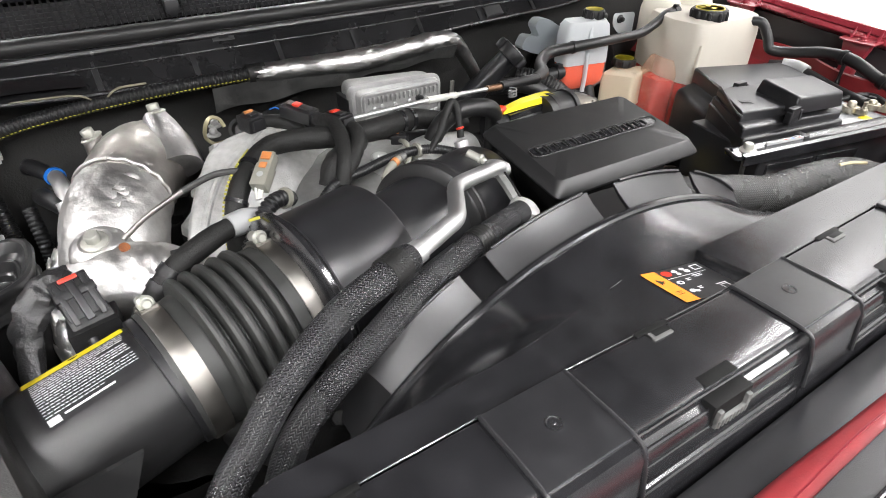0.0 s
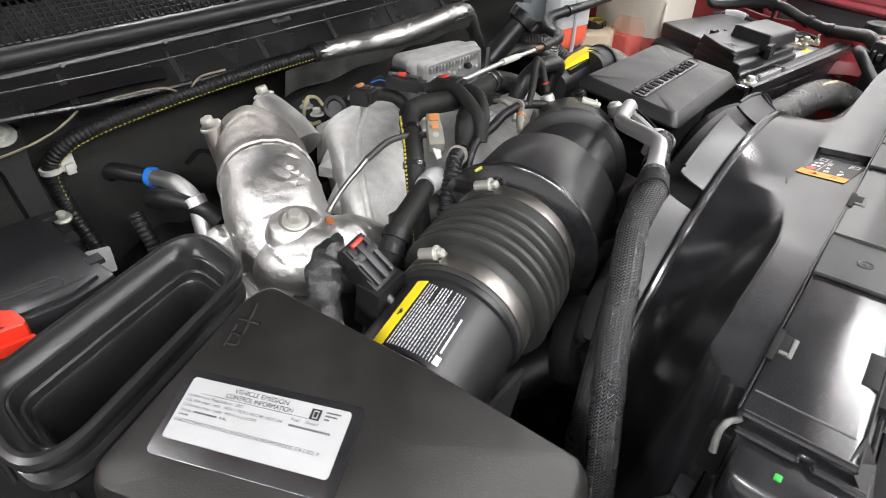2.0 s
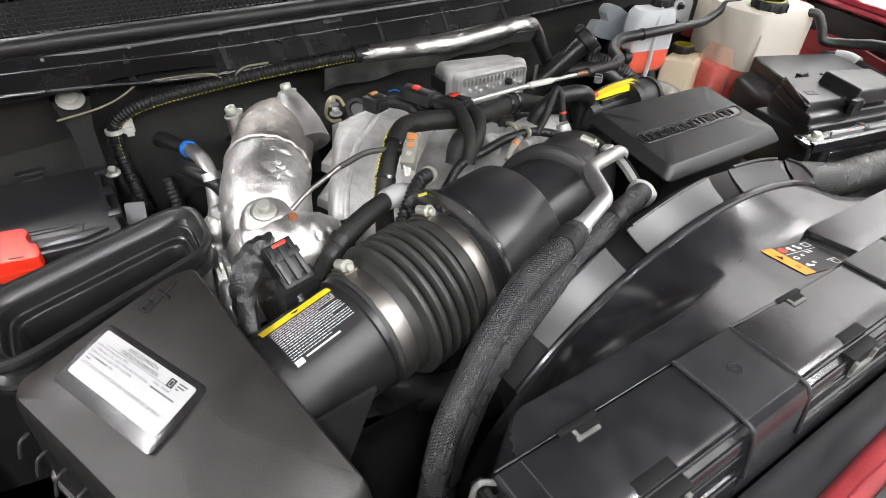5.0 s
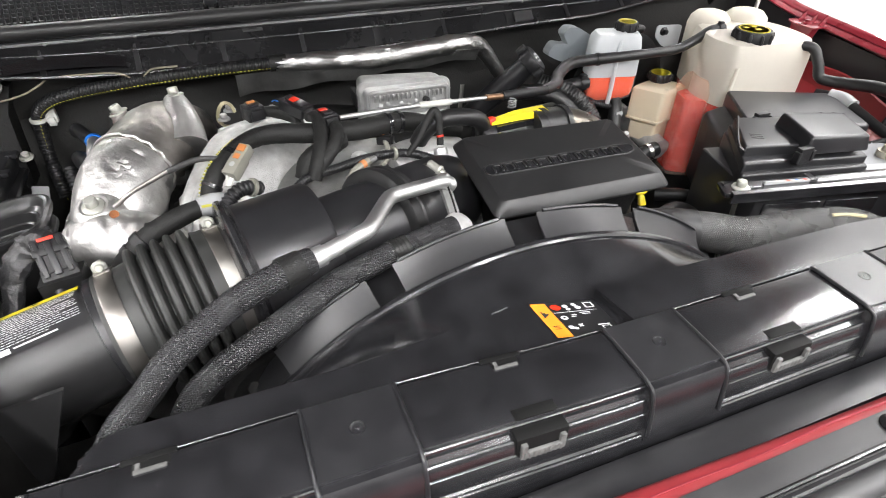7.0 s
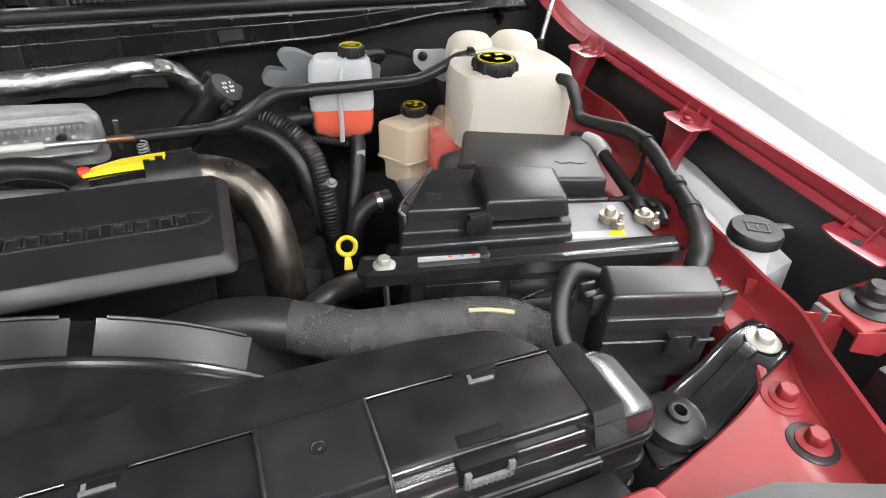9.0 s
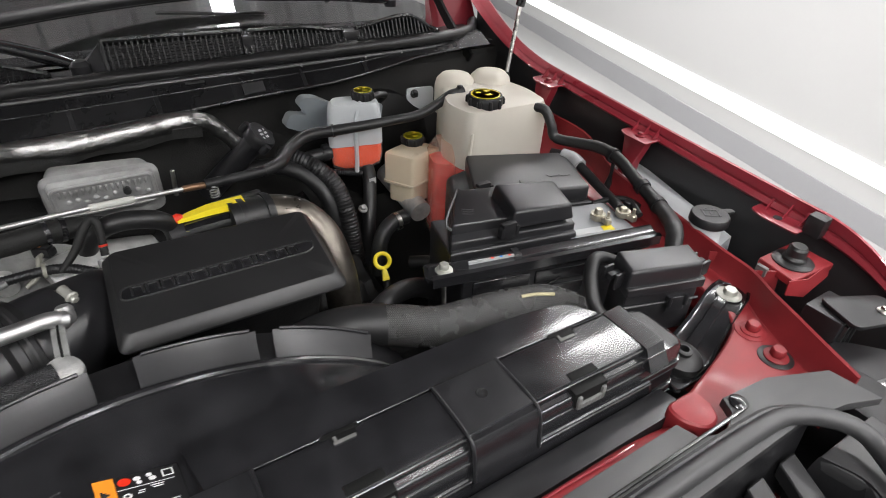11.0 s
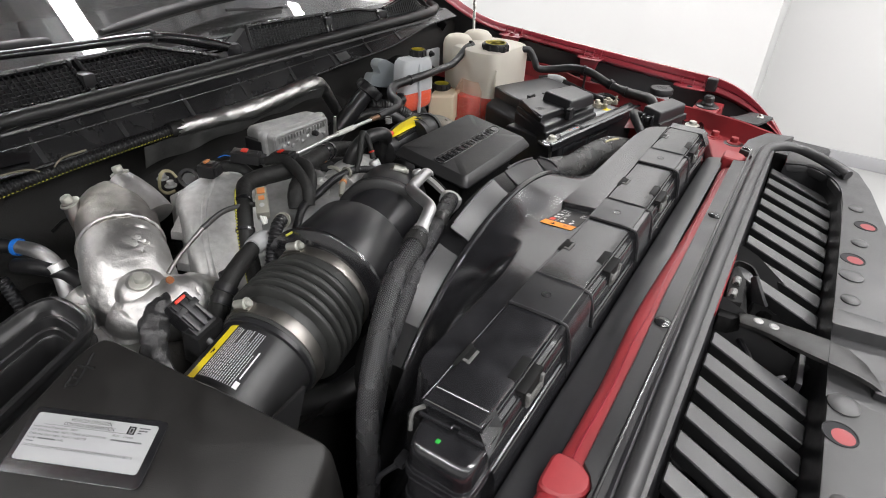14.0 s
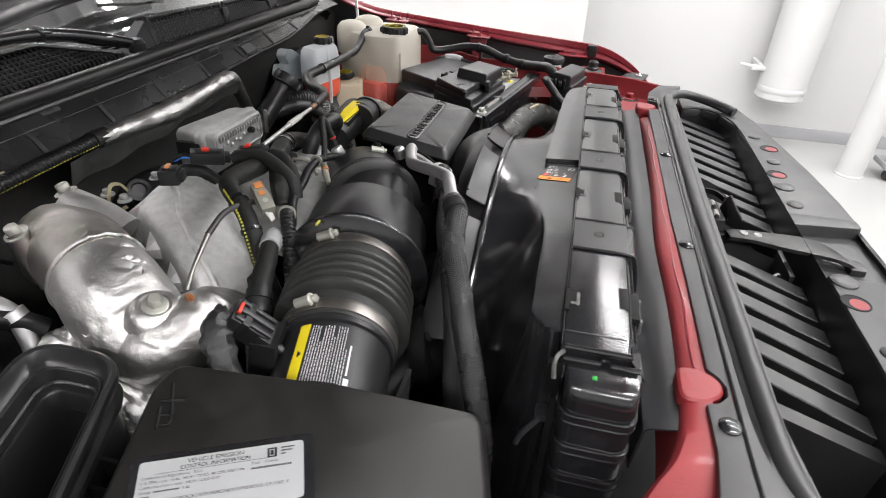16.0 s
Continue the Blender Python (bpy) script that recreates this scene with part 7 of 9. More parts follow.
def strut_bolt():
    t = thing("wing_bracket", (-0.507, 0.877, 1.2), "black bracket with a pale flange bolt on the bulkhead", "bracket")
    part("arm", bevelled(loft([[(-0.530, 0.885, 1.284), (-0.484, 0.885, 1.284), (-0.484, 0.905, 1.284), (-0.530, 0.905, 1.284)], [(-0.520, 0.86, 1.25), (-0.494, 0.86, 1.25), (-0.494, 0.90, 1.25), (-0.520, 0.90, 1.25)], [(-0.516, 0.84, 1.14), (-0.496, 0.84, 1.14), (-0.496, 0.88, 1.14), (-0.516, 0.88, 1.14)]]), 0.003), near_black, t)
    part("bolt", hex_bolt((-0.507, 0.877, 1.286), (0, -0.5, 0.85), 0.020, 0.006, 0.017), cap_zinc, t, "pale zinc flange bolt")
    return t


strut_bolt()
solo("insulation_edge", join(tube([(-0.53, 0.86, 1.268), (-0.48, 0.865, 1.272), (-0.45, 0.862, 1.283), (-0.43, 0.86, 1.295)], 0.0014, 8, 6, wobble=0.5), tube([(-0.43, 0.856, 1.300), (-0.34, 0.853, 1.297), (-0.31, 0.851, 1.283), (-0.288, 0.850, 1.297), (-0.25, 0.851, 1.298)], 0.0014, 8, 6, wobble=0.5)), material("yellowed_felt", (0.20, 0.18, 0.13), 0.9, 0, 0.6, 0.002, 0.3, 0.02), "torn pale edge of insulation felt", "insulation")


def coolant_pipe_blue():
    t = thing("coolant_quick_joint", (-0.39, 0.8, 1.2), "aluminium pipe with a bright blue quick joint ring", "pipe")
    part("pipe", tube([(-0.391, 0.821, 1.209), (-0.387, 0.795, 1.2135), (-0.384, 0.765, 1.215), (-0.383, 0.742, 1.206), (-0.386, 0.730, 1.185), (-0.396, 0.712, 1.13), (-0.40, 0.70, 1.07)], 0.0098, 16, 8), alu, t)
    ax = Vector((0.012, -0.026, 0.0))
    part("blue_ring", lathe([(0.009, -0.003), (0.0122, -0.003), (0.0126, 0.0), (0.0122, 0.004), (0.009, 0.004)], (-0.391, 0.821, 1.209), ax, 22), blue_plastic, t, "bright blue locking ring")
    part("joint_body", tube([(-0.393, 0.825, 1.209), (-0.406, 0.846, 1.211), (-0.416, 0.865, 1.212), (-0.420, 0.872, 1.205)], [0.0100, 0.0105, 0.0105, 0.010], 16, 6), matt, t)
    part("collar", lathe([(0.0098, -0.006), (0.0135, -0.005), (0.0135, 0.005), (0.0098, 0.006)], (-0.3835, 0.7385, 1.203), (0.0, -0.5, -0.8), 20), alu, t)
    part("second_pipe", tube([(-0.398, 0.70, 1.15), (-0.405, 0.66, 1.12), (-0.43, 0.60, 1.06)], 0.0075, 12, 6), alu, t)
    return t


coolant_pipe_blue()


def dark_engine():
    """What fills the depths of the bay: block, covers, hoses."""
    t = thing("engine_block", (CX, 0.6, 0.75), "near-black engine block and covers deep in the bay", "engine")
    part("block", grid(lambda u, v: (-0.44 + 0.86 * u, 0.36 + 0.52 * v, 1.085 + 0.05 * noise.noise(Vector((u * 7, v * 5, 0))) + 0.02 * noise.noise(Vector((u * 25, v * 18, 4)))), 60, 40), near_black, t)
    part("block_front", grid(lambda u, v: (-0.44 + 0.86 * u, 0.36 - 0.05 * v + 0.02 * noise.noise(Vector((u * 12, v * 6, 2))), 1.09 - 0.4 * v), 50, 16), near_black, t)
    part("block_side", grid(lambda u, v: (0.42 + 0.05 * v, 0.36 + 0.52 * u, 1.09 - 0.4 * v), 12, 12), near_black, t)
    part("valley_pipe", tube([(-0.05, 0.70, 1.19), (0.04, 0.69, 1.20), (0.10, 0.66, 1.19), (0.14, 0.60, 1.16)], 0.022, 16), rubber, t)
    part("fan_hub", lathe([(0.0, 0.0), (0.05, 0.0), (0.06, 0.02), (0.02, 0.05), (0, 0.05)], (CX, 0.30, 1.0), (0, 1, 0), 24), near_black, t)
    part("side_hose", tube([(-0.30, 0.42, 1.06), (-0.26, 0.36, 1.08), (-0.20, 0.33, 1.10), (-0.18, 0.30, 1.05)], 0.022, 14), rubber, t)
    part("pulley", lathe([(0.0, 0), (0.05, 0), (0.052, 0.01), (0.048, 0.02), (0.0, 0.02)], (-0.21, 0.34, 1.11), (0.2, -1, 0.2), 26), near_black, t)
    part("bolt_head", hex_bolt((-0.225, 0.325, 1.135), (0, -0.7, 0.7), 0.014, 0.009, 0.012), near_black, t)
    return t


dark_engine()

# ---- engine cover ----
def engine_cover():
    t = thing("engine_cover", (0.19, 0.45, 1.1), "matt black plastic engine cover with a recessed name slot", "cover")
    c = [(0.061, 0.365), (0.305, 0.368), (0.3085, 0.510), (0.065, 0.511)]
    cx, cy = 0.1845, 0.4385

    def lift(x, y, h):
        return (x, y, 1.2655 + (y - 0.366) * 0.15 - (x - 0.061) * 0.032 + h)

    def ring(d, h, r=0.010):
        kx, ky = 1 - d / 0.122, 1 - d / 0.0725
        return [lift(x, y, h) for x, y in round_poly([(cx + (a - cx) * kx, cy + (b - cy) * ky) for a, b in c], r, 6)]

    part("shell", loft([ring(0.012, -0.020), ring(0.003, -0.0185), ring(0.0008, -0.0165), ring(0.0, -0.0140), ring(0.0006, -0.0122), ring(0.0088, -0.0010), ring(0.0105, 0.0), ring(0.055, 0.0008)]), grained, t, sharp=24.0)
    # Simple block under the slab; the underside's shade is put into its colour.
    part("core", loft([ring(0.035, -0.12), ring(0.022, -0.024), ring(0.016, -0.018)]), near_black, t, "near-black block below the cover, coloured for the shaded underside")
    slot = [(0.080, 0.4195), (0.275, 0.4215), (0.286, 0.4265), (0.2895, 0.4365), (0.284, 0.4410), (0.082, 0.4395), (0.0765, 0.4355), (0.0750, 0.4245)]
    pan = round_poly(slot, 0.004)
    part("slot_recess", loft([[lift(x, y, 0.0010) for x, y in pan], [lift(cx + (x - cx) * 0.99, 0.430 + (y - 0.430) * 0.9, 0.0012) for x, y in pan]]), gloss, t)
    part("slot_rim", tube([Vector(lift(x, y, 0.0012)) for x, y in pan + [pan[0]]], 0.0011, 6, 1), grained, t)
    x = 0.086
    for w in (0.013, 0.013, 0.013, 0.013, 0.017, 0.013, 0.013, 0.0, 0.012, 0.004, 0.012, 0.0, 0.013, 0.012):
        if w:
            mm = Matrix.Translation(lift(x + w / 2, 0.4300 + (x - 0.08) * 0.008, 0.0013)) @ pose(0, 0, 0, 8.5, 1.8, 0.5)
            h = 0.0068
            part("raised_mark", moved(join(box(-w / 2, -w / 2 + 0.0022, -h, h, 0.0, 0.0014, 0.0004, 1), box(-w / 2, w / 2, h - 0.0022, h, 0.0, 0.0014, 0.0004, 1), box(w / 2 - 0.0022, w / 2, -h * 0.8, h, 0.0, 0.0014, 0.0004, 1)), mm), grained, t)
            x += w + 0.0020
        else:
            x += 0.006
    return t


engine_cover()


# ---- air conditioning line and braided hoses ----
def ac_line():
    t = thing("air_conditioning_line", (-0.07, 0.35, 1.2), "bent aluminium refrigerant pipe with braided black sleeves", "pipe")
    part("pipe", tube([(0.022, 0.4135, 1.278), (0.013, 0.411, 1.284), (-0.010, 0.4045, 1.2865), (-0.034, 0.3975, 1.289), (-0.050, 0.3915, 1.2905), (-0.058, 0.3835, 1.2915), (-0.066, 0.371, 1.293), (-0.076, 0.355, 1.295), (-0.086, 0.3395, 1.2965), (-0.094, 0.3315, 1.297), (-0.105, 0.327, 1.2965), (-0.125, 0.320, 1.294), (-0.146, 0.313, 1.292)], 0.0081, 18, 6), alu, t)
    part("end_cap", lathe([(0.0081, -0.004), (0.009, 0.0), (0.009, 0.004), (0.006, 0.008), (0, 0.0092)], (0.022, 0.4135, 1.278), (0.85, 0.3, -0.45), 18), alu, t)
    part("collar", tube([(-0.138, 0.3155, 1.2925), (-0.158, 0.3085, 1.2925)], 0.0100, 18, 3), alu, t)
    part("fork_block", bevelled(plate_strip([(0.018, 0.410, 1.277), (0.017, 0.394, 1.271), (0.016, 0.374, 1.260)], 0.006, 0.005, (0.2, -0.5, 0.85)), 0.0012), grimy_cast, t)
    part("fork_groove", tube([(0.0185, 0.4065, 1.2805), (0.0175, 0.391, 1.2745), (0.0165, 0.373, 1.2635)], 0.0012, 6, 4), near_black, t)
    part("union", lathe([(0.0, -0.024), (0.012, -0.022), (0.014, -0.012), (0.0165, -0.005), (0.0168, 0.004), (0.0145, 0.009), (0.008, 0.0125), (0, 0.013)], (0.0142, 0.3655, 1.252), (0.35, -0.25, 0.85), 26), cast, t)
    part("port_cap", lathe([(0.008, 0), (0.009, 0.004), (0.009, 0.014), (0.006, 0.018), (0, 0.018)], (0.024, 0.43, 1.262), (0, 0.3, 1), 18), alu, t)
    part("upper_hose", tube([(-0.150, 0.3110, 1.2925), (-0.177, 0.3000, 1.2930), (-0.2213, 0.2935, 1.278), (-0.2714, 0.2740, 1.256), (-0.2987, 0.2630, 1.2335), (-0.3358, 0.2440, 1.200), (-0.362, 0.2260, 1.12), (-0.372, 0.225, 0.98)], 0.0124, 22, 10), braid, t, "braided black hose sleeve")
    part("lower_hose", tube([(0.0085, 0.362, 1.256), (-0.0285, 0.350, 1.258), (-0.0889, 0.331, 1.258), (-0.1351, 0.3220, 1.2475), (-0.184, 0.3050, 1.2330), (-0.262, 0.2795, 1.2050), (-0.2967, 0.2700, 1.150), (-0.318, 0.2640, 1.087), (-0.325, 0.262, 0.98)], 0.0126, 22, 10), braid, t, "braided black hose sleeve")
    part("crimp", tube([(-0.052, 0.3425, 1.2585), (-0.070, 0.337, 1.2585)], 0.0142, 18, 3, ribs=(0.004, 0.0006)), worn_black, t, "worn ribbed crimp")
    part("sleeve_tie", tube([(-0.160, 0.3070, 1.2927), (-0.178, 0.3000, 1.2925)], 0.0142, 18, 2, wobble=0.1), tape, t)
    return t


ac_line()


# ---- rods, looms and connectors over the engine ----
def fuel_line():
    t = thing("fuel_line", (0.2, 0.66, 1.25), "thin steel fuel line running into a black hose", "hose")
    part("rod", tube([(-0.052, 0.624, 1.280), (0.06, 0.633, 1.277), (0.195, 0.654, 1.264)], 0.0034, 12), alu, t, "bright steel rod")
    part("tag", tube([(0.065, 0.634, 1.2768), (0.118, 0.642, 1.2716)], 0.0048, 12, 3), white_plastic, t, "pale printed sleeve")
    part("copper_joint", tube([(0.180, 0.652, 1.2655), (0.212, 0.657, 1.262)], 0.0050, 12, 3), material("dull_copper", (0.24, 0.14, 0.085), 0.4, 0.8, 0.2, 0.001, 0.2, 0.01), t, "copper coloured joint")
    part("sleeve", tube([(0.210, 0.657, 1.262), (0.26, 0.668, 1.257), (0.305, 0.68, 1.252)], 0.0078, 14), matt, t)
    part("hose", tube([(0.300, 0.679, 1.252), (0.335, 0.700, 1.250), (0.362, 0.738, 1.250), (0.40, 0.760, 1.258), (0.45, 0.748, 1.264), (0.50, 0.738, 1.267), (0.56, 0.735, 1.268), (0.61, 0.733, 1.270), (0.65, 0.735, 1.282), (0.68, 0.735, 1.296), (0.705, 0.732, 1.299)], [0.0088, 0.010, 0.0105, 0.0105, 0.0098, 0.009, 0.0085, 0.0085, 0.0088, 0.0088, 0.0085], 16, 8), rubber, t)
    part("hose_clip", tube([(0.445, 0.7487, 1.2638), (0.449, 0.748, 1.264)], 0.0115, 14, 2), satin, t)
    part("end_clip", join(tube([(0.694, 0.733, 1.298), (0.706, 0.732, 1.299)], 0.0102, 14, 2), box(0.694, 0.703, 0.728, 0.736, 1.307, 1.312, 0.001)), matt, t)
    return t


fuel_line()


def main_loom():
    t = thing("engine_wiring_loom", (-0.1, 0.58, 1.25), "thick cloth taped black engine wiring loom with branches", "wiring loom")
    run = [(0.13, 0.640, 1.225), (0.085, 0.634, 1.243), (0.045, 0.628, 1.257), (0.013, 0.620, 1.263), (-0.035, 0.604, 1.268), (-0.085, 0.605, 1.271), (-0.128, 0.609, 1.276), (-0.160, 0.605, 1.279), (-0.184, 0.586, 1.280), (-0.204, 0.563, 1.276), (-0.221, 0.544, 1.266), (-0.233, 0.531, 1.246), (-0.240, 0.520, 1.21), (-0.246, 0.508, 1.16), (-0.252, 0.497, 1.10)]
    part("trunk", tube(run, [0.0125, 0.0136, 0.0140, 0.0142, 0.0140, 0.0136, 0.0130, 0.0120, 0.0113, 0.0110, 0.0110, 0.0112, 0.0112, 0.0112, 0.0112], 18, 8, wobble=0.06), tape, t)
    thread = resample(curve_points([(x - 0.0095, y + 0.004, z + 0.0065) for x, y, z in run[8:14]], 8), 0.0022)
    part("tracer_thread", join(*[tube([thread[k], thread[k + 1]], 0.0014, 6, 1) for k in range(0, len(thread) - 1, 2)]), tracer_yellow, t, "yellow tracer thread")
    for p, q in (((0.0095, 0.6190, 1.2632), (0.0150, 0.6205, 1.2628)), ((0.0265, 0.6235, 1.2610), (0.0320, 0.6250, 1.2597)), ((-0.199, 0.569, 1.2772), (-0.203, 0.564, 1.2762)), ((-0.2265, 0.5385, 1.258), (-0.2290, 0.5362, 1.255))):
        part("cable_tie", tube([p, q], 0.0155 if p[0] > 0 else 0.0127, 18, 2), gloss, t)
    part("upper_branch", tube([(-0.092, 0.642, 1.279), (-0.086, 0.628, 1.284), (-0.084, 0.604, 1.287), (-0.087, 0.582, 1.280), (-0.092, 0.564, 1.270), (-0.100, 0.548, 1.258), (-0.108, 0.540, 1.240)], [0.0065, 0.0080, 0.0088, 0.0090, 0.0098, 0.0100, 0.009], 14, 8, wobble=0.08), tape, t)
    part("front_branch", tube([(-0.068, 0.606, 1.279), (-0.065, 0.592, 1.282), (-0.067, 0.577, 1.278), (-0.077, 0.562, 1.269), (-0.090, 0.551, 1.260), (-0.102, 0.544, 1.250)], [0.0055, 0.0080, 0.0088, 0.0092, 0.009, 0.008], 14, 8, wobble=0.08), tape, t)
    part("tape_wrap", tube([(-0.058, 0.592, 1.264), (-0.082, 0.577, 1.262), (-0.108, 0.562, 1.254), (-0.120, 0.555, 1.235)], [0.011, 0.0145, 0.0145, 0.011], 16, 8, wobble=0.12), tape, t)
    part("conduit", tube([(-0.150, 0.528, 1.222), (-0.118, 0.540, 1.243), (-0.075, 0.546, 1.248), (-0.030, 0.557, 1.249), (0.018, 0.561, 1.245), (0.052, 0.545, 1.238), (0.080, 0.528, 1.222)], 0.0062, 14, 8, ribs=(0.0035, 0.0005)), matt, t, "ribbed black conduit")
    part("conduit_clip", lathe([(0.0066, -0.002), (0.0095, -0.002), (0.0095, 0.002), (0.0066, 0.002)], (0.004, 0.5612, 1.247), (0.9, 0.05, -0.1), 20), grey_plastic, t, "pale ring clip")
    part("rear_branch", tube([(-0.150, 0.700, 1.272), (-0.125, 0.697, 1.268), (-0.105, 0.685, 1.26), (-0.10, 0.665, 1.245)], [0.007, 0.009, 0.009, 0.008], 12, 7, wobble=0.1), tape, t)
    return t


main_loom()


def plug(o, rz, rx, size, tab_mat, label, extra=None):
    t = thing("wiring_connector", o, label, "connector", "wiring connectors")
    m = Matrix.Translation(o) @ pose(0, 0, 0, rx, 0, rz)
    a, b, c = size
    part("housing", moved(join(box(-a, a, -b, b, -c, c, 0.002), box(-a * 0.7, a * 0.7, -b * 1.35, -b * 0.9, -c * 0.7, c * 0.7, 0.001)), m), matt, t)
    part("latch", moved(box(-a * 0.45, a * 0.45, -b * 0.8, b * 0.7, c, c * 1.3, 0.0008), m), satin, t)
    part("lock_tab", moved(box(-a * 0.45, a * 0.45, -b * 0.1, b * 0.35, c * 1.05, c * 1.5, 0.001), m), tab_mat, t, "coloured lock tab")
    if extra:
        for k, col in enumerate(extra):
            part("wire", moved(tube([((k - 1) * a * 0.5, b, 0), ((k - 1) * a * 0.7, b * 1.4, 0.001), ((k - 1) * a * 0.4, b * 1.9, -0.006)], 0.0009, 6, 5), m), col, t)
    return t


plug((-0.103, 0.672, 1.283), 35, 8, (0.012, 0.022, 0.008), red_plastic, "black wiring connector with a red lock tab", (blue_plastic, tape, tape))
plug((-0.073, 0.622, 1.284), 15, -6, (0.012, 0.018, 0.008), red_plastic, "black wiring connector with a red lock tab", (tape, blue_plastic, tape))
plug((-0.160, 0.690, 1.277), 20, 0, (0.0125, 0.0125, 0.010), orange_plastic, "square black sensor plug with an orange lock tab", None)
plug((0.004, 0.6085, 1.2455), 60, 0, (0.007, 0.010, 0.0065), orange_plastic, "small black plug with an orange lock tab", None)


def loom_bracket():
    t = thing("loom_bracket", (-0.19, 0.75, 1.2), "yellowed zinc steel loom bracket beside a black hose port", "bracket")
    part("arm", plate_strip([(-0.183, 0.742, 1.258), (-0.187, 0.748, 1.268), (-0.196, 0.753, 1.270), (-0.204, 0.752, 1.262), (-0.208, 0.751, 1.246), (-0.200, 0.749, 1.236), (-0.188, 0.746, 1.236)], 0.0024, 0.0016, (0.3, -0.6, 0.7)), yellowed_zinc, t)
    part("port", join(lathe([(0.013, -0.03), (0.013, -0.006), (0.015, -0.004), (0.015, 0.002), (0.010, 0.003), (0.009, -0.004), (0.0, -0.004)], (-0.165, 0.742, 1.250), (-0.5, -0.6, 0.5), 24), tube([(-0.160, 0.748, 1.245), (-0.140, 0.765, 1.222), (-0.125, 0.775, 1.18)], 0.012, 14, 5)), rubber, t, "black hose port")
    return t


loom_bracket()


def grey_joint():
    t = thing("sensor_plug_joint", (-0.19, 0.54, 1.27), "pale grey sensor plug with orange lock and conduit", "connector")
    a, b = Vector((-0.180, 0.553, 1.290)), Vector((-0.204, 0.526, 1.272))
    m = axes(a.lerp(b, 0.5), a - b, (0, 0, 1))
    part("housing", moved(join(box(-0.007, 0.009, -0.0085, 0.0085, -0.022, 0.006, 0.002), box(-0.006, 0.008, -0.0075, 0.0075, 0.004, 0.022, 0.002)), m), grey_plastic, t)
    part("orange_lock", moved(join(box(0.008, 0.0105, -0.005, 0.005, 0.010, 0.019, 0.0008), box(0.008, 0.0100, -0.004, 0.004, -0.001, 0.006, 0.0008)), m), orange_plastic, t)
    part("sticker", moved(lathe([(0.0035, 0.0), (0, 0.0003)], (0.0093, 0.0, -0.009), (1, 0, 0), 14), m), label_white, t)
    for k in range(3):
        part("wire", tube([b + Vector(((k - 1) * 0.004, 0.001, 0.001)), b + Vector((-0.005 + (k - 1) * 0.002, -0.008, -0.008))], 0.0016, 8, 3), white_plastic, t)
    part("conduit", tube([(-0.175, 0.520, 1.253), (-0.188, 0.511, 1.262), (-0.204, 0.502, 1.262), (-0.222, 0.492, 1.246), (-0.238, 0.484, 1.225), (-0.255, 0.478, 1.195), (-0.265, 0.472, 1.15)], 0.0088, 14, 8, ribs=(0.005, 0.0014)), matt, t)
    part("clip_ring", lathe([(0.0088, -0.002), (0.0112, -0.002), (0.0112, 0.002), (0.0088, 0.002)], (-0.184, 0.513, 1.260), (0.7, 0.3, -0.4), 20), grey_plastic, t)
    return t


grey_joint()


def taped_hose():
    t = thing("taped_hose", (-0.3, 0.49, 1.2), "cloth taped black hose with a white tape end", "hose")
    part("hose", tube([(-0.238, 0.508, 1.250), (-0.268, 0.497, 1.247), (-0.300, 0.488, 1.236), (-0.332, 0.478, 1.212), (-0.358, 0.468, 1.175), (-0.372, 0.462, 1.12)], [0.010, 0.0115, 0.012, 0.012, 0.012, 0.012], 16, 8, wobble=0.04), tape, t)
    part("white_tape", tube([(-0.214, 0.517, 1.243), (-0.228, 0.511, 1.249), (-0.246, 0.505, 1.250)], [0.0125, 0.0125, 0.012], 16, 5, wobble=0.1), label_white, t, "crumpled white tape")
    part("strap_clip", join(tube([(-0.305, 0.4865, 1.2335), (-0.313, 0.484, 1.228)], 0.0145, 16, 2), box(-0.304, -0.290, 0.488, 0.502, 1.232, 1.246, 0.002), tube([(-0.318, 0.482, 1.224), (-0.324, 0.480, 1.219)], 0.014, 16, 2)), matt, t)
    return t


taped_hose()


def breather_hose():
    t = thing("breather_hose", (0.08, 0.6, 1.2), "looped black rubber breather hose", "hose")
    part("hose", tube([(0.042, 0.602, 1.18), (0.046, 0.597, 1.225), (0.056, 0.592, 1.253), (0.073, 0.588, 1.269), (0.095, 0.586, 1.274), (0.119, 0.581, 1.273), (0.140, 0.585, 1.262), (0.151, 0.594, 1.240), (0.154, 0.602, 1.19)], 0.0122, 20, 8), rubber, t)
    return t


breather_hose()


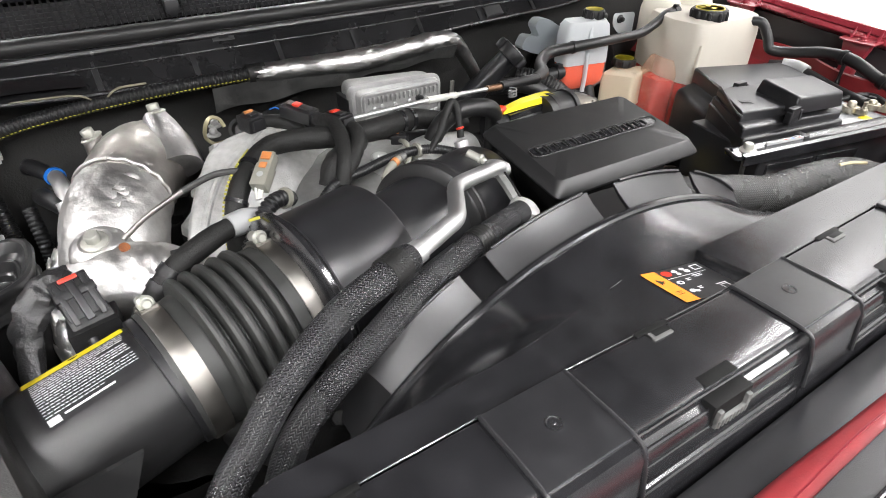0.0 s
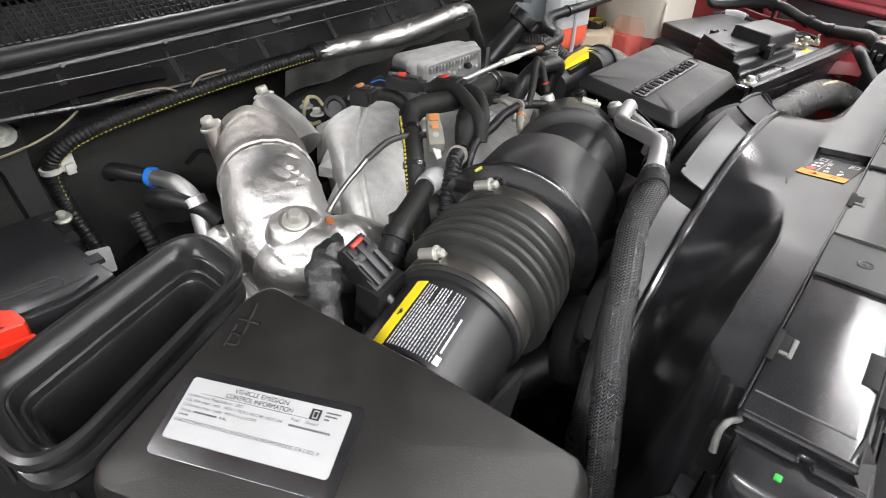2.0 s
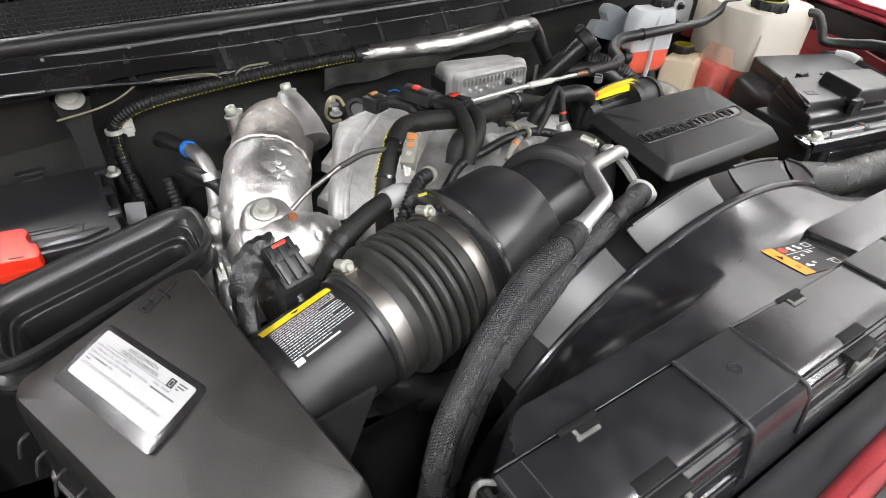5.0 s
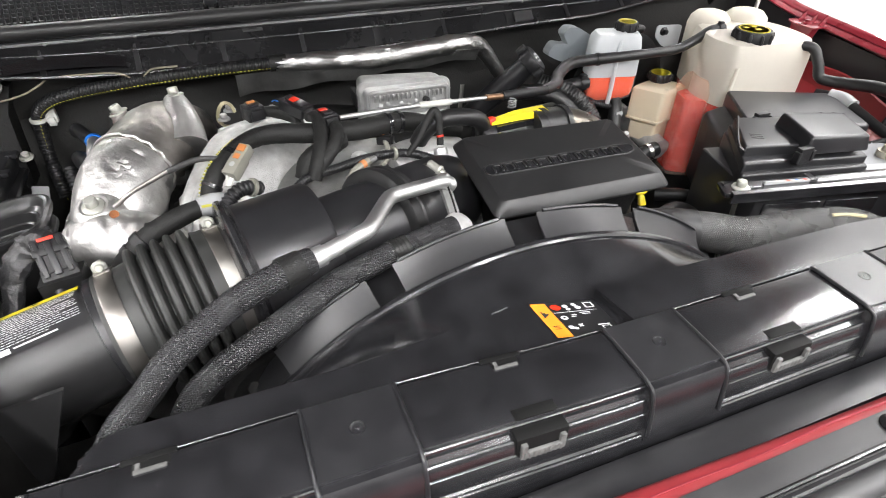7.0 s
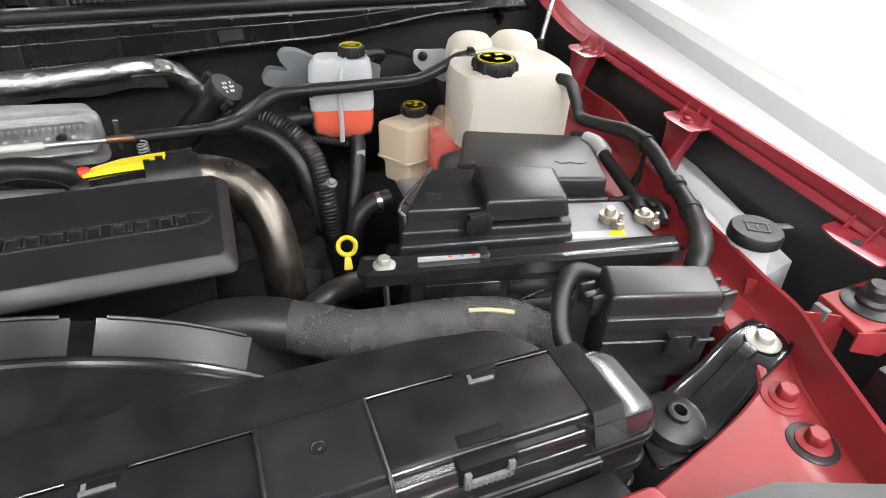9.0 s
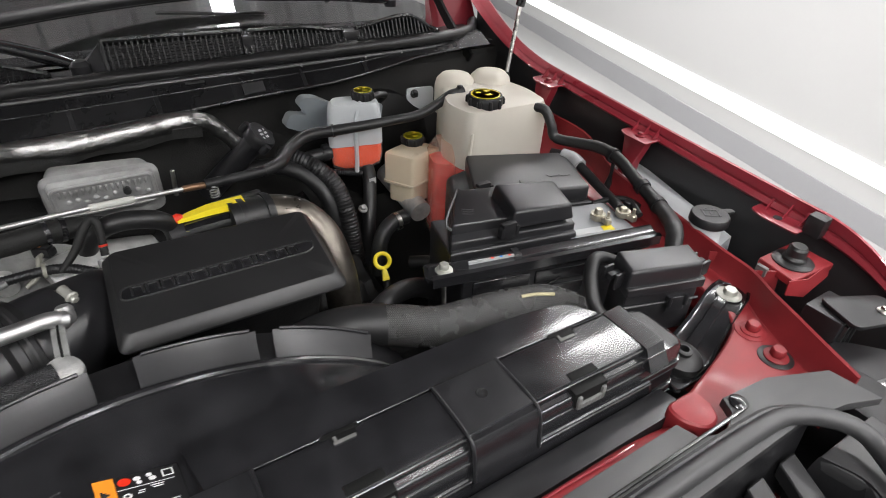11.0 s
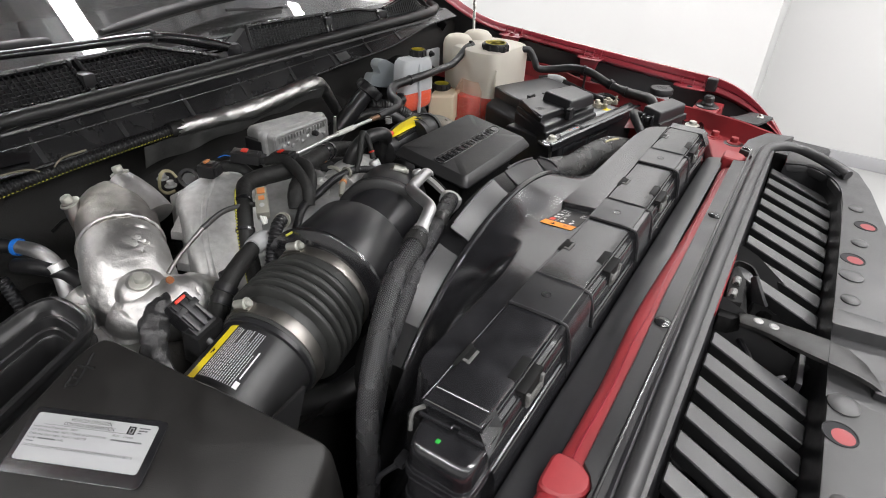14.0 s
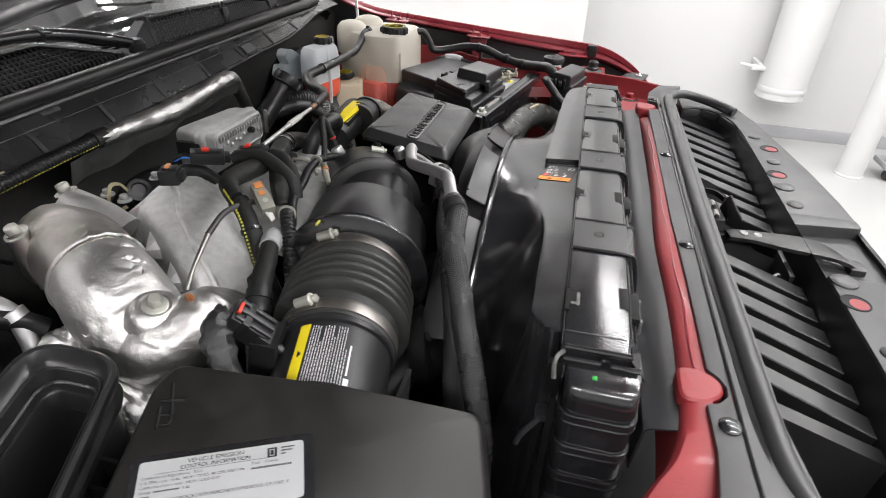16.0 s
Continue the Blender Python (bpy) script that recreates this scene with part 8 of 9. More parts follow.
def temp_sensor():
    t = thing("boost_sensor", (0.05, 0.5, 1.25), "slim sensor with a steel collar and black lead", "sensor")
    part("lead", tube([(0.020, 0.556, 1.243), (0.040, 0.563, 1.262), (0.055, 0.571, 1.283), (0.066, 0.576, 1.292), (0.071, 0.571, 1.284), (0.070, 0.563, 1.265), (0.0685, 0.557, 1.250)], [0.004, 0.005, 0.0055, 0.0055, 0.005, 0.0045, 0.005], 12), tape, t)
    part("collar", lathe([(0.0055, -0.007), (0.0095, -0.006), (0.0100, 0.0), (0.0095, 0.006), (0.0055, 0.008)], (0.068, 0.5535, 1.2405), (0.05, -0.45, -0.85), 18), alu, t)
    part("tip", tube([(0.068, 0.5510, 1.235), (0.069, 0.545, 1.224), (0.070, 0.540, 1.21)], [0.0078, 0.0065, 0.006], 14, 3), grey_plastic, t)
    part("pink_seal", lathe([(0.0040, -0.0015), (0.0052, -0.001), (0.0052, 0.001), (0.0040, 0.0015)], (0.0697, 0.561, 1.2615), (0.02, -0.4, -0.9), 14), red_plastic, t)
    part("knurled_nut", join(*[moved(box(0.0062, 0.0092, -0.0016, 0.0016, -0.008, 0.008, 0.0005, 1), axes((0.045, 0.508, 1.243), (0.1, 0.3, 1)) @ pose(0, 0, 0, 0, 0, a)) for a in range(0, 360, 30)], lathe([(0, -0.009), (0.0075, -0.009), (0.0075, 0.009), (0.004, 0.011), (0, 0.011)], (0.045, 0.508, 1.243), (0.1, 0.3, 1), 18)), grimy_cast, t, "fluted grey nut")
    return t


temp_sensor()


def small_fuel_joint():
    t = thing("injector_return_joint", (-0.03, 0.545, 1.23), "pale plastic return line joint with an orange collar", "joint")
    part("body", tube([(-0.072, 0.507, 1.252), (-0.058, 0.517, 1.258), (-0.040, 0.527, 1.261)], [0.0036, 0.0050, 0.0048], 12, 5), grey_plastic, t)
    part("orange_collar", tube([(-0.051, 0.521, 1.2598), (-0.046, 0.5238, 1.2604)], 0.0054, 12, 2), orange_plastic, t)
    part("nose", tube([(-0.040, 0.527, 1.261), (-0.030, 0.5335, 1.2595)], [0.0048, 0.0042], 12, 2), grimy_cast, t)
    part("stem", tube([(0.002, 0.600, 1.246), (0.000, 0.585, 1.250), (-0.001, 0.572, 1.247), (-0.007, 0.560, 1.240), (-0.018, 0.552, 1.236)], [0.0026, 0.0036, 0.0036, 0.0032, 0.0030], 12, 5), grey_plastic, t)
    return t


small_fuel_joint()


def yellow_lever():
    t = thing("charge_pipe_clamp", (0.19, 0.57, 1.2), "black quick clamp with a bright yellow lever", "clamp")
    part("body", tube([(0.130, 0.566, 1.235), (0.20, 0.572, 1.238), (0.262, 0.578, 1.240)], [0.024, 0.029, 0.028], 24, 6), matt, t)
    part("yellow_lever", bevelled(loft([[(x, y - w, z), (x, y + w, z), (x, y + w * 0.8, z + h), (x, y - w * 0.8, z + h)] for x, y, z, w, h in ((0.144, 0.560, 1.2600, 0.005, 0.004), (0.160, 0.561, 1.2615, 0.008, 0.006), (0.185, 0.561, 1.2635, 0.010, 0.008), (0.212, 0.560, 1.2640, 0.0105, 0.009), (0.222, 0.560, 1.256, 0.0110, 0.017), (0.232, 0.560, 1.255, 0.0115, 0.018))]), 0.002), yellow_plastic, t, "bright yellow clamp lever")
    part("under_clip", bevelled(loft([[(x, 0.548, z - 0.018), (x, 0.574, z - 0.018), (x, 0.574, z), (x, 0.548, z)] for x, z in ((0.150, 1.2595), (0.185, 1.2625), (0.218, 1.2625))]), 0.003), gloss, t, "black moulded clip")
    part("yellow_mark", join(box(0.150, 0.166, 0.5470, 0.5482, 1.2475, 1.2505, 0), box(0.150, 0.164, 0.5470, 0.5482, 1.2415, 1.2440, 0)), yellow_plastic, t, smooth=False)
    part("red_nose", lathe([(0.0, -0.004), (0.006, 0.0), (0.007, 0.008), (0.004, 0.014), (0, 0.015)], (0.138, 0.562, 1.263), (1, 0.1, 0.12), 14), red_plastic, t)
    part("spring", tube([(0.205 + 0.006 * math.cos(k * 0.9), 0.612 + 0.006 * math.sin(k * 0.9), 1.255 + 0.0006 * k) for k in range(24)], 0.0011, 6, 2), grimy_cast, t, "small coil spring")
    for ob in t.children:
        ob.matrix_local = Matrix.Translation((0.014, 0.026, -0.006)) @ ob.matrix_local
    return t


yellow_lever()


def charge_pipe():
    t = thing("charge_pipe", (0.36, 0.55, 1.1), "heat tinted bent steel charge air pipe", "pipe")
    part("pipe", tube([(0.255, 0.580, 1.238), (0.290, 0.583, 1.233), (0.320, 0.574, 1.221), (0.342, 0.553, 1.196), (0.350, 0.530, 1.160), (0.352, 0.512, 1.11), (0.352, 0.50, 1.03)], 0.0262, 28, 10), bronze_steel, t)
    part("cuff", tube([(0.222, 0.577, 1.239), (0.280, 0.582, 1.2365)], 0.0285, 28, 4), rubber, t)
    for x in (0.238, 0.272):
        part("band", tube([(x - 0.004, 0.5795, 1.2385), (x + 0.004, 0.5805, 1.238)], 0.0298, 28, 2), matt, t)
    return t


charge_pipe()


def oil_filler():
    t = thing("oil_filler", (0.315, 0.8, 1.2), "black plastic oil filler neck with a printed cap", "filler neck")
    a, b = Vector((0.272, 0.800, 1.205)), Vector((0.322, 0.775, 1.262))
    ax = (b - a).normalized()
    part("neck", tube([a - ax * 0.06, a, b], [0.020, 0.020, 0.018], 22, 4), satin, t)
    c = part("cap", lathe([(0.018, -0.006), (0.0255, -0.004), (0.0265, 0.004), (0.0265, 0.012), (0.024, 0.016), (0.0, 0.0165)], b, ax, 28), matt, t)
    m = axes(b + ax * 0.0168, ax, (0, 0.3, 1))
    rows = [moved(box(-0.010 + 0.007 * i, -0.006 + 0.007 * i, -0.012 + 0.005 * j, -0.009 + 0.005 * j, 0, 0.0004, 0), m) for i in range(3) for j in range(5) if (i + j) % 3]
    part("print", join(*rows), print_white, c, smooth=False)
    for k in range(3):
        p = b + Matrix.Rotation(k * 2.1, 3, ax) @ ax.orthogonal().normalized() * 0.028 + ax * 0.005
        part("grip_lug", lathe([(0.006, -0.008), (0.007, 0.0), (0.006, 0.009), (0, 0.01)], p, ax, 12), matt, c)
    return t


oil_filler()


# ---- fluid tanks ----
def cap_part(parent, at, r, h, name="cap"):
    c = part(name, lathe([(r * 0.8, -0.004), (r, 0.0), (r, h * 0.75), (r * 0.93, h), (0, h)], at, (0, 0, 1), 30), matt, parent, "black screw cap with yellow markings")
    for k in range(10):
        a = radians(36 * k)
        part("grip", lathe([(r * 0.13, 0.0), (r * 0.14, h * 0.6), (r * 0.08, h * 0.85), (0, h * 0.86)], Vector(at) + Vector((math.cos(a) * r * 0.97, math.sin(a) * r * 0.97, 0)), (0, 0, 1), 8), matt, c)
    z = h + 0.0004
    marks = [lathe([(r * 0.82, z), (r * 0.82, z + 0.0003), (r * 0.74, z + 0.0003), (r * 0.74, z)], at, (0, 0, 1), 30)]
    for k, (a, b, w, q) in enumerate(((-0.4, 0.25, 0.22, 0.18), (0.15, 0.25, 0.26, 0.2), (-0.1, -0.3, 0.3, 0.2))):
        marks.append(moved(box(a * r, (a + w * 1.3) * r, b * r, (b + q * 1.2) * r, z, z + 0.0004, 0), Matrix.Translation(at)))
    part("printed_marks", join(*marks), label_yellow, c, smooth=False)
    return c


def expansion_tank():
    t = thing("expansion_tank", (0.508, 0.773, 1.17), "milky plastic expansion tank half full of orange coolant", "coolant tank")
    plan = [(0.444, 0.764), (0.541, 0.742), (0.556, 0.792), (0.462, 0.814)]
    cx, cy = 0.502, 0.778

    def ring(k, z, dx=0.0):
        return [(x + dx, y, z) for x, y in round_poly([(cx + (a - cx) * k, cy + (b - cy) * k) for a, b in plan], 0.014, 5)]

    part("coolant", loft([ring(0.62, 1.1755), ring(0.90, 1.186), ring(0.955, 1.20), ring(0.965, 1.223)]), coolant_orange, t, "orange coolant inside")
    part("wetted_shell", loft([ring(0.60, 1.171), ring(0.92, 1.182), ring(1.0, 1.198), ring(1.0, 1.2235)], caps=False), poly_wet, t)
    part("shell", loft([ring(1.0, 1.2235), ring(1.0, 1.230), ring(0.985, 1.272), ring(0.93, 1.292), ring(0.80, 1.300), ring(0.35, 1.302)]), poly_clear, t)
    part("seam_rib", tube([(0.490, 0.752, 1.173), (0.491, 0.751, 1.20), (0.491, 0.751, 1.26), (0.497, 0.756, 1.287), (0.51, 0.765, 1.303)], 0.0042, 8, 6), poly_clear, t)
    part("neck", lathe([(0.013, 0), (0.013, 0.012)], (0.519, 0.776, 1.296), seg=20), poly_clear, t)
    cap_part(t, (0.519, 0.776, 1.302), 0.0195, 0.0145)
    part("bracket", thickened(prism(round_poly([(0.384, 1.256), (0.397, 1.277), (0.428, 1.270), (0.413, 1.292), (0.424, 1.303), (0.446, 1.300), (0.49, 1.275), (0.49, 1.225), (0.445, 1.233), (0.41, 1.243)], 0.008), 0, 0.022, Matrix.Translation((0, 0.840, 0)) @ pose(0, 0, 0, 90, 0, 0)), 0.0), poly_clear, t, "milky mounting bracket")
    part("bracket_lip", thickened(prism(round_poly([(0.535, 1.285), (0.575, 1.270), (0.57, 1.24), (0.545, 1.235)], 0.006), 0, 0.003, Matrix.Translation((0, 0.812, 0)) @ pose(0, 0, 0, 90, 0, 0)), 0.0), poly_clear, t)
    for p in ((0.398, 0.829, 1.262), (0.428, 0.829, 1.291)):
        part("fixing", lathe([(0.0085, 0), (0.0085, 0.002), (0.006, 0.004), (0.0045, 0.010), (0, 0.011)], p, (0, -1, 0), 16), matt, t, "black fixing nut")
    part("top_hose", tube([(0.538, 0.785, 1.297), (0.56, 0.79, 1.297), (0.575, 0.80, 1.29), (0.57, 0.82, 1.27)], 0.006, 12), rubber, t)
    part("side_hose", tube([(0.450, 0.770, 1.213), (0.435, 0.772, 1.212), (0.41, 0.777, 1.208), (0.385, 0.79, 1.19)], [0.0105, 0.012, 0.012, 0.012], 16), rubber, t)
    part("side_clip", join(tube([(0.443, 0.7705, 1.213), (0.433, 0.772, 1.2125)], 0.0138, 16, 2), box(0.432, 0.444, 0.764, 0.776, 1.224, 1.230, 0.001)), matt, t)
    part("bottom_hose", tube([(0.515, 0.765, 1.178), (0.517, 0.758, 1.155), (0.508, 0.74, 1.12), (0.49, 0.71, 1.07), (0.48, 0.70, 0.98)], [0.0115, 0.013, 0.013, 0.013, 0.013], 16), rubber, t)
    part("bottom_tag", box(0.510, 0.524, 0.742, 0.744, 1.145, 1.156, 0.0005), label_white, t)
    return t


expansion_tank()


def brake_tank():
    t = thing("brake_fluid_tank", (0.605, 0.75, 1.09), "cream plastic brake fluid reservoir with a black cap", "brake reservoir")
    plan = [(0.588, 0.712), (0.662, 0.734), (0.632, 0.792), (0.552, 0.766)]
    cx, cy = 0.61, 0.752

    def ring(k, z):
        return [(x, y, z) for x, y in round_poly([(cx + (a - cx) * k, cy + (b - cy) * k) for a, b in plan], 0.007, 4)]

    part("fluid", loft([ring(0.80, 1.093), ring(0.80, 1.128), ring(0.95, 1.138), ring(0.95, 1.178)]), brake_oil, t)
    part("upper_shell", loft([ring(1.0, 1.134), ring(1.0, 1.186), ring(0.97, 1.192), ring(0.88, 1.195), ring(0.3, 1.197)]), poly_cream, t)
    part("seam_flange", prism([(x, y) for x, y, z in ring(1.05, 0)], 1.130, 1.135, bev=0.001), poly_cream, t)
    part("lower_shell", loft([ring(0.80, 1.088), ring(0.84, 1.092), ring(0.84, 1.124), ring(0.98, 1.131)]), poly_cream, t)
    part("neck", lathe([(0.016, 0), (0.016, 0.012)], (0.618, 0.768, 1.192), seg=22), poly_cream, t)
    cap_part(t, (0.618, 0.768, 1.200), 0.0225, 0.013)
    return t


brake_tank()


def coolant_tank():
    t = thing("coolant_tank", (0.74, 0.72, 1.04), "large ivory plastic coolant tank with pink coolant low inside", "coolant tank")
    plan = [(0.655, 0.632), (0.832, 0.622), (0.842, 0.70), (0.815, 0.80), (0.70, 0.818), (0.645, 0.70)]
    cx, cy = 0.742, 0.715

    def ring(k, z, r=0.022):
        return [(x, y, z) for x, y in round_poly([(cx + (a - cx) * k, cy + (b - cy) * k) for a, b in plan], r, 5)]

    part("coolant", loft([ring(0.86, 1.03), ring(0.955, 1.05), ring(0.955, 1.186)]), coolant_pink, t, "pink coolant inside")
    part("wetted_shell", loft([ring(0.86, 1.022), ring(0.985, 1.045), ring(0.995, 1.186)], caps=False), poly_lobe, t)
    part("shell", loft([ring(0.995, 1.186), ring(0.9965, 1.20), ring(1.0, 1.262), ring(0.985, 1.284), ring(0.94, 1.296), ring(0.86, 1.300), ring(0.3, 1.3015)]), poly_tank, t)
    for x, y, r, z in ((0.722, 0.785, 0.040, 1.292), (0.792, 0.765, 0.042, 1.294)):
        part("dome", lathe([(r, -0.05), (r, 0.0), (r * 0.92, 0.013), (r * 0.7, 0.022), (r * 0.35, 0.026), (0, 0.027)], (x, y, z), seg=28), poly_tank, t)
    part("side_lobe", loft([[(x, y, z) for x, y in round_poly([(0.616, 0.685), (0.655, 0.66), (0.67, 0.72), (0.632, 0.74)], 0.012)] for z in (1.03, 1.20)] + [[(x, y, 1.225) for x, y in round_poly([(0.630, 0.690), (0.655, 0.67), (0.67, 0.72), (0.645, 0.73)], 0.008)]]), poly_lobe, t)
    part("lobe_coolant", loft([[(x, y, z) for x, y in round_poly([(0.619, 0.687), (0.655, 0.663), (0.668, 0.72), (0.634, 0.738)], 0.012)] for z in (1.035, 1.188)]), coolant_pink, t)
    part("neck", lathe([(0.026, 0), (0.026, 0.014)], (0.709, 0.665, 1.288), seg=26), poly_tank, t)
    cap_part(t, (0.709, 0.665, 1.297), 0.0325, 0.0185)
    part("bracket", prism(round_poly([(0.638, 1.284), (0.70, 1.28), (0.70, 1.22), (0.655, 1.245), (0.638, 1.262)], 0.008), 0, 0.003, Matrix.Translation((0, 0.832, 0)) @ pose(0, 0, 0, 90, 0, 0)), poly_clear, t)
    part("fixing", lathe([(0.0085, 0), (0.0085, 0.002), (0.006, 0.004), (0.0045, 0.010), (0, 0.011)], (0.654, 0.828, 1.272), (0, -1, 0), 16), matt, t)
    part("face_seam", tube([(0.66, 0.634, 1.05), (0.659, 0.632, 1.20), (0.664, 0.634, 1.26)], 0.003, 8, 5), poly_tank, t)
    return t


coolant_tank()


# ---- battery side ----
def battery():
    t = thing("battery", (0.62, 0.40, 0.95), "black battery with bare terminals and a printed label", "battery")
    part("case", quad_box([(0.475, 0.372), (0.775, 0.300), (0.81, 0.44), (0.51, 0.52)], 0.95, 1.188, 0.005), satin, t)
    part("top", quad_box([(0.66, 0.345), (0.775, 0.318), (0.79, 0.42), (0.69, 0.445)], 1.18, 1.196, 0.003), material("grey_battery_top", (0.20, 0.205, 0.215), 0.45, 0, 0.1, 0.001, 0.1, 0.04), t)
    part("label", quad_box([(0.672, 0.366), (0.738, 0.350), (0.742, 0.364), (0.676, 0.380)], 1.190, 1.1968, 0.0005), label_white, t, "white and yellow warning sticker")
    part("label_yellow", quad_box([(0.726, 0.354), (0.745, 0.349), (0.748, 0.362), (0.730, 0.366)], 1.190, 1.1972, 0.0005), label_yellow, t)
    brass = material("dull_plated_brass", (0.42, 0.39, 0.32), 0.42, 0.8, 0.2, 0.001, 0.35, 0.008)
    for x, y, h in ((0.742, 0.385, 0.022), (0.785, 0.372, 0.018)):
        p = part("terminal", lathe([(0.0095, 0), (0.0095, 0.008), (0.007, 0.010), (0.0065, h * 0.8), (0.005, h * 0.8 + 0.002), (0, h * 0.8 + 0.002)], (x, y, 1.196), seg=22), brass, t)
        part("terminal_clamp", join(lathe([(0.0085, 0.003), (0.0120, 0.003), (0.0120, 0.011), (0.0085, 0.011)], (x, y, 1.196), seg=22), box(x - 0.005, x + 0.005, y - 0.026, y - 0.011, 1.198, 1.206, 0.002), tube([(x, y - 0.020, 1.202), (x, y - 0.020, 1.220)], 0.0026, 8, 2), hex_bolt((x, y - 0.020, 1.206), (0, 0, 1), 0.007, 0.004, 0.006)), brass, p)
    for k, (x0, x1, z) in enumerate(((0.49, 0.575, 1.165), (0.585, 0.665, 1.165), (0.49, 0.575, 1.135), (0.585, 0.665, 1.135))):
        y0 = 0.372 - (x0 - 0.475) * 0.24
        y1 = 0.372 - (x1 - 0.475) * 0.24
        part("case_panel", quad_box([(x0, y0 - 0.003), (x1, y1 - 0.003), (x1, y1 + 0.004), (x0, y0 + 0.004)], z - 0.012, z + 0.010, 0.001), gloss, t)
    part("diagonal_rib", tube([(0.592, 0.341, 1.142), (0.625, 0.333, 1.158)], 0.002, 6, 2), gloss, t)
    return t


battery()


def hold_down():
    t = thing("battery_hold_down", (0.6, 0.34, 1.19), "shiny black steel battery hold-down bar with a pale bolt", "bracket")
    a, b = Vector((0.428, 0.384, 1.201)), Vector((0.778, 0.302, 1.209))
    d = (b - a).normalized()
    s = Vector((d.y, -d.x, 0))
    sec = ((-0.016, -0.004), (-0.016, 0.003), (-0.011, 0.0045), (-0.004, 0.001), (0.004, 0.001), (0.010, 0.0045), (0.016, 0.003), (0.016, -0.012))
    rings = []
    for k in range(13):
        p = a.lerp(b, k / 12)
        rings.append([p + s * q + Vector((0, 0, h)) for q, h in sec])
    part("bar", thickened(loft(rings, caps=False, closed=False), 0.002), gloss, t)
    part("end_plate", prism(round_poly([(0.416, 0.376), (0.458, 0.362), (0.470, 0.392), (0.43, 0.408)], 0.008), 1.196, 1.203, bev=0.0015), gloss, t)
    part("bolt", hex_bolt((0.449, 0.382, 1.203), (0, 0, 1), 0.013, 0.009, 0.0125), cap_zinc, t, "pale zinc bolt")
    part("bolt_shank", tube([(0.449, 0.382, 1.198), (0.451, 0.380, 1.14), (0.452, 0.379, 1.08)], 0.0035, 10), steel, t)
    part("warning_strip", quad_box([(0.485, 0.3745), (0.563, 0.3562), (0.564, 0.3602), (0.486, 0.3785)], 1.200, 1.2075, 0.0003), label_white, t, "white sticker with red and blue signs")
    for k, mat in ((0.45, red_plastic), (0.62, blue_plastic), (0.78, red_plastic)):
        x = 0.485 + 0.078 * k
        y = 0.3745 - 0.0183 * k + 0.002
        part("sign", lathe([(0.0022, 0.0), (0, 0.0003)], (x, y, 1.2077), seg=12), mat, t)
    part("tie_band", quad_box([(0.552, 0.357), (0.562, 0.3546), (0.566, 0.372), (0.556, 0.3745)], 1.16, 1.2085, 0.001), satin, t)
    return t


hold_down()


def junction_box():
    t = thing("battery_junction_box", (0.58, 0.44, 1.17), "black plastic battery junction box with a raised lid block", "junction box")
    main = [(0.480, 0.422), (0.676, 0.384), (0.702, 0.462), (0.545, 0.512)]
    part("lower_tier", quad_box([(0.474, 0.405), (0.676, 0.362), (0.705, 0.462), (0.54, 0.515)], 1.175, [1.205, 1.205, 1.215, 1.215], 0.005), satin, t)
    part("middle_tier", quad_box([(0.478, 0.412), (0.677, 0.370), (0.703, 0.462), (0.543, 0.513)], 1.20, [1.219, 1.217, 1.226, 1.226], 0.004), satin, t)
    part("lid", quad_box([(0.49, 0.428), (0.674, 0.388), (0.70, 0.462), (0.548, 0.511)], 1.215, [1.236, 1.233, 1.238, 1.238], 0.004), satin, t)
    part("raised_block", quad_box([(0.575, 0.395), (0.668, 0.376), (0.684, 0.438), (0.592, 0.468)], 1.225, [1.252, 1.250, 1.256, 1.258], 0.005, 3, 0.12), satin, t)
    for x, y in ((0.562, 0.391), (0.598, 0.505)):
        part("snap_clip", join(box(x - 0.012, x + 0.012, y - 0.006, y + 0.004, 1.216, 1.241, 0.0015), box(x - 0.016, x - 0.010, y - 0.007, y + 0.002, 1.22, 1.236, 0.001), box(x + 0.010, x + 0.016, y - 0.007, y + 0.002, 1.22, 1.236, 0.001)), matt, t)
    part("step_rib", tube([(0.487, 0.425, 1.231), (0.487, 0.44, 1.237), (0.55, 0.507, 1.24)], 0.002, 6, 3), satin, t)
    for k in range(3):
        part("moulded_mark", moved(box(-0.008 + k * 0.006, -0.004 + k * 0.006, -0.010, 0.008, 0, 0.0008, 0.0003, 1), Matrix.Translation((0.53, 0.45, 1.2366)) @ pose(0, 0, 0, 0, 0, 60)), satin, t)
    for k in range(4):
        part("blade_slot", moved(box(-0.003, 0.003, -0.008, 0.008, 0, 0.003, 0.0008, 1), Matrix.Translation((0.675 + k * 0.0045, 0.50 - k * 0.002, 1.222)) @ pose(0, 0, 0, 0, 0, -25 + k * 12)), matt, t)
    return t


junction_box()


